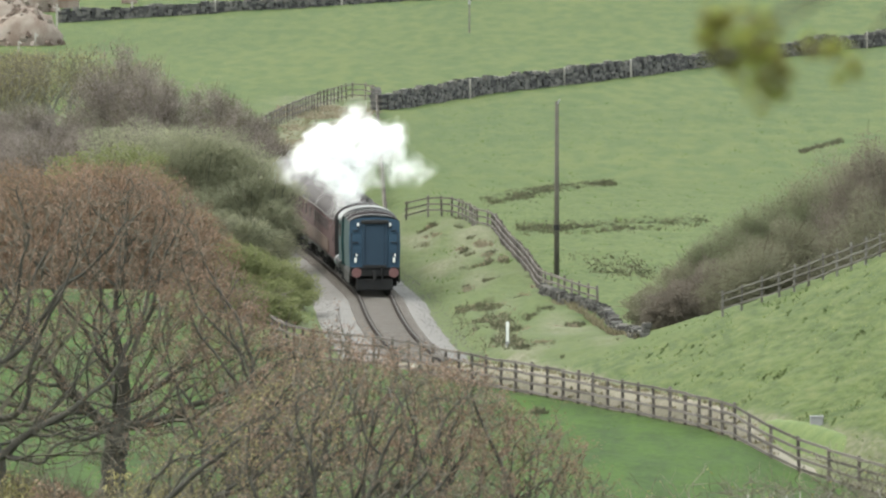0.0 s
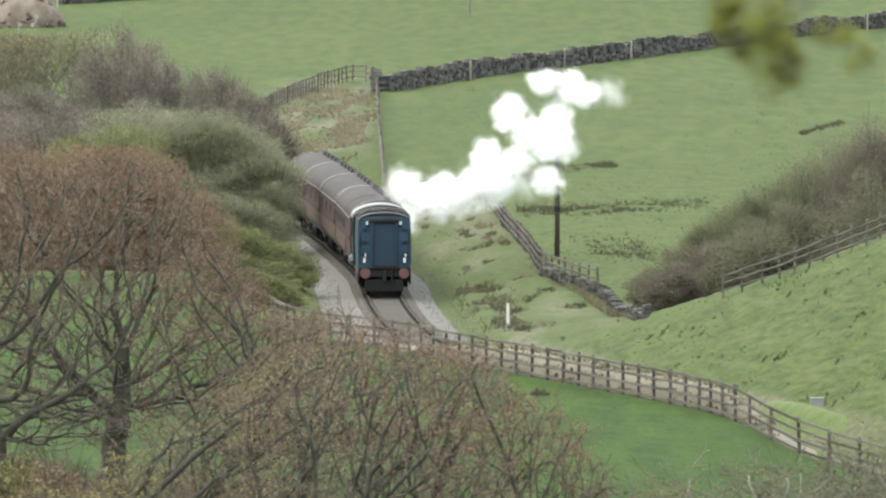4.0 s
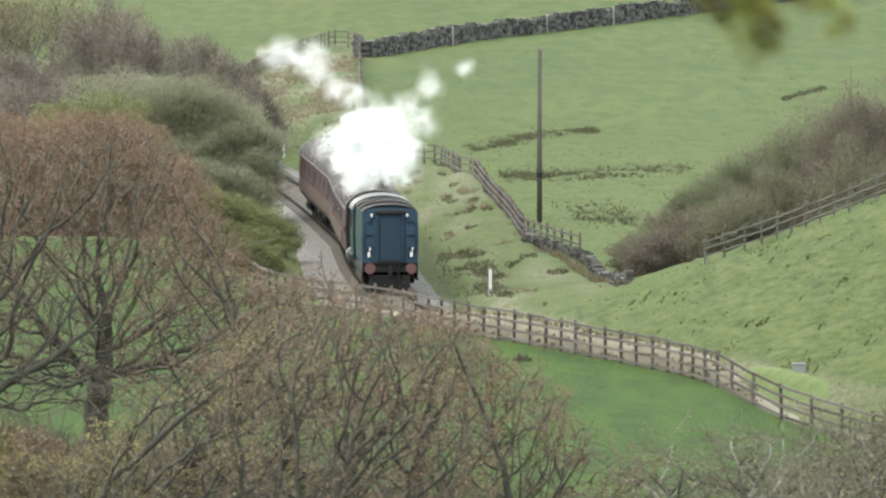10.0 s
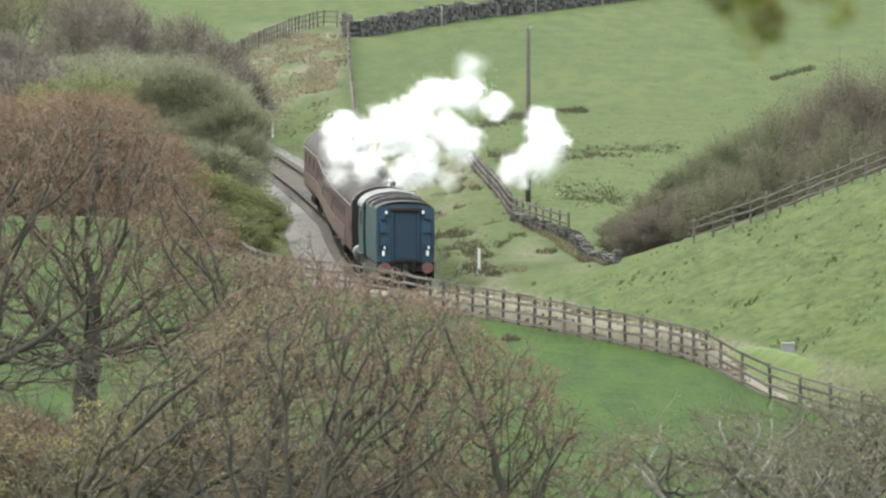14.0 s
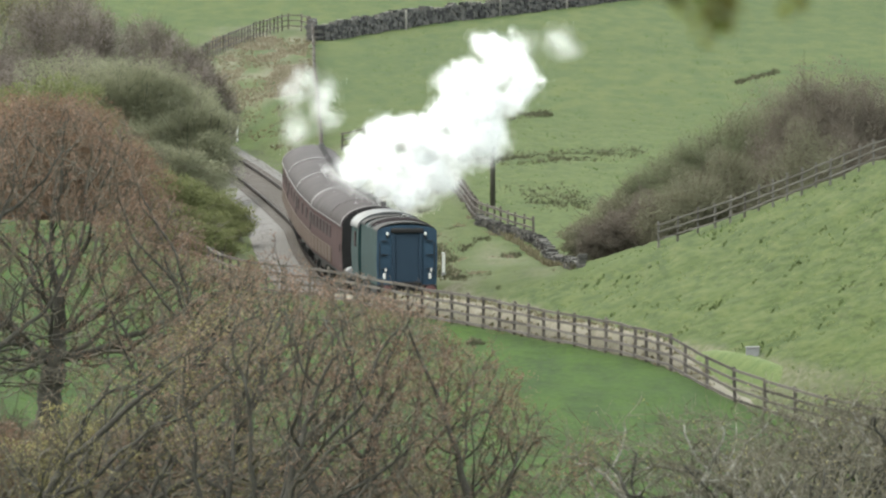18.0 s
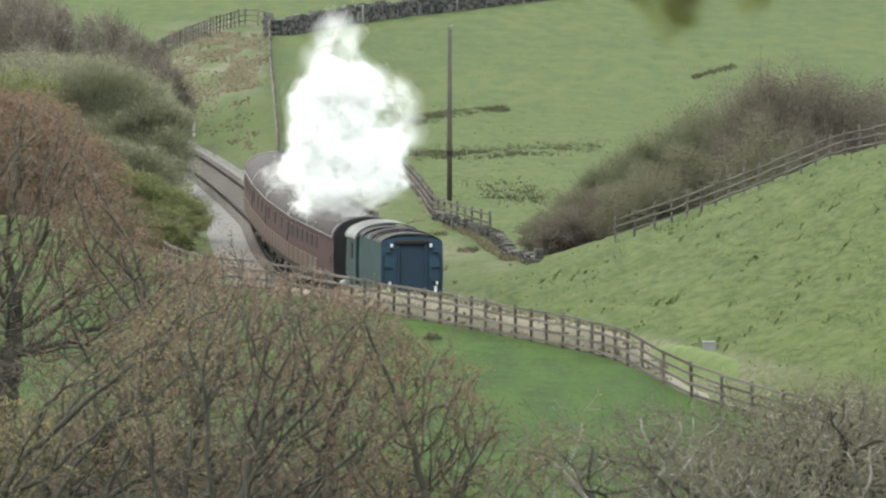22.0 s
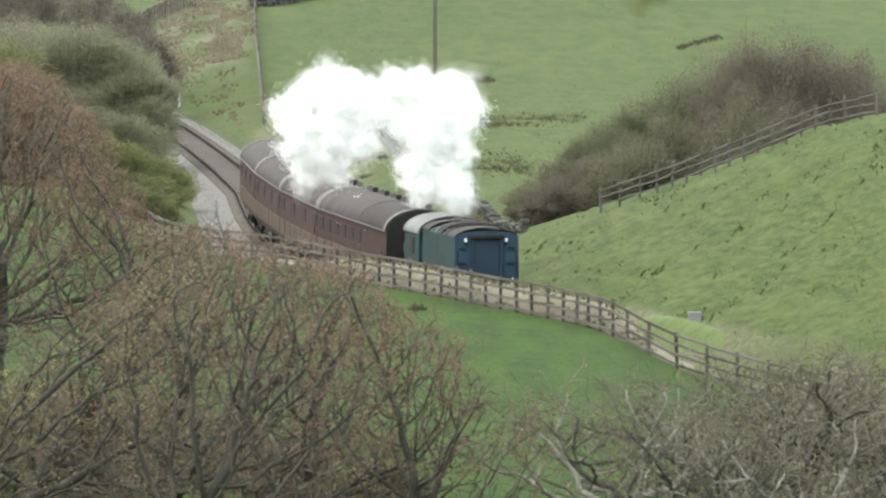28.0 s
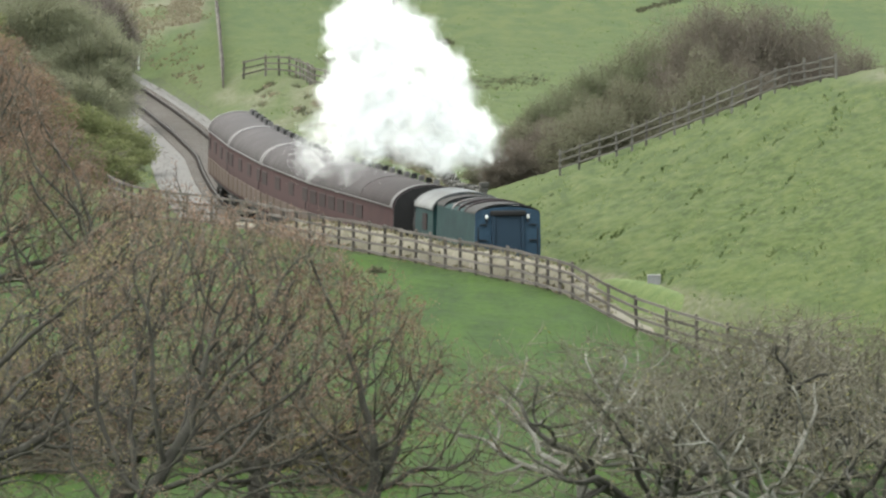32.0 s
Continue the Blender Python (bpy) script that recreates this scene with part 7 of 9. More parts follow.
    (((15.5, 0.8, 444.3, 9.9), (16, -0.46, 442.4, 10.16), (16.5, 0.93, 440.4, 10.39), (17, 4.53, 438.5, 7.11), (17.5, 5.29, 436.7, 7.47), (18, 5.47, 434.8, 8.13), (18.5, 5.4, 433, 8.72),), 0, 245, 0.97),
    (((16.5, 3.25, 440.3, 6.74), (17, 3.43, 438.4, 7.58), (17.5, 4.14, 436.6, 7.84), (18, 4.18, 434.7, 8.54), (18.5, 4.24, 432.9, 8.59),), 1, 274, 0.95),
    (((17.5, 5.8, 436.9, 8.18), (18, 5.9, 435, 8.82), (18.5, 6.3, 433.2, 9.55),), 2, 87, 0.96),
    (((15.5, -0.1, 444.4, 8.67), (16, 0.04, 442.4, 8.78), (16.5, 0.45, 440.5, 8.83), (17, 3.55, 438.6, 8.66), (17.5, 3.39, 436.8, 9.22), (18, 4.78, 434.9, 7.84), (18.5, 5.12, 433.1, 7.84),), 3, 218, 0.95),
    (((17.5, 4.73, 436.9, 9.39), (18, 5.5, 435.1, 9.68), (18.5, 5.51, 433.2, 9.6),), 4, 333, 0.92),
    (((15.5, -2.67, 444.4, 7.47), (16, -2.36, 442.4, 7.7), (16.5, -0.36, 440.5, 7.47), (17, 1.57, 438.6, 7.06), (17.5, 4.29, 436.7, 9), (18, 4.45, 434.9, 10.21), (18.5, 4.41, 433, 9.83),), 5, 301, 0.96),
    (((17, 4.13, 437.1, 8.17), (17.5, 5.19, 435.3, 9.29), (18, 5, 433.4, 9.89), (18.5, 6.76, 431.6, 9.91),), 10, 235, 1.00),
    (((18, 4.47, 434.6, 6.8), (18.5, 6.91, 432.8, 9.37),), 0, 54, 0.90),
    (((13, -2.52, 454.4, 3.85), (13.5, -2.22, 452.4, 4.55), (15.5, -1.74, 444.4, 4.65), (16, -1.65, 442.5, 5.11), (16.5, 2.68, 440.6, 7.21), (17, 3.06, 438.7, 6.6), (17.5, 3.33, 436.8, 7.2), (18, 3.69, 434.9, 7.7), (18.5, 6.71, 433.1, 9.99),), 1, 184, 0.93),
    (((12, -2.98, 458, 4.2), (12.5, -4.02, 456, 5.36), (13, -4.27, 453.9, 4.43), (13.5, -3.44, 451.8, 4.46), (15.5, -2.74, 443.9, 4.37), (16, -0.55, 441.9, 3.96), (16.5, 0.22, 440, 4.46), (17, 0.2, 438.1, 4.12), (17.5, 1.94, 436.2, 4.24), (18, 2.99, 434.4, 4.85), (18.5, 3.81, 432.5, 4.98), (19, 3.78, 430.7, 5.6),), 8, 88, 0.88),
    (((17, 3.73, 438.1, 5.46), (17.5, 4.16, 436.2, 6.38), (18, 7.42, 434.4, 10.36), (18.5, 7.41, 432.5, 10.61), (19, 7.38, 430.7, 10.39),), 9, 31, 0.98),
    (((17, 0.25, 438.5, 6.79), (17.5, 0.26, 436.6, 7.59), (18, 2.72, 434.8, 8.71), (18.5, 2.8, 432.9, 9.77), (19, 4.06, 431.1, 10.94),), 10, 6, 0.78),
    (((19, 2.9, 431.3, 6.16),), 11, 13, 0.78),
    (((19, 7.01, 431.1, 9.53),), 7, 127, 0.95),
    (((19, 2.8, 431.5, 6.89),), 8, 72, 0.95),
    (((19, 8.05, 431.4, 9.99),), 9, 306, 0.89),
    (((19, 3.79, 430.7, 6.45),), 10, 41, 0.98),
    (((19, 2.41, 430.7, 5.91),), 11, 81, 0.91),
    (((19, 7.99, 431.3, 8.98),), 7, 122, 0.80),
    (((19, 5.07, 430.7, 11.02),), 8, 231, 0.94),
    (((19, 3.2, 431, 6.27),), 9, 53, 0.86),
    (((19, 4.62, 430.7, 10.73),), 10, 34, 0.84),
    (((19, 3.22, 430.7, 5.27), (19.5, 3.86, 428.9, 5.17), (20, 3.64, 427.1, 5.81),), 11, 280, 0.99),
    (((20, 2.81, 427.9, 8.56),), 7, 10, 0.79),
    (((20, 3.05, 427.1, 6.41),), 8, 308, 0.90),
    (((12.5, 2.77, 456.1, 5.21), (13, 0.63, 454, 4.53), (13.5, 0.27, 452, 4.43), (15.5, 0.72, 444, 5.28), (16, 1.07, 442.1, 5.7), (16.5, 1, 440.2, 6.15), (17, 1.42, 438.3, 5.96), (17.5, 1.71, 436.4, 6.34), (18, 1.62, 434.5, 6.47), (18.5, 2.02, 432.7, 6.88), (19, 2.23, 430.9, 6.92), (19.5, 2.64, 429.1, 7.44), (20, 0.31, 427.3, 10.1), (20.5, 0.94, 425.6, 10.73),), 4, 147, 0.99),
    (((18, 1.77, 435.1, 4.53), (18.5, 2.18, 433.3, 5.43), (19, 2.17, 431.4, 6.04), (19.5, 2.32, 429.6, 6.76), (20, 2.48, 427.9, 7.56), (20.5, 2.47, 426.1, 8.54),), 5, 222, 0.99),
    (((20.5, 3.18, 426, 8.49),), 6, 114, 0.88),
    (((19.5, 2.14, 429.6, 8.16), (20, 0.82, 427.9, 9.47), (20.5, 0.56, 426.1, 9.94), (21, 0.84, 424.4, 10.74),), 0, 205, 0.99),
    (((8.5, -3.37, 473.8, 4.34), (9, -2.94, 471.5, 4.82), (9.5, -2.6, 469.3, 4.79), (10, -2.56, 467.1, 5.53), (10.5, -2.42, 464.9, 5.89), (11, -2.8, 462.7, 6.21), (11.5, -1.19, 460.6, 5.22), (12, -0.53, 458.5, 5.5), (12.5, -0.06, 456.4, 6.35), (13, 0.68, 454.3, 5.37), (13.5, 1.3, 452.2, 6), (15.5, 1.49, 444.3, 6.67), (16, 1.44, 442.3, 7.45), (16.5, 1.49, 440.4, 7.39), (17, 1.48, 438.5, 7.92), (17.5, 2.89, 436.6, 8.5), (18, 3.55, 434.8, 9.11), (18.5, 3.31, 433, 9.67), (19, -0.76, 431.1, 7.13), (19.5, -0.57, 429.3, 8.01), (20, -0.36, 427.6, 8.61), (20.5, 0.08, 425.8, 9.05), (21, 0.43, 424.1, 9.37), (21.5, 0.36, 422.4, 9.79),), 1, 42, 0.98),
    (((19.5, 3.26, 429.5, 6.19), (20, -0.29, 427.7, 9.95), (20.5, 0.11, 425.9, 10.6), (21, -0.15, 424.2, 10.74), (21.5, 0.23, 422.5, 10.81),), 2, 47, 1.02),
    (((7, -3.27, 480.4, 7.85), (7.5, -3.3, 478.1, 5.11), (8, -2.93, 475.8, 5.42), (8.5, -3.04, 473.5, 5.88), (9, -2.46, 471.2, 6.72), (9.5, -2.59, 469, 6.76), (10, -1.37, 466.8, 4.6), (10.5, -1.42, 464.6, 4.74), (11, -0.69, 462.5, 5.23), (11.5, -0.33, 460.3, 5.74), (12, 3.59, 458.2, 5.08), (12.5, 4.16, 456.1, 4.61), (13, 4.5, 454, 4.05), (13.5, 4.72, 452, 4.41), (15.5, 0.76, 444, 4.28), (16, 0.29, 442.1, 4.47), (16.5, 0.17, 440.2, 4.97), (17, 0.38, 438.3, 5.02), (17.5, 0.36, 436.4, 5.12), (18, 0.36, 434.5, 5.78), (18.5, 0.22, 432.7, 6.37), (19, 0.37, 430.9, 6.7), (19.5, 0.78, 429.1, 7.34), (20, 1.09, 427.3, 7.79), (20.5, 1.48, 425.6, 8.27), (21, 1.65, 423.8, 9.08), (21.5, 1.82, 422.1, 9.08),), 3, 170, 0.94),
    (((8.5, -4.4, 473.7, 4.6), (9, -3.68, 471.4, 4.82), (9.5, -3.61, 469.2, 5.27), (10, -3.24, 467, 6.03), (10.5, -3.28, 464.8, 4.49), (11, -2.82, 462.6, 4.82), (11.5, -2.4, 460.5, 5.32), (12, -1.73, 458.4, 5.81), (12.5, -1.25, 456.3, 6.09), (13, -0.49, 454.2, 5.97), (13.5, -0.47, 452.2, 5.73), (15.5, 0.07, 444.2, 6.29), (16, 0.09, 442.2, 6.46), (16.5, 0.05, 440.3, 6.51), (17, 0.56, 438.4, 6.81), (17.5, 1.13, 436.5, 7.21), (18, 3.36, 434.7, 5.93), (18.5, 3.17, 432.9, 6.75), (19, 0.28, 431, 7.85), (19.5, 0.34, 429.2, 8.2), (20, 0.7, 427.5, 8.68), (20.5, 1.37, 425.7, 10.21), (21, 1.45, 424, 10.24), (21.5, 1.26, 422.3, 10.42),), 4, 86, 1.03),
    (((18, 1.73, 433.2, 5.06), (18.5, 3.01, 431.4, 5.45), (19, 0.59, 429.6, 6.51), (19.5, 1.08, 427.8, 7.32), (20, 1.9, 426, 7.62), (20.5, 3.31, 424.2, 7.85), (21, 3.1, 422.5, 6.34), (21.5, 3.11, 420.8, 7.93),), 7, 345, 0.88),
    (((17, 3.02, 438.9, 4.5), (17.5, 3.05, 437, 4.79), (18, 2.72, 435.2, 4.77), (18.5, 3.85, 433.3, 5.64), (19, 0.12, 431.5, 4.55), (19.5, -0.13, 429.7, 4.81), (20, -0.21, 427.9, 5), (20.5, 3.37, 426.2, 7.79), (21, 4.02, 424.5, 6.39), (21.5, 3.54, 422.7, 7.79),), 6, 98, 0.98),
    (((19, 1.16, 430.7, 8.71), (19.5, 0.63, 428.9, 9.36), (20, 0.46, 427.1, 10.9), (20.5, 0.48, 425.4, 11.19), (21, 2.04, 423.7, 10.42), (21.5, -0.11, 421.9, 11.41), (22, -0.09, 420.3, 11.26),), 9, 180, 0.77),
    (((19, -0.34, 430.7, 3.76), (19.5, 0.82, 428.9, 4.3), (20, 2.78, 427.2, 5.42), (20.5, 1.12, 425.4, 5.17), (21, -0.68, 423.7, 3.97), (21.5, 0.95, 422, 4.66), (22, 0.64, 420.3, 3.94),), 10, 103, 1.02),
    (((20, 4.32, 427.6, 6.38), (20.5, 3.98, 425.9, 7.86), (21, 4.24, 424.1, 6.05), (21.5, 3.93, 422.4, 7.34), (22, 2.85, 420.7, 8.13),), 11, 219, 0.86),
    (((22, 2.52, 420.3, 7.31),), 7, 324, 1.00),
    (((22, -0.39, 420.8, 10.74),), 8, 131, 0.80),
    (((22, 1.74, 420.2, 8.76),), 9, 86, 1.03),
    (((22, 0.57, 420.7, 10.07),), 10, 200, 0.78),
    (((22, 1.4, 420.3, 7.36),), 11, 119, 0.98),
    (((22, -0.24, 420.7, 9.65),), 7, 58, 0.80),
    (((22, 0.53, 421, 11.09),), 8, 192, 0.97),
    (((22, 2.61, 420.7, 8.77),), 9, 241, 0.78),
    (((19.5, -1.89, 429.4, 6.96), (20, -1.09, 427.6, 7.24), (20.5, -0.76, 425.9, 7.2), (21, -1.66, 424.1, 8.21), (21.5, -0.97, 422.4, 8.59), (22, -0.5, 420.7, 8.68), (22.5, -0.32, 419.1, 9.04),), 4, 203, 1.02),
    (((17.5, -2.05, 436.1, 7.04), (18, -0.77, 434.2, 5.06), (18.5, -0.62, 432.4, 5.68), (19, -0.38, 430.6, 5.85), (19.5, -0.1, 428.8, 5.92), (20, 0.17, 427, 6.3), (20.5, -0.22, 425.3, 7.84), (21, 0.05, 423.5, 8.03), (21.5, -0.15, 421.8, 8.56), (22, 0.43, 420.1, 8.91), (22.5, 0.65, 418.5, 9.13),), 5, 229, 0.93),
    (((19, -0.55, 431.5, 4.91), (19.5, -1.51, 429.7, 6.04), (20, -1.1, 427.9, 6.26), (20.5, -1.27, 426.2, 6.27), (21, -0.56, 424.4, 6.69), (21.5, -0.04, 422.7, 7.09), (22, 0.24, 421, 7.35), (22.5, 0.58, 419.4, 7.99),), 6, 34, 1.01),
    (((15.5, -0.84, 444.3, 4.97), (16, -0.83, 442.4, 5.85), (16.5, -0.39, 440.5, 5.74), (17, 0.01, 438.6, 6.25), (17.5, -0.42, 436.7, 6.7), (18, 0.18, 434.9, 6.79), (18.5, -1.45, 433, 5.63), (19, -1.05, 431.2, 6.14), (19.5, -0.58, 429.4, 6.71), (20, -0.29, 427.6, 7.89), (20.5, 0.34, 425.9, 8.47), (21, 1.07, 424.2, 8.2), (21.5, 0.65, 422.4, 8.86), (22, 0.82, 420.7, 9.24), (22.5, 1.24, 419.1, 9.85),), 0, 52, 0.89),
    (((20, -1.59, 427.7, 6.68), (20.5, -1.49, 426, 7.47), (21, -1.07, 424.2, 7.5), (21.5, -0.23, 422.5, 7.72), (22, -0.13, 420.8, 7.83), (22.5, -0.23, 419.2, 8.38),), 1, 163, 0.90),
    (((19, -1.21, 431.7, 7.82), (19.5, -1.33, 429.9, 8.08), (20, -1.03, 428.1, 8.61), (20.5, -0.53, 426.4, 8.92), (21, -0.72, 424.6, 9.9), (21.5, -0.8, 422.9, 9.85), (22, -0.22, 421.2, 9.16), (22.5, -0.2, 419.5, 9.85),), 2, 164, 1.09),
    (((18.5, -1.18, 433.1, 4.93), (19, -1.38, 431.3, 5.56), (19.5, -0.78, 429.5, 5.93), (20, -0.48, 427.7, 6.64), (20.5, -0.07, 425.9, 7.17), (21, -0.03, 424.2, 7.25), (21.5, 0.44, 422.5, 7.78), (22, 1.15, 420.8, 8.24), (22.5, 1.78, 419.1, 8.88),), 3, 259, 0.92),
    (((11.5, -1.77, 460.5, 4.75), (12, -1.19, 458.4, 4.99), (12.5, -1.27, 456.3, 4.73), (13, -0.23, 454.2, 5.12), (13.5, 0.29, 452.2, 5.33), (15.5, 1.63, 444.2, 5.3), (16, 2.17, 442.2, 6.14), (16.5, 2.15, 440.3, 6.81), (17, 2.2, 438.4, 7.38), (17.5, 2.45, 436.6, 7.76), (18, 3.08, 434.7, 8.4), (18.5, 3.42, 432.9, 9.15), (19, -0.51, 431, 7.99), (19.5, -0.18, 429.3, 8.45), (20, -0.26, 427.5, 9.26), (20.5, -0.13, 425.7, 9.7), (21, -2.31, 424, 6.85), (21.5, -2.09, 422.3, 7.09), (22, -1.24, 420.6, 6.94), (22.5, -1.82, 418.9, 6.97),), 4, 171, 0.93),
    (((13.5, -3.17, 451, 5.62), (15.5, -2.53, 443, 5.04), (16, -1.35, 441, 4.92), (16.5, -0.2, 439.1, 5.14), (17, 1.11, 437.2, 4.36), (17.5, -0.21, 435.4, 6), (18, -0.98, 433.5, 5.34), (18.5, -1.48, 431.7, 5.43), (19, -1.82, 429.9, 7.13), (19.5, -0.8, 428.1, 8.61), (20, 0.21, 426.3, 10.22), (20.5, 1.42, 424.5, 10.34), (21, 1.2, 422.8, 9.59), (21.5, 0.7, 421.1, 10.55), (22, 1.14, 419.4, 8.88), (22.5, 0.48, 417.7, 10.08),), 8, 158, 0.81),
    (((16, 1.78, 442.5, 4.13), (16.5, 1.85, 440.6, 4.58), (17, 1.9, 438.7, 5.28), (17.5, 2.26, 436.8, 5.94), (18, 2.54, 435, 6.06), (18.5, 2.58, 433.1, 6.11), (19, 1.1, 431.3, 7.37), (19.5, 1.61, 429.5, 7.98), (20, 1.66, 427.7, 7.91), (20.5, 1.87, 426, 7.94), (21, 1.69, 424.2, 7.87), (21.5, 1.56, 422.5, 8), (22, 1.22, 420.8, 8.95), (22.5, 1.67, 419.2, 8.07),), 6, 247, 1.01),
    (((21.5, -2.47, 422.2, 6.41), (22, -1.12, 420.5, 8.54), (22.5, 0.49, 418.8, 10.34),), 0, 315, 0.94),
    (((22.5, -1.87, 418.8, 6.01),), 1, 254, 1.00),
    (((22, -0.69, 420.5, 9.77), (22.5, -0.34, 418.8, 10.55), (23, 0.31, 417.1, 10.29),), 7, 104, 1.00),
    (((23, -1.24, 417.2, 7.26),), 8, 244, 0.89),
    (((23, 2.25, 417.5, 8.2),), 9, 40, 0.77),
    (((23, -0.34, 417.4, 4.61),), 10, 185, 0.83),
    (((23, 0.62, 417.2, 11.24),), 11, 358, 0.93),
    (((23, 3.34, 417.4, 7.13),), 7, 210, 0.98),
    (((23, 0.9, 417.6, 8.56),), 8, 147, 1.05),
    (((23, 1.27, 416.9, 9.92),), 9, 1, 0.80),
    (((23, 2.33, 417.7, 7.15),), 10, 0, 0.95),
    (((23, 2.01, 417.4, 8.42),), 11, 37, 0.80),
    (((23, 2.89, 416.9, 7.88),), 7, 289, 0.81),
    (((23, 0.46, 417.4, 9.15),), 8, 355, 0.87),
    (((23, 1.18, 417.6, 10.73),), 9, 299, 0.95),
    (((23.5, 1.34, 416.1, 10.14),), 1, 342, 0.95),
    (((23.5, 0.26, 415.8, 9.94),), 2, 27, 1.08),
    (((23.5, 1.93, 416, 9.88),), 3, 301, 1.09),
    (((23.5, 0.62, 416.1, 9.4),), 4, 311, 0.92),
    (((23.5, 1.89, 415.5, 9.23),), 5, 70, 0.98),
    (((22, 1.92, 420.4, 8.11), (22.5, 2.45, 418.7, 8.5), (23, 3.01, 417.1, 8.85), (23.5, 2.86, 415.4, 9.66), (24, 2.78, 413.8, 9.18),), 10, 129, 0.85),
    (((24, 3.09, 414.5, 7.99),), 11, 46, 1.01),
    (((24, 2.92, 414.3, 8.96),), 7, 212, 1.03),
    (((24, 3.15, 414.3, 7.24),), 8, 142, 0.93),
    (((24, 3.66, 413.7, 7.69),), 9, 172, 0.85),
    (((24, 2.44, 413.6, 8.26),), 10, 268, 0.91),
    (((19.5, 2.71, 429.6, 4.99), (20, 0.23, 427.8, 5.63), (20.5, 0.51, 426.1, 6.31), (21, 0.53, 424.3, 6.43), (21.5, 0.4, 422.6, 6.54), (22, 0.95, 420.9, 7.35), (22.5, 1.27, 419.3, 7.44), (23, 1.71, 417.6, 7.73), (23.5, 1.5, 416, 8.17), (24, 1.69, 414.4, 8.71), (24.5, 1.81, 412.8, 9.01),), 5, 64, 0.99),
    (((21, -2.18, 424, 5.42), (21.5, -1.54, 422.3, 5.91), (22, -1.25, 420.6, 6.25), (22.5, -0.73, 418.9, 6.86), (23, -0.7, 417.3, 7.11), (23.5, 0.08, 415.6, 7.44), (24, -0.03, 414, 7.69), (24.5, 0.04, 412.5, 7.9),), 6, 72, 0.96),
    (((19, -1.56, 430.9, 6.79), (19.5, -1.55, 429.1, 7.45), (20, -1.55, 427.4, 7.83), (20.5, -0.92, 425.6, 8.17), (21, -0.48, 423.9, 8.77), (21.5, -1.39, 422.2, 7.45), (22, -1.04, 420.5, 7.74), (22.5, -0.39, 418.8, 7.66), (23, -0.22, 417.1, 7.69), (23.5, -0.11, 415.5, 8.66), (24, -0.13, 413.9, 8.33), (24.5, 0.23, 412.3, 8.86),), 0, 60, 1.01),
    (((22, -0.78, 420.6, 4.74), (22.5, -0.46, 418.9, 5.43), (23, -0.32, 417.3, 6.47), (23.5, -0.4, 415.7, 6.26), (24, 0.62, 414, 7.5), (24.5, 1.07, 412.5, 7.72),), 1, 300, 1.05),
    (((12.5, -3.22, 456.7, 5.79), (13, -1.75, 454.6, 4.74), (13.5, -1.03, 452.6, 5.16), (15.5, -0.88, 444.6, 6.01), (16, -1.74, 442.7, 6.06), (16.5, -1.54, 440.8, 6.87), (17, 0.77, 438.9, 5.75), (17.5, 0.74, 437, 6.48), (18, 1.15, 435.1, 6.78), (18.5, 1.17, 433.3, 6.38), (19, 1.54, 431.5, 6.71), (19.5, 1.44, 429.7, 6.96), (20, 1.64, 427.9, 7.19), (20.5, 2.45, 426.2, 7.29), (21, 0.43, 424.4, 4.61), (21.5, 1.12, 422.7, 6.3), (22, 1.17, 421, 6.38), (22.5, 1.38, 419.4, 6.58), (23, 1.19, 417.7, 7.3), (23.5, 1.79, 416.1, 7.36), (24, 1.62, 414.5, 7.6), (24.5, 1.61, 412.9, 8.13),), 2, 1, 1.00),
    (((22.5, -1.06, 419.2, 5.07), (23, -0.58, 417.5, 5.35), (23.5, -0.39, 415.9, 5.65), (24, -0.33, 414.3, 5.98), (24.5, -0.13, 412.7, 6.77),), 3, 266, 1.08),
    (((22, -0.28, 420.7, 4.79), (22.5, 0.29, 419, 5.42), (23, 0.2, 417.3, 5.67), (23.5, 0.61, 415.7, 5.97), (24, 0.34, 414.1, 6.26), (24.5, 0.83, 412.5, 6.98),), 4, 292, 0.96),
    (((15.5, -2.54, 444.2, 5.17), (16, -2.57, 442.3, 5.61), (16.5, -2.34, 440.4, 5.91), (17, 1.22, 438.5, 4.3), (17.5, 1.59, 436.6, 4.75), (18, 2.38, 434.8, 5.24), (18.5, 2.8, 432.9, 5.46), (19, 1.98, 431.1, 5.35), (19.5, 2.32, 429.3, 6.03), (20, 2.36, 427.5, 6.2), (20.5, 2.17, 425.8, 6.6), (21, 2.32, 424.1, 7.29), (21.5, 2.28, 422.3, 7.61), (22, 1.49, 420.6, 4.83), (22.5, 1.66, 419, 5.51), (23, 1.47, 417.3, 6.04), (23.5, 1.89, 415.7, 6.3), (24, 2.48, 414.1, 7.75), (24.5, 2.23, 412.5, 7.83),), 5, 298, 0.90),
    (((16, -0.68, 442.6, 4.7), (16.5, 2.42, 440.7, 6.02), (17, 2.25, 438.8, 6.39), (17.5, 2.31, 436.9, 6.93), (18, 2.55, 435.1, 7.38), (18.5, 3.13, 433.2, 8.32), (19, 0.85, 431.4, 8.16), (19.5, 0.76, 429.6, 8.54), (20, 1.34, 427.8, 8.99), (20.5, 1.19, 426.1, 9.39), (21, -1.37, 424.3, 5.88), (21.5, -0.7, 422.6, 6.27), (22, -0.49, 420.9, 6.57), (22.5, 0.37, 419.3, 7.2), (23, 0.39, 417.6, 7.89), (23.5, 0.72, 416, 8.56), (24, 0.51, 414.4, 8.83), (24.5, 1.22, 412.8, 9.59),), 6, 144, 1.02),
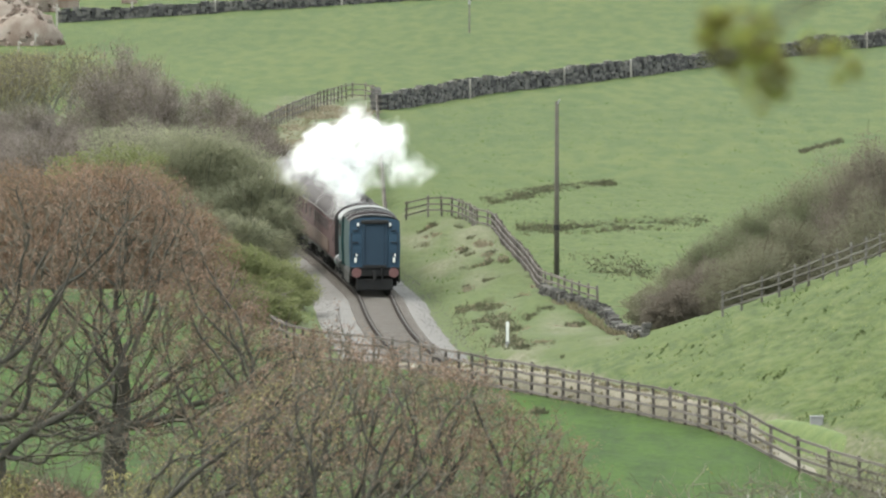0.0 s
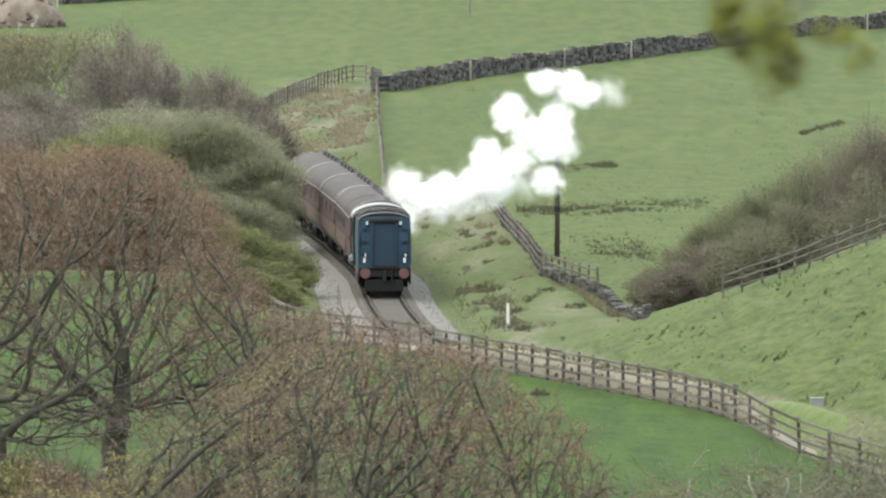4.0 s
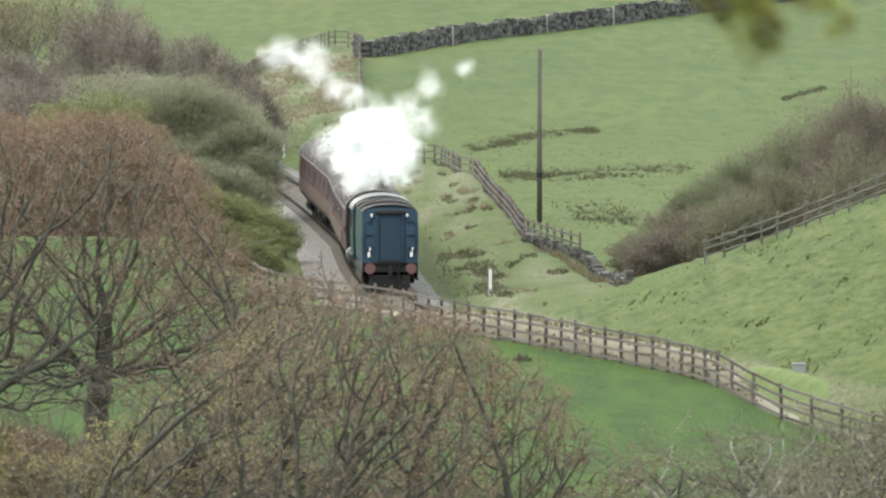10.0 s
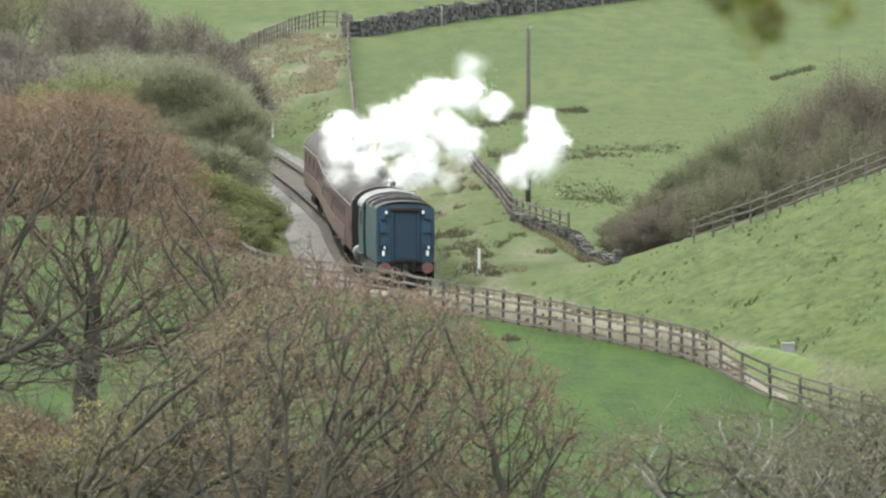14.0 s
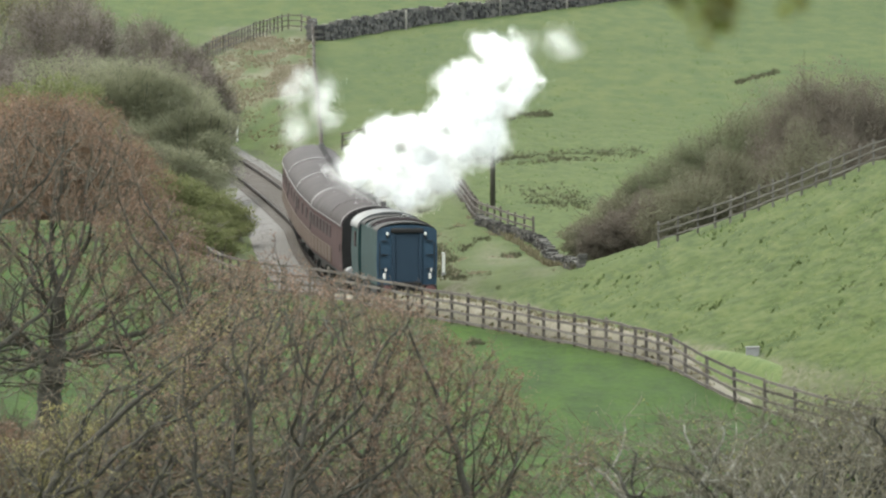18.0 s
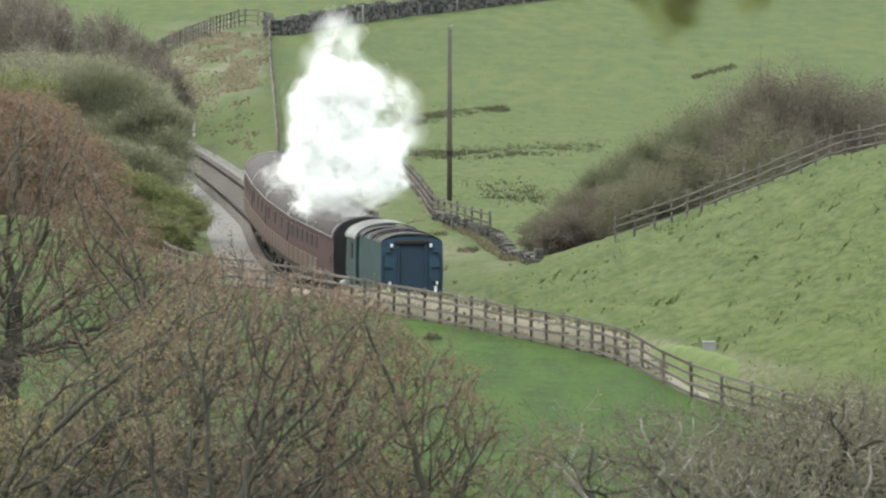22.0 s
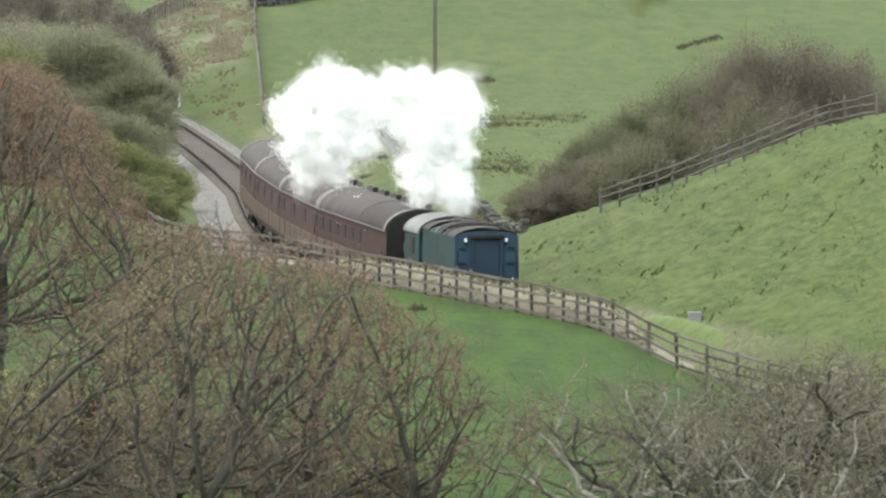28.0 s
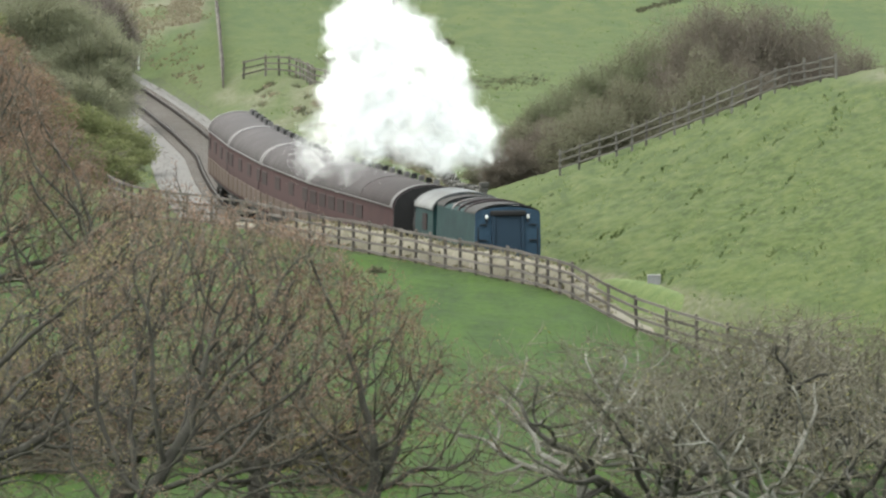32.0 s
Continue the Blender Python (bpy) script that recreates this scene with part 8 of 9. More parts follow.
    (((23.5, 1.36, 415.9, 9.01), (24, 1.62, 414.3, 9.43), (24.5, 2.51, 412.7, 9.72),), 0, 5, 1.08),
    (((8, -4.09, 476.2, 5.82), (8.5, -3.83, 473.9, 6.37), (9, -3.43, 471.7, 7.08), (9.5, -4.72, 469.4, 5.03), (10, -2.95, 467.2, 4.26), (10.5, -2.55, 465.1, 4.94), (11, -2.65, 462.9, 5.52), (11.5, -2.78, 460.8, 4.77), (12, -2.04, 458.6, 5.24), (12.5, -2.52, 456.5, 5.42), (13, -2.06, 454.5, 5.72), (13.5, -1.89, 452.4, 5.88), (15.5, -1.81, 444.4, 6.33), (16, -1.15, 442.5, 6.9), (16.5, -1.22, 440.6, 7.55), (17, 2.09, 438.7, 4.3), (17.5, 0.86, 436.8, 4.62), (18, 1.13, 435, 5.43), (18.5, 1.31, 433.1, 5.46), (19, 1.38, 431.3, 5.99), (19.5, 1.33, 429.5, 5.81), (20, 1.45, 427.7, 6.11), (20.5, 1.26, 426, 5.52), (21, 1.54, 424.3, 5.29), (21.5, 1.8, 422.5, 6.55), (22, 2.23, 420.9, 6.56), (22.5, 2.5, 419.2, 6.71), (23, 2.18, 417.5, 7.08), (23.5, 2.33, 415.9, 8.43), (24, 2.22, 414.3, 8.26), (24.5, 3.15, 412.7, 8.82),), 1, 316, 0.91),
    (((12.5, 4.08, 455.3, 5.92), (13, 4.75, 453.2, 3.89), (13.5, 6.07, 451.2, 4.75), (15.5, 1.48, 443.2, 4.49), (16, 2.13, 441.3, 5.23), (16.5, 3.3, 439.3, 5.26), (17, 3.33, 437.4, 5.5), (17.5, 3.51, 435.6, 5.59), (18, 3.78, 433.7, 7.14), (18.5, 4.48, 431.9, 8.68), (19, 0.91, 430.1, 8.16), (19.5, 2.87, 428.3, 5.35), (20, -1.59, 426.5, 7.78), (20.5, -1.59, 424.7, 7.95), (21, -2.05, 423, 7.52), (21.5, -1.17, 421.3, 8.05), (22, -0.56, 419.6, 7.23), (22.5, -0.62, 417.9, 8.18), (23, 0.87, 416.3, 6.27), (23.5, 0.79, 414.6, 7.87), (24, 0.39, 413, 8.65), (24.5, 1.14, 411.5, 9.77),), 7, 228, 1.02),
    (((21, -0.87, 424.3, 4.5), (21.5, -0.61, 422.5, 5.03), (22, -0.43, 420.8, 5.64), (22.5, 0.02, 419.2, 6.37), (23, 0.33, 417.5, 7.12), (23.5, 0.74, 415.9, 7.58), (24, 1.08, 414.3, 8.3), (24.5, 0.35, 412.7, 7.13),), 3, 74, 0.98),
    (((23.5, 1.08, 414.6, 10.18), (24, 2.4, 413, 7.64), (24.5, 0.93, 411.4, 7.02),), 9, 255, 0.80),
    (((24.5, -0.83, 412.5, 6.44),), 5, 88, 1.09),
    (((24.5, 3.17, 412.6, 7.6),), 6, 209, 0.90),
    (((23, -0.13, 417.5, 9.56), (23.5, -0.52, 415.8, 9.43), (24, -0.28, 414.2, 8.58), (24.5, -0.25, 412.6, 9.04), (25, -0.31, 411.1, 8.5),), 7, 3, 0.92),
    (((24, 3.77, 413.8, 8.51), (24.5, 3.81, 412.2, 8.74), (25, 3.26, 410.7, 8.73),), 8, 112, 1.00),
    (((25, 2.72, 411.3, 3.9),), 9, 17, 0.82),
    (((25, 0.56, 410.7, 7.65),), 10, 69, 0.94),
    (((25, 1.42, 410.7, 11.33),), 11, 90, 0.97),
    (((25, 2.5, 410.6, 10.46),), 7, 156, 0.81),
    (((25, 1.64, 410.6, 8.73),), 8, 259, 1.03),
    (((25, 0.77, 410.6, 9.92),), 9, 186, 0.92),
    (((25, 2.5, 410.8, 7.86),), 10, 338, 0.90),
    (((25, 0.02, 410.8, 9.49),), 11, 22, 0.99),
    (((25, 1.64, 410.5, 10.47),), 7, 67, 0.95),
    (((25, 1.42, 411.1, 7.31),), 8, 150, 1.02),
    (((25, 3.47, 410.5, 9.71),), 9, 99, 0.85),
    (((25.5, -0.43, 409.5, 7.9), (27.5, -0.07, 403.6, 8.02),), 6, 144, 1.05),
    (((22.5, -0.06, 419, 4.67), (23, 0.05, 417.3, 4.91), (23.5, 0.56, 415.7, 5.36), (24, 0.38, 414.1, 5.57), (24.5, 0.15, 412.5, 5.99), (25, 1.99, 411, 5.03), (25.5, 2.25, 409.4, 5.59), (27.5, 2.71, 403.6, 7.09), (28, 4.71, 402.2, 8.38),), 0, 190, 0.93),
    (((25, 0.56, 411.4, 7.08), (25.5, 2.37, 409.8, 7.56), (27.5, 3.16, 404, 8.68), (28, 5.37, 402.6, 8.59),), 7, 142, 0.88),
    (((25.5, 0.42, 409.6, 8.02), (27.5, 0.48, 403.8, 8.78), (28, 5.37, 402.4, 7.93),), 2, 176, 0.97),
    (((19, -0.31, 430, 4.59), (19.5, -1.51, 428.2, 5.89), (20, -0.05, 426.4, 5.38), (20.5, 0.73, 424.6, 6.01), (21, -0.16, 422.9, 4.38), (21.5, 0.33, 421.2, 5.86), (22, 2.05, 419.5, 5.24), (22.5, 1.7, 417.8, 6.31), (23, 2.7, 416.2, 6.67), (23.5, 2.75, 414.5, 5.44), (24, 2.88, 412.9, 5.57), (24.5, 4.2, 411.4, 6), (25, 4.22, 409.8, 7.36), (25.5, 3.97, 408.3, 4.73), (27.5, 3.69, 402.4, 4.4), (28, 4.86, 401, 4.49), (28.5, 0.94, 399.7, 6.45),), 9, 43, 0.95),
    (((27.5, -0.62, 403.6, 5.77), (28, -0.78, 402.2, 6.05), (28.5, -0.75, 400.8, 6.36), (29, -0.41, 399.5, 6.86),), 4, 253, 1.02),
    (((28, 2.81, 401.8, 6.44), (28.5, 3.48, 400.4, 8.22), (29, 3.59, 399.1, 8.27),), 11, 272, 0.99),
    (((29, -1.59, 399.9, 6.11),), 7, 202, 0.96),
    (((29, 2.4, 399.6, 8.79),), 8, 318, 0.82),
    (((29, 3.06, 399.1, 9.47),), 9, 358, 0.94),
    (((29, 3.16, 399.7, 8.8),), 10, 146, 1.00),
    (((29, 2.71, 399.8, 8.34),), 11, 263, 0.82),
    (((24.5, -0.86, 412.9, 4.98), (25, -0.42, 411.3, 6), (25.5, 0.04, 409.8, 4.71), (27.5, -0.06, 404, 5.12), (28, 0.47, 402.6, 5.4), (28.5, 0.2, 401.2, 6.87), (29, -1.02, 399.9, 6.35), (29.5, -0.77, 398.6, 6.86),), 4, 123, 1.09),
    (((28.5, -1.2, 401.1, 8.62), (29, -0.43, 399.8, 8.66), (29.5, 0, 398.5, 9.22),), 5, 286, 1.00),
    (((25.5, -0.26, 409.9, 8.59), (27.5, -0.66, 404, 8.18), (28, -0.21, 402.6, 8.25), (28.5, 0.53, 401.3, 8.76), (29, 0.54, 400, 9.34), (29.5, 0.98, 398.7, 9.37),), 6, 141, 1.08),
    (((23.5, -0.18, 415.5, 4.81), (24, 0.04, 413.8, 4.84), (24.5, -0.02, 412.3, 5.36), (25, 0.12, 410.7, 5.86), (25.5, 0.39, 409.2, 6.29), (27.5, -0.28, 403.3, 6.44), (28, 0.28, 401.9, 6.93), (28.5, 0.55, 400.6, 7.53), (29, 0.82, 399.2, 7.59), (29.5, 1.05, 398, 8.44),), 0, 133, 0.96),
    (((23.5, -1.18, 415.8, 5.42), (24, -0.57, 414.2, 5.12), (24.5, -0.99, 412.6, 5.58), (25, -0.57, 411, 6.02), (25.5, -0.47, 409.5, 6.51), (27.5, 0.41, 403.6, 7.39), (28, 0.48, 402.2, 7.77), (28.5, -0.21, 400.9, 7.7), (29, 0.5, 399.6, 8.62), (29.5, -0.27, 398.3, 8.49),), 1, 134, 0.93),
    (((22, 2.84, 420.2, 6.82), (22.5, 2.72, 418.5, 5.55), (23, 2.71, 416.9, 4.96), (23.5, 2.51, 415.3, 4.56), (24, 2.91, 413.6, 4.25), (24.5, 3.9, 412.1, 4.47), (25, 4.34, 410.5, 5.23), (25.5, 4.92, 409, 4.94), (27.5, 4.15, 403.1, 4.15), (28, 5.08, 401.7, 3.9), (28.5, 5.6, 400.4, 4.82), (29, 6.71, 399, 6.52), (29.5, 6.29, 397.8, 4.97),), 7, 190, 0.91),
    (((29, -2.28, 399.5, 8.72), (29.5, -2.11, 398.2, 7.89), (30, -1.31, 397, 8.3),), 8, 336, 0.95),
    (((25, 0.99, 410.8, 8.08), (25.5, -0.97, 409.3, 8.39), (27.5, -0.7, 403.4, 8.67), (28, 0.37, 402, 9), (28.5, -0.72, 400.6, 9.38), (29, -0.06, 399.3, 10.27), (29.5, 0.75, 398, 10.64), (30, 1.07, 396.8, 10.28),), 9, 352, 0.92),
    (((19, -1.11, 431.2, 4.83), (19.5, -1.07, 429.4, 5.06), (20, -0.71, 427.6, 5.49), (20.5, -0.4, 425.9, 5.89), (21, -0.06, 424.1, 5.36), (21.5, 0, 422.4, 5.56), (22, 0.22, 420.7, 6.15), (22.5, 0.77, 419, 4.86), (23, 1.29, 417.4, 5.15), (23.5, 1.72, 415.8, 5.74), (24, 2.15, 414.2, 5.43), (24.5, 2.33, 412.6, 5.6), (25, 2.33, 411, 5.76), (25.5, 2.07, 409.5, 4.83), (27.5, 2.51, 403.6, 5.33), (28, 3.83, 402.2, 6.38), (28.5, 3.83, 400.9, 6.82), (29, 3.74, 399.6, 6.74), (29.5, 3.93, 398.3, 7.4), (30, 5.64, 397, 8.49),), 5, 269, 1.03),
    (((30, 6.47, 397.2, 8.76),), 6, 64, 0.95),
    (((30, -0.94, 397, 8.22),), 7, 36, 0.80),
    (((30, -1.63, 397.2, 6.68),), 8, 136, 0.88),
    (((30, -0.3, 396.7, 9.42),), 9, 4, 1.04),
    (((30, -0.2, 396.6, 10.48),), 10, 10, 1.02),
    (((30, 0.77, 396.8, 9.21),), 11, 212, 1.01),
    (((30, -1.26, 397, 7.4),), 7, 181, 0.94),
    (((30, 0.39, 396.6, 9.69),), 8, 347, 0.79),
    (((30, 0.27, 396.8, 9.05),), 9, 227, 0.98),
    (((11.5, 2.05, 461, 6.44), (12, 2.98, 458.9, 7.14), (12.5, 1.69, 456.8, 6.47), (13, -0.63, 454.7, 4.42), (13.5, -0.5, 452.6, 4.27), (15.5, -0.16, 444.7, 4.74), (16, 0.17, 442.7, 5.44), (16.5, 1.23, 440.8, 4.59), (17, 1.21, 438.9, 5.19), (17.5, 1.15, 437, 5.53), (18, 1.77, 435.2, 5.79), (18.5, 0.02, 433.3, 4.74), (19, 0.38, 431.5, 5.53), (19.5, 0.46, 429.7, 5.87), (20, 0.8, 428, 6.48), (20.5, 1.02, 426.2, 6.85), (21, 1.33, 424.5, 6.96), (21.5, 1.36, 422.8, 7.23), (22, 1.72, 421.1, 6.57), (22.5, 2.15, 419.4, 7.54), (23, 1.98, 417.7, 5.06), (23.5, 2.44, 416.1, 5.63), (24, 2.5, 414.5, 6.13), (24.5, 2.46, 412.9, 6.42), (25, 2.44, 411.4, 6.8), (25.5, 1.08, 409.8, 7.32), (27.5, 1.78, 404, 8.2), (28, 1.99, 402.6, 7.98), (28.5, 1.97, 401.2, 5.76), (29, -1.65, 399.9, 8.8), (29.5, -1.6, 398.6, 9.69), (30, -1.6, 397.4, 10.37), (30.5, -1.48, 396.2, 10.6),), 1, 296, 1.03),
    (((25.5, 0.34, 409.4, 7.2), (27.5, 1.1, 403.5, 8.19), (28, 1.02, 402.2, 8.31), (28.5, 1.57, 400.8, 8.22), (29, 1.2, 399.5, 8.84), (29.5, -0.74, 398.2, 10.31), (30, -0.82, 397, 10.27), (30.5, -0.4, 395.8, 10.48),), 2, 267, 1.08),
    (((28.5, -1.8, 401.2, 7.32), (29, -1.27, 399.9, 7.39), (29.5, -1.65, 398.6, 7.44), (30, -1.67, 397.3, 9.36), (30.5, -1.69, 396.1, 9.52),), 3, 122, 1.04),
    (((25.5, 0.86, 409.4, 6.57), (27.5, 1.26, 403.5, 7.55), (28, 1.14, 402.2, 7.55), (28.5, 1.37, 400.8, 7.64), (29, -0.06, 399.5, 9.76), (29.5, 0.25, 398.2, 10.19), (30, -1.08, 397, 11.23), (30.5, -0.91, 395.8, 10.86),), 4, 2, 1.00),
    (((22, -0.55, 419.5, 4.78), (22.5, -1.96, 417.9, 5.96), (23, -0.87, 416.2, 6.99), (23.5, -0.83, 414.6, 5.31), (24, -0.39, 413, 4.86), (24.5, -0.39, 411.4, 4.69), (25, -0.71, 409.8, 6.11), (25.5, -0.54, 408.3, 6.9), (27.5, 0.6, 402.4, 8.64), (28, 1.89, 401, 8.25), (28.5, 1.15, 399.7, 8.72), (29, 0.31, 398.4, 9.58), (29.5, -0.66, 397.1, 10.29), (30, -0.66, 395.8, 9.39), (30.5, -1.64, 394.6, 10.34),), 9, 172, 0.96),
    (((23.5, -1.35, 415.9, 7.18), (24, 2.16, 414.3, 4.44), (24.5, 2.33, 412.7, 4.62), (25, 2.52, 411.1, 5.07), (25.5, 3.02, 409.6, 5.66), (27.5, 3.36, 403.7, 6.5), (28, 3.26, 402.3, 7), (28.5, 3.31, 401, 7.27), (29, 3.16, 399.7, 7.47), (29.5, 3.26, 398.4, 7.5), (30, 2.38, 397.1, 6.02), (30.5, -1.53, 395.9, 8.59),), 6, 355, 0.92),
    (((30.5, -0.98, 395.9, 10.02),), 0, 238, 1.00),
    (((30.5, -2.02, 395.8, 10.21),), 1, 262, 1.07),
    (((30, -1.37, 396.6, 11.64), (30.5, -2.01, 395.4, 10.97), (31, -1.37, 394.2, 10.53),), 8, 105, 0.83),
    (((31, 3.59, 395, 3.9),), 3, 87, 0.98),
    (((31, 5.14, 393.5, 8.08),), 10, 19, 1.02),
    (((31, -1.65, 394.7, 9.66),), 11, 290, 0.91),
    (((31, -0.67, 394.7, 9.3),), 7, 288, 1.00),
    (((31, -1.93, 394.8, 8.86),), 8, 15, 0.94),
    (((31, -2.1, 394.2, 10.31),), 9, 266, 0.90),
    (((31, -0.8, 394.4, 10.08),), 10, 254, 0.97),
    (((31, -2.25, 394.3, 9.68), (31.5, -1.81, 393.2, 10.02),), 11, 347, 0.82),
    (((27.5, 3.01, 403.9, 4.32), (28, 4.98, 402.5, 4.9), (28.5, 5.21, 401.2, 5.26), (29, 5.84, 399.9, 5.37), (29.5, 5.93, 398.6, 5.69), (30, 7.35, 397.3, 7.39), (30.5, 7.13, 396.1, 7.56), (31, 7.05, 395, 8.32), (31.5, 6.94, 393.9, 8.23),), 4, 26, 1.05),
    (((29, 4.22, 399.8, 9.08), (29.5, 6, 398.5, 8.59), (30, 7.29, 397.3, 8.77), (30.5, 6.92, 396.1, 8.46), (31, 7.62, 394.9, 6.85), (31.5, 6.98, 393.8, 9.1),), 8, 152, 0.85),
    (((21, -0.94, 424.2, 5.08), (21.5, -1.96, 422.5, 5.14), (22, -1.28, 420.8, 5.47), (22.5, -0.91, 419.1, 6.01), (23, -0.89, 417.5, 6.47), (23.5, -0.94, 415.9, 6.8), (24, 1.15, 414.2, 4.31), (24.5, 1.23, 412.7, 4.56), (25, 1.1, 411.1, 5.11), (25.5, 1.01, 409.6, 5.01), (27.5, 1.17, 403.7, 5.72), (28, 1.51, 402.3, 6.11), (28.5, 2.4, 401, 6.45), (29, 5.63, 399.6, 7.65), (29.5, 5.89, 398.4, 8), (30, 6.2, 397.1, 8.17), (30.5, 5.81, 395.9, 6.69), (31, 6.06, 394.8, 7.52), (31.5, 5.88, 393.7, 7.66), (32, 6.11, 392.6, 7.91),), 6, 238, 1.08),
    (((24.5, 3.43, 412.7, 6.85), (25, 2.5, 411.1, 4.12), (25.5, 3.23, 409.6, 4.97), (27.5, 3.23, 403.7, 5.55), (28, 3.52, 402.3, 5.35), (28.5, 3.24, 401, 5.76), (29, 3.16, 399.6, 5.22), (29.5, 3.25, 398.4, 5.05), (30, 3.36, 397.1, 5.83), (30.5, 3.56, 395.9, 6.11), (31, 3.35, 394.8, 6.5), (31.5, 3.49, 393.7, 6.73), (32, 3.8, 392.6, 7.13),), 0, 230, 0.97),
    (((31, 4.93, 394.8, 4.86), (31.5, 5.38, 393.7, 4.98), (32, 5.51, 392.6, 5.19),), 1, 161, 1.08),
    (((17.5, -1.84, 436.6, 8.2), (18, 1.07, 434.7, 4.06), (18.5, 1, 432.9, 4.63), (19, 1.55, 431.1, 4.86), (19.5, 1.76, 429.3, 4.96), (20, 1.63, 427.5, 5.31), (20.5, 1.9, 425.7, 5.98), (21, 2.1, 424, 6.44), (21.5, 2.63, 422.3, 6.43), (22, 2, 420.6, 5.96), (22.5, 1.92, 418.9, 6.19), (23, 1.82, 417.3, 6.52), (23.5, 2.51, 415.7, 5.04), (24, 3.28, 414.1, 5.31), (24.5, 3.48, 412.5, 6.05), (25, 3.58, 410.9, 6.67), (25.5, 1.59, 409.4, 8.44), (27.5, 4.14, 403.5, 7.42), (28, 4.3, 402.1, 7.4), (28.5, 2.96, 400.8, 6.31), (29, 2.77, 399.5, 6.28), (29.5, 2.76, 398.2, 6.2), (30, 2.85, 396.9, 6.68), (30.5, 3.06, 395.7, 6.83), (31, 2.7, 394.6, 7.29), (31.5, 2.86, 393.5, 7), (32, 2.9, 392.4, 7.38),), 2, 289, 1.05),
    (((30, 4.1, 396.9, 4.54), (30.5, 4.15, 395.7, 5.14), (31, 3.99, 394.6, 5.3), (31.5, 4.16, 393.5, 5.5), (32, 4.38, 392.4, 6.13),), 3, 27, 0.92),
    (((31, 4.24, 394.9, 5.89), (31.5, 4.64, 393.8, 6.32), (32, 4.68, 392.8, 6.91),), 4, 169, 1.09),
    (((31, 4.55, 394.6, 4.6), (31.5, 4.59, 393.5, 4.66), (32, 4.59, 392.5, 5.26),), 5, 44, 0.88),
    (((28, 5.46, 401.9, 7.13), (28.5, 3.79, 400.6, 4.53), (29, 4.49, 399.3, 4.52), (29.5, 4.83, 398, 4.74), (30, 4.8, 396.7, 4.78), (30.5, 4.69, 395.5, 5.33), (31, 4.81, 394.4, 5.37), (31.5, 5.17, 393.3, 5.72), (32, 5.27, 392.2, 6.4),), 6, 118, 1.08),
    (((29.5, 3.92, 398.5, 4.66), (30, 4.2, 397.3, 5.33), (30.5, 4.41, 396.1, 5.98), (31, 4.73, 394.9, 6.24), (31.5, 6.05, 393.8, 5.38), (32, 6.08, 392.8, 6.03),), 0, 311, 0.96),
    (((31, 4.3, 394.6, 7.66), (31.5, 4.61, 393.5, 7.62), (32, 4.49, 392.5, 8.14),), 1, 307, 0.96),
    (((31, 2.9, 394.6, 4.6), (31.5, 2.96, 393.5, 5.17), (32, 3.42, 392.4, 5.19),), 2, 249, 0.94),
    (((25.5, 3, 409.7, 4.05), (27.5, 3.7, 403.8, 4.5), (28, 3.93, 402.4, 4.42), (28.5, 4.37, 401.1, 4.87), (29, 4.98, 399.8, 5.42), (29.5, 5.22, 398.5, 5.42), (30, 5.38, 397.2, 5.83), (30.5, 5.5, 396, 5.71), (31, 5.72, 394.9, 6.17), (31.5, 5.76, 393.8, 6.79), (32, 6.34, 392.7, 6.92),), 3, 215, 0.89),
    (((25.5, 0.76, 409.4, 8.75), (27.5, -0.81, 403.6, 6.85), (28, -0.73, 402.2, 6.8), (28.5, -1, 400.8, 6.78), (29, -0.44, 399.5, 7.51), (29.5, 0.03, 398.2, 7.58), (30, 3.25, 397, 4.94), (30.5, 3.23, 395.8, 5.45), (31, 3.13, 394.6, 5.6), (31.5, 3.63, 393.5, 6.01), (32, 3.57, 392.5, 5.98),), 4, 146, 0.91),
    (((25.5, 0.74, 409.2, 4.23), (27.5, 0.9, 403.4, 4.87), (28, 0.58, 402, 6.2), (28.5, 1.21, 400.6, 6.48), (29, -2.05, 399.3, 7.89), (29.5, -1.84, 398, 8.4), (30, -1.32, 396.8, 8.72), (30.5, -0.6, 395.6, 8.7), (31, 3.17, 394.4, 7.93), (31.5, 2.95, 393.3, 8.1), (32, 3.49, 392.3, 8.13),), 5, 208, 0.94),
    (((31, 2.41, 394.2, 4.25), (31.5, 2.73, 393.1, 4.82), (32, 2.47, 392, 5.16),), 8, 57, 0.80),
    (((25.5, 1.12, 409.8, 7.8), (27.5, -0.61, 403.9, 7.54), (28, -1.09, 402.5, 7.4), (28.5, -1.4, 401.2, 7.98), (29, -1.05, 399.9, 8.05), (29.5, -1.04, 398.6, 8.77), (30, -0.73, 397.3, 9.02), (30.5, -0.73, 396.1, 9.25), (31, 2.69, 395, 6.17), (31.5, 2.49, 393.9, 6.33), (32, 3.1, 392.8, 6.43),), 0, 52, 1.09),
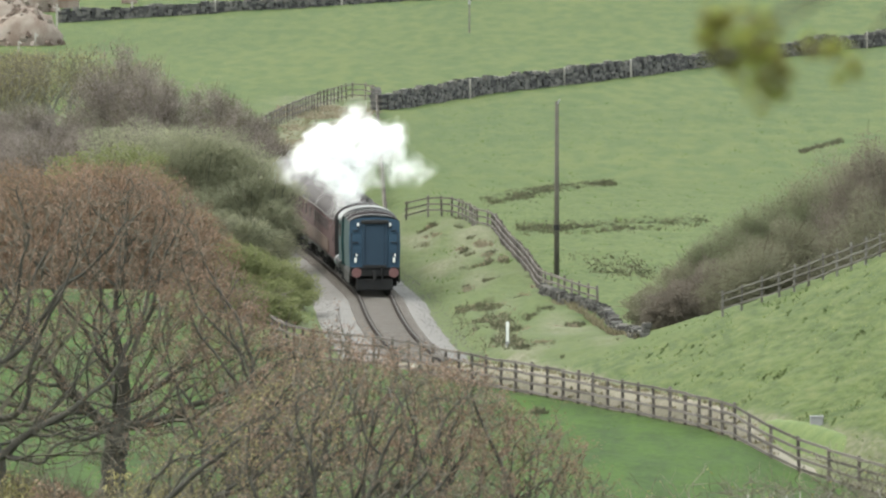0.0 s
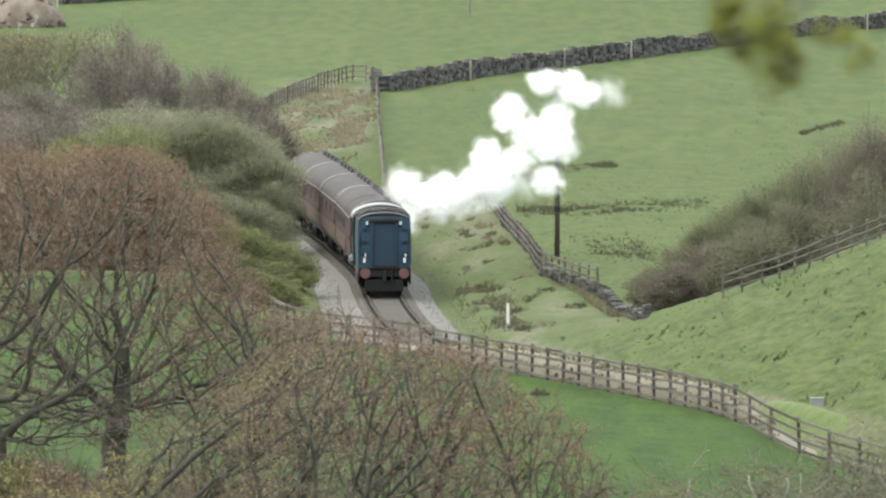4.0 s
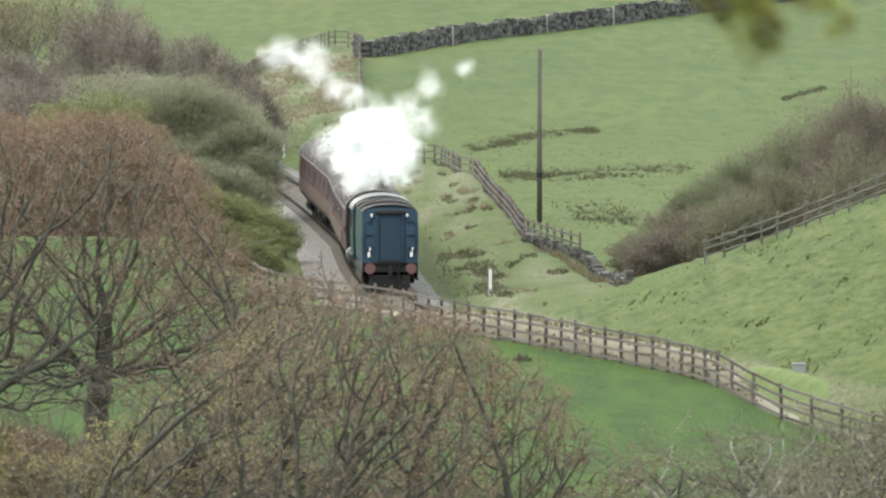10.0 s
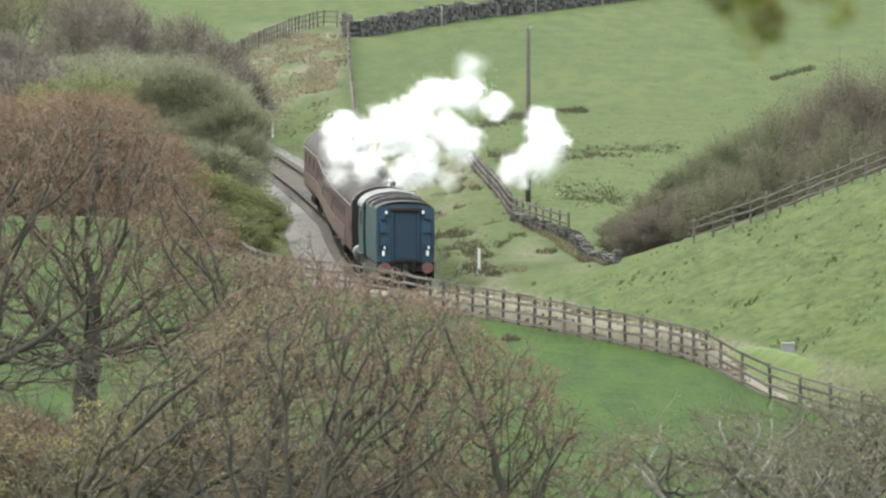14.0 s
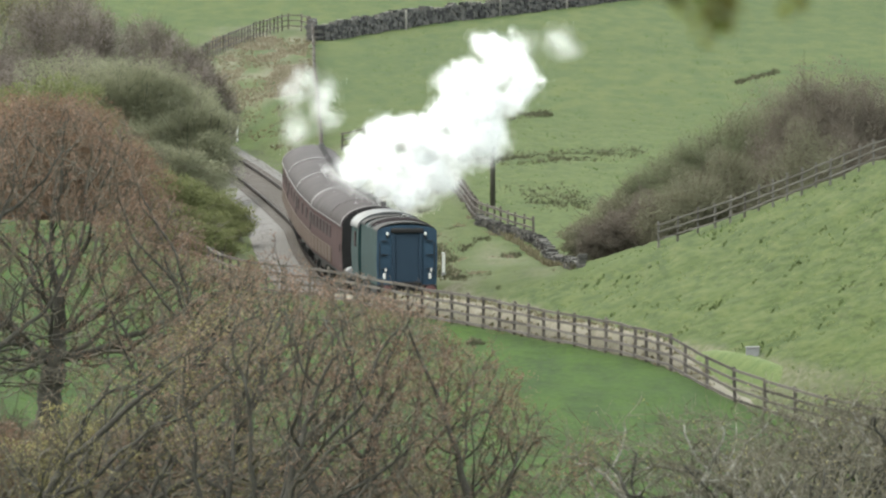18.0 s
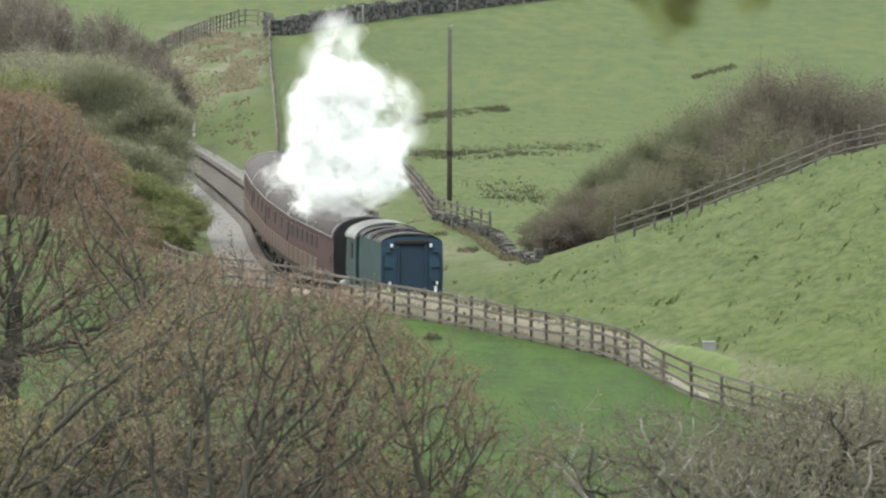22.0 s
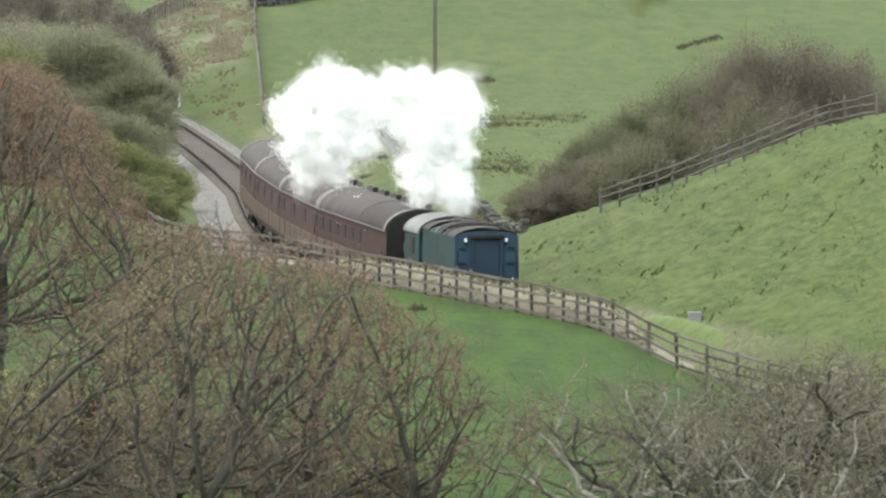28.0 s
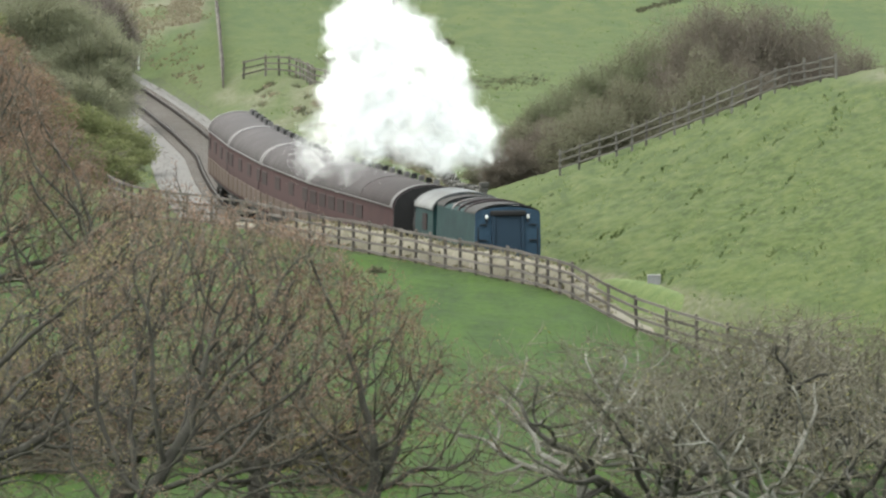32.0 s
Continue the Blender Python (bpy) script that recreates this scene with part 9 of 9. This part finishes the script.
    (((12.5, -0.09, 456.2, 5.47), (13, 0.28, 454.2, 5.97), (13.5, 0.29, 452.1, 6.07), (15.5, 0.5, 444.1, 7.01), (16, 0.8, 442.2, 6.74), (16.5, 0.56, 440.3, 7.24), (17, 0.68, 438.4, 7.6), (17.5, -0.57, 436.5, 5.9), (18, -0.72, 434.7, 6.05), (18.5, -0.58, 432.8, 6.51), (19, -0.42, 431, 6.49), (19.5, 0.2, 429.2, 6.95), (20, 0.39, 427.4, 7.18), (20.5, 0.63, 425.7, 7.45), (21, 0.67, 424, 7.47), (21.5, 2.63, 422.2, 8.45), (22, 0.42, 420.5, 4.93), (22.5, 0.89, 418.9, 5.39), (23, 0.7, 417.2, 4.75), (23.5, 1.47, 415.6, 4.86), (24, 1.76, 414, 5), (24.5, 3.35, 412.4, 4.75), (25, 3.32, 410.9, 4.87), (25.5, 4.09, 409.3, 5.54), (27.5, 4.5, 403.5, 6.48), (28, 4.66, 402.1, 6.46), (28.5, 4.18, 400.7, 6.17), (29, 4.48, 399.4, 6.29), (29.5, 4.41, 398.1, 6.24), (30, 4.87, 396.9, 6.86), (30.5, 5.17, 395.7, 7.34), (31, 5.02, 394.5, 7.94), (31.5, 5.69, 393.4, 8.4), (32, 5.47, 392.4, 8.46),), 1, 192, 0.93),
    (((25.5, 0.84, 409.4, 5.84), (27.5, 2.17, 403.5, 5.92), (28, 5.19, 402.2, 5.87), (28.5, 3.49, 400.8, 5.17), (29, 3.9, 399.5, 5.48), (29.5, 4.13, 398.2, 5.46), (30, 4.73, 397, 6), (30.5, 4.89, 395.8, 6.79), (31, 5.05, 394.6, 7.19), (31.5, 5.36, 393.5, 7.39), (32, 5.36, 392.4, 7.26),), 2, 326, 0.89),
    (((27.5, 1.81, 403.9, 5.28), (28, -0.37, 402.5, 5.39), (28.5, -0.09, 401.1, 6.14), (29, 0.17, 399.8, 6.48), (29.5, 0.75, 398.5, 7.25), (30, 2.25, 397.3, 5.4), (30.5, 5.56, 396.1, 5.06), (31, 5.69, 394.9, 5.56), (31.5, 6.37, 393.8, 5.79), (32, 7.06, 392.8, 5.82),), 3, 261, 1.00),
    (((25.5, 2.14, 409.4, 3.86), (27.5, 1.99, 403.6, 4.74), (28, 5.1, 402.2, 4.31), (28.5, 4.79, 400.8, 4.58), (29, 5.35, 399.5, 6.17), (29.5, 5.41, 398.2, 6.24), (30, 4.21, 397, 6.29), (30.5, 4.46, 395.8, 7.72), (31, 4.46, 394.6, 8.25), (31.5, 4.82, 393.5, 8.36), (32, 4.97, 392.5, 9.4),), 4, 266, 1.06),
    (((12.5, 1.02, 456.4, 5.27), (13, 1.52, 454.4, 5.38), (13.5, 1.97, 452.3, 5.76), (15.5, 1.85, 444.3, 4.62), (16, 1.67, 442.4, 4.81), (16.5, 2.19, 440.5, 5.32), (17, 2.2, 438.6, 5.86), (17.5, 0.2, 436.7, 5.76), (18, 0.3, 434.9, 4.64), (18.5, 0.61, 433, 5.57), (19, 0.81, 431.2, 4.55), (19.5, 0.97, 429.4, 4.92), (20, 0.62, 427.6, 4.88), (20.5, 0.54, 425.9, 5.35), (21, 0.78, 424.1, 5.44), (21.5, 0.93, 422.4, 5.59), (22, 1.1, 420.7, 5.76), (22.5, 0.72, 419.1, 5.88), (23, 1.07, 417.4, 6.58), (23.5, 0.73, 415.8, 6.61), (24, 1.26, 414.2, 6.63), (24.5, 1.84, 412.6, 7.2), (25, 1.1, 411, 6.88), (25.5, 1.87, 409.5, 7.53), (27.5, 3.55, 403.6, 7.93), (28, 3.83, 402.3, 8.28), (28.5, -0.73, 400.9, 8.82), (29, -0.81, 399.6, 9.43), (29.5, -0.9, 398.3, 9.59), (30, -0.6, 397.1, 9.66), (30.5, -0.44, 395.9, 9.83), (31, 4.03, 394.7, 8.48), (31.5, 3.87, 393.6, 8.11), (32, 3.95, 392.5, 9.28),), 5, 229, 1.02),
    (((29, 3.27, 399.9, 8.15), (29.5, 3.8, 398.6, 4.19), (30, 3.95, 397.4, 3.97), (30.5, 5.26, 396.2, 4.42), (31, 5.47, 395, 4.64), (31.5, 6.28, 393.9, 4.75), (32, 7.46, 392.9, 5.38),), 10, 291, 1.05),
    (((29, 6.01, 397.9, 7.22), (29.5, 6.53, 396.6, 7.86), (30, 6.76, 395.4, 6.87), (30.5, 6, 394.2, 6.65), (31, 7.1, 393.1, 7.42), (31.5, 7.04, 391.9, 7.63), (32, 6.64, 390.9, 6.9),), 11, 98, 0.99),
    (((31, 3.58, 394.9, 4.84), (31.5, 3.75, 393.8, 4.82), (32, 2.58, 392.7, 5.53),), 1, 172, 1.01),
    (((24.5, 4.23, 413, 5.86), (25, 3.85, 411.4, 5.67), (25.5, 4, 409.9, 4.57), (27.5, 4.1, 404, 5.17), (28, 4.45, 402.6, 5.72), (28.5, 4.86, 401.3, 6.15), (29, 5.21, 399.9, 6.93), (29.5, 5.65, 398.7, 7.02), (30, 5.82, 397.4, 7.3), (30.5, 5.7, 396.2, 7.79), (31, 5.25, 395.1, 6.85), (31.5, 6.61, 394, 6.32), (32, 7.03, 392.9, 5.1),), 2, 211, 1.06),
    (((25.5, 1.19, 408.3, 4.27), (27.5, -0.3, 402.4, 5.31), (28, -1.21, 401, 7.52), (28.5, -1.43, 399.6, 7.53), (29, -1.39, 398.3, 7.85), (29.5, 0.44, 397, 8.26), (30, 2.38, 395.8, 4.93), (30.5, 3.23, 394.6, 6.16), (31, 3.68, 393.5, 6.73), (31.5, 3.78, 392.3, 6.76), (32, 3.11, 391.3, 5.75),), 9, 33, 0.94),
    (((23.5, -1.32, 415.9, 6.25), (24, 0.75, 414.3, 5.09), (24.5, 0.58, 412.7, 5.1), (25, 1.16, 411.2, 5.93), (25.5, 1.45, 409.6, 6.75), (27.5, 2.29, 403.8, 7.75), (28, 2.89, 402.4, 8.41), (28.5, 3.21, 401, 8.23), (29, 4.02, 399.7, 7.89), (29.5, 3.61, 398.4, 6.53), (30, 3.51, 397.2, 6.71), (30.5, 4, 396, 6.93), (31, 4.03, 394.8, 7.01), (31.5, 4.11, 393.7, 7.21), (32, 2.45, 392.7, 7.89),), 4, 174, 0.88),
    (((18, -1.55, 434.8, 5.27), (18.5, -2.03, 433, 5.67), (19, -2.12, 431.2, 7.29), (19.5, -1.88, 429.4, 5.43), (20, -2.06, 427.6, 6.65), (20.5, -2.1, 425.9, 7.04), (21, -2.37, 424.1, 9.17), (21.5, -2.73, 422.4, 6.55), (22, -2.15, 420.7, 5.34), (22.5, -2.61, 419.1, 6.15), (23, -1.93, 417.4, 5.82), (23.5, -2.08, 415.8, 6.61), (24, -0.74, 414.2, 4.68), (24.5, -0.48, 412.6, 4.01), (25, -0.72, 411, 4.85), (25.5, 0.43, 409.5, 3.56), (27.5, -0.78, 403.6, 5.02), (28, -0.57, 402.2, 4.72), (28.5, 0.72, 400.9, 5.56), (29, 2.57, 399.6, 5.5), (29.5, 1.8, 398.3, 6.29), (30, 2.25, 397, 7.21), (30.5, 3.1, 395.8, 7.73), (31, 3.52, 394.7, 8.66), (31.5, 2.86, 393.6, 8.25), (32, 4.39, 392.5, 10.23),), 11, 80, 0.82),
    (((31.5, -0.48, 393.8, 10.26), (32, 2.49, 392.8, 9.73),), 6, 230, 0.88),
    (((24.5, 0.28, 412.9, 4.42), (25, 0.14, 411.3, 4.99), (25.5, -0.05, 409.8, 5.31), (27.5, 0.86, 403.9, 6.19), (28, 1.15, 402.5, 6.84), (28.5, 2.21, 401.2, 7.1), (29, 6.02, 399.9, 6.45), (29.5, 6.48, 398.6, 7.01), (30, 6.55, 397.4, 6.81), (30.5, 6.76, 396.2, 6.78), (31, 7.16, 395, 7.25), (31.5, 6.09, 393.9, 8.95), (32, 3.43, 392.8, 9.96),), 0, 269, 1.05),
    (((30, 7.14, 397.1, 8.38), (30.5, 6.64, 395.9, 6.09), (31, 6.41, 394.8, 6.6), (31.5, 6.62, 393.6, 7.43), (32, 6.16, 392.6, 4.82),), 1, 1, 1.07),
    (((31.5, -1.27, 393.7, 9.69), (32, 2.28, 392.6, 9.05),), 2, 355, 0.94),
    (((19.5, 3.02, 429.4, 5.54), (20, -0.28, 427.7, 6.03), (20.5, 3.07, 425.9, 6.73), (21, 3.12, 424.2, 6.95), (21.5, 3.05, 422.5, 7.29), (22, 2.15, 420.8, 5.24), (22.5, 2.55, 419.1, 5.88), (23, 2.85, 417.4, 6.2), (23.5, 2.73, 415.8, 6.2), (24, 1.46, 414.2, 5.42), (24.5, 1.4, 412.6, 5.82), (25, 1.67, 411.1, 5.74), (25.5, 1.63, 409.5, 6.16), (27.5, 1.69, 403.7, 7.01), (28, 2.37, 402.3, 7.25), (28.5, 2.51, 400.9, 7.92), (29, 4.51, 399.6, 7.43), (29.5, 4.93, 398.3, 7.55), (30, 5.5, 397.1, 7.89), (30.5, 6.29, 395.9, 7.44), (31, 6.39, 394.7, 8.26), (31.5, 6.59, 393.6, 8.68), (32, 3.01, 392.6, 9.01),), 3, 94, 0.88),
    (((25.5, 1.71, 408.1, 8.19), (27.5, 3.83, 402.3, 7.59), (28, 5.1, 400.9, 8.06), (28.5, 3.45, 399.5, 6.76), (29, 3.2, 398.2, 5.32), (29.5, 3.27, 396.9, 5.73), (30, 4.83, 395.7, 5.53), (30.5, 4.71, 394.5, 5.22), (31, 3.49, 393.3, 3.98), (31.5, 4.95, 392.2, 4.81), (32, 5.34, 391.2, 9.07),), 7, 238, 0.97),
    (((31.5, -1.13, 392.1, 9.86), (32, 3.2, 391.1, 10.13),), 8, 271, 1.01),
    (((31.5, -1.32, 394, 10.3), (32, 2.11, 393, 7.14),), 6, 40, 0.90),
    (((32, 2.2, 392.3, 6.35),), 0, 275, 0.88),
    (((32, 1.42, 392.5, 5.97),), 11, 70, 0.81),
    (((32, 4.68, 392.5, 4.86),), 7, 21, 0.88),
    (((32, 1.98, 392.6, 5.56),), 8, 280, 0.80),
    (((32, 1.2, 392.1, 4.63),), 9, 277, 0.92),
    (((32, 2.35, 392.9, 4.67),), 10, 265, 1.00),
    (((32, 1.34, 392.1, 5.38),), 11, 135, 0.82),
    (((5, 2.12, 490.1, 3.87), (5.5, 3.95, 487.7, 5.89), (6, 5.14, 485.3, 6.69), (6.5, 6.5, 483, 7.29), (7, 6.56, 480.6, 8.13), (7.5, 6.45, 478.3, 8.9), (8, 7.9, 476, 9.69), (8.5, 8.99, 473.7, 10.03),), 7, 241, 0.92),
    (((5, 2.64, 490.1, 3.61), (5.5, 4.85, 487.7, 5.77), (6, 5.98, 485.3, 7.18), (6.5, 7.27, 483, 6.4), (7, 8.25, 480.6, 7.05), (7.5, 9.1, 478.3, 6.8),), 8, 289, 0.88),
    (((5, 1.61, 490.1, 4.38), (5.5, 2.92, 487.7, 6.15), (6, 3.86, 485.3, 6.97), (6.5, 3.99, 483, 8.21), (7, 4.05, 480.6, 9.27), (7.5, 4.51, 478.3, 10.1), (8, 4.77, 476, 10.79),), 9, 226, 0.81),
    (((5, 1.35, 490.1, 3.87), (5.5, 3.43, 487.7, 6.02), (6, 4.45, 485.3, 6.8), (6.5, 5.1, 483, 8.05), (7, 5.04, 480.6, 8.97), (7.5, 3.5, 478.3, 10.81), (8, 2.39, 476, 11.79),), 10, 102, 0.86),
    (((5, 7.55, 490.1, 3.87), (5.5, 6.77, 487.7, 3.58), (6, 5.99, 485.3, 3.73), (6.5, 7.12, 483, 4.24), (7, 8.43, 480.6, 5.65),), 11, 205, 0.81),
    (((5, 8.32, 490.1, 3.61), (5.5, 7.8, 487.7, 3.45), (6, 7.39, 485.3, 3.6), (6.5, 8.92, 483, 3.6),), 7, 147, 0.81),
    (((5, 7.29, 490.1, 3.09), (5.5, 6, 487.7, 2.43), (6, 4.86, 485.3, 2.32), (6.5, 5.44, 483, 2.07), (7, 6.49, 480.6, 1.78),), 8, 53, 0.90),
    (((5, 3.16, 490.1, 3.87), (5.5, 3.95, 487.7, 4.35), (6, 4.53, 485.3, 4.62), (6.5, 7.27, 483, 5), (7, 8.58, 480.6, 6.24),), 9, 359, 0.84),
    (((5, 7.8, 490.1, 3.35), (5.5, 7.03, 487.7, 3.2), (6, 6.37, 485.3, 3.09), (6.5, 5.87, 483, 2.2),), 10, 101, 0.95),
    (((7, -0.02, 480.6, 10.03), (7.5, -0.78, 478.3, 10.56), (8, -0.57, 476, 10.89), (8.5, -0.09, 473.7, 11.53),), 11, 156, 0.62),
    (((8, 0.13, 476, 6.68), (8.5, 0.28, 473.7, 7.28), (9, 0.7, 471.5, 8.26), (9.5, 1.35, 469.3, 8.69), (10, 1.73, 467.1, 9.12),), 7, 63, 0.62),
    (((6.5, 2.56, 483, 10.85), (7, 3.27, 480.6, 10.29), (7.5, 2.62, 478.3, 11.31), (8, 2.51, 476, 12.2),), 8, 323, 0.93),
)


# ---- what moves ----
def front_y(t):
    """Where the leading end of the train stands, along y."""
    return ((((1.7442733e-06 * t - 1.3210087e-04) * t + 3.6704847e-03) * t - 2.374450e-03) * t - 5.006708) * t + 500.9394


def back_along(y, d):
    """The y that lies d metres farther back along the line."""
    n = max(1, int(abs(d) / 1.0))
    for i in range(n):
        s = track_x(y + 0.5) - track_x(y - 0.5)
        y += d / n / math.hypot(1, s)
    return y


def train_pose(t, d, half):
    a, b = back_along(front_y(t), d - half), back_along(front_y(t), d + half)
    pa, pb = Vector((track_x(a), a, 0)), Vector((track_x(b), b, 0))
    mid, way = (pa + pb) / 2, pb - pa
    return pose(mid.x, mid.y, 0.0, 0, 0, math.degrees(math.atan2(-way.x, way.y)))


def motions():
    for car, d in TRAIN:
        half = {3.1: 2.0, 8.9: 1.9, 22.2: 6.8}.get(d, 5.2)
        walk(car, [(k * 0.5, train_pose(k * 0.5, d, half)) for k in range(65)])
    # wheels of half a metre's radius roll as far as the train goes
    run, gone = [], 0.0
    for k in range(321):
        t = k * 0.1
        if k:
            a, b = front_y(t - 0.1), front_y(t)
            gone += math.hypot(b - a, track_x(b) - track_x(a))
        run.append((t, math.degrees(gone / 0.5)))
    for wheel in WHEELS:
        x, y, z = wheel.location
        walk(wheel, [(t, pose(x, y, z, a)) for t, a in run])
    # the bough stirs in the wind
    stir = ((0, -0.03, 0.0), (1.2, 0.0, 0.01), (2.5, -0.02, -0.01), (4.5, 0.02, -0.02), (6, 0.0, 0.0), (7.5, 0.03, -0.01), (9, 0.02, -0.03), (11, 0.0, -0.01), (13, 0.06, -0.075), (15.5, 0.03, -0.02),
            (17, 0.0, -0.01), (19, 0.02, 0.0), (21, 0.03, -0.01), (23, 0.01, 0.0), (25, -0.02, -0.01), (28, -0.03, -0.01), (30, 0.0, 0.0), (32, 0.01, -0.01))
    walk(BOUGH, [(t, pose(x, 0, z)) for t, x, z in stir])
    for rows, which, turn, size in PUFFS:
        puff = tagged(new("steam_puff", STEAM[which]), "rag of white steam drifting off the locomotive", "steam", "steam puffs")
        size *= 0.93
        puff.scale = (size * (0.82 + 0.03 * (turn % 8)), size, size * (0.8 + 0.04 * (turn % 7)))
        first, last = rows[0][0], rows[-1][0]
        tip, swing = turn % 61 - 30, 42 + turn % 24
        inside = 16.5 + (turn % 12)
        path = []
        if first > 0:
            # until it comes out it rides hidden in the train
            wait = max(first - 0.6, 0.15)
            times = [0.0] + [k * 0.75 for k in range(1, 44) if k * 0.75 < wait - 0.4] + [wait]
            path = [(t, train_pose(t, inside, 1.0) @ pose(0, 0, 2.3)) for t in times]
            path = [(t, pose(m.translation.x + 0.28, m.translation.y, m.translation.z, 0, 0, math.degrees(m.to_euler().z))) for t, m in path]
        path += [(t, pose(x, y, z, tip + 4 * (t - first), 3 * (t - first), swing)) for t, x, y, z in rows]
        if last < 32:
            # at last the wind carries it up and away
            _, x, y, z = rows[-1]
            spin = 4 * (last - first)
            for dt, up in ((0.22, 9.0), (0.45, 20.0), (1.0, 36.0)):
                path.append((last + dt, pose(x + 0.25 * up, y + 0.5 * up, z + up, tip + spin + 4 * dt, 3 * (last - first), swing)))
            path = [p for p in path if p[0] <= 32] if path[-1][0] > 32 else path + [(32.0, path[-1][1])]
        walk(puff, path)


motions()
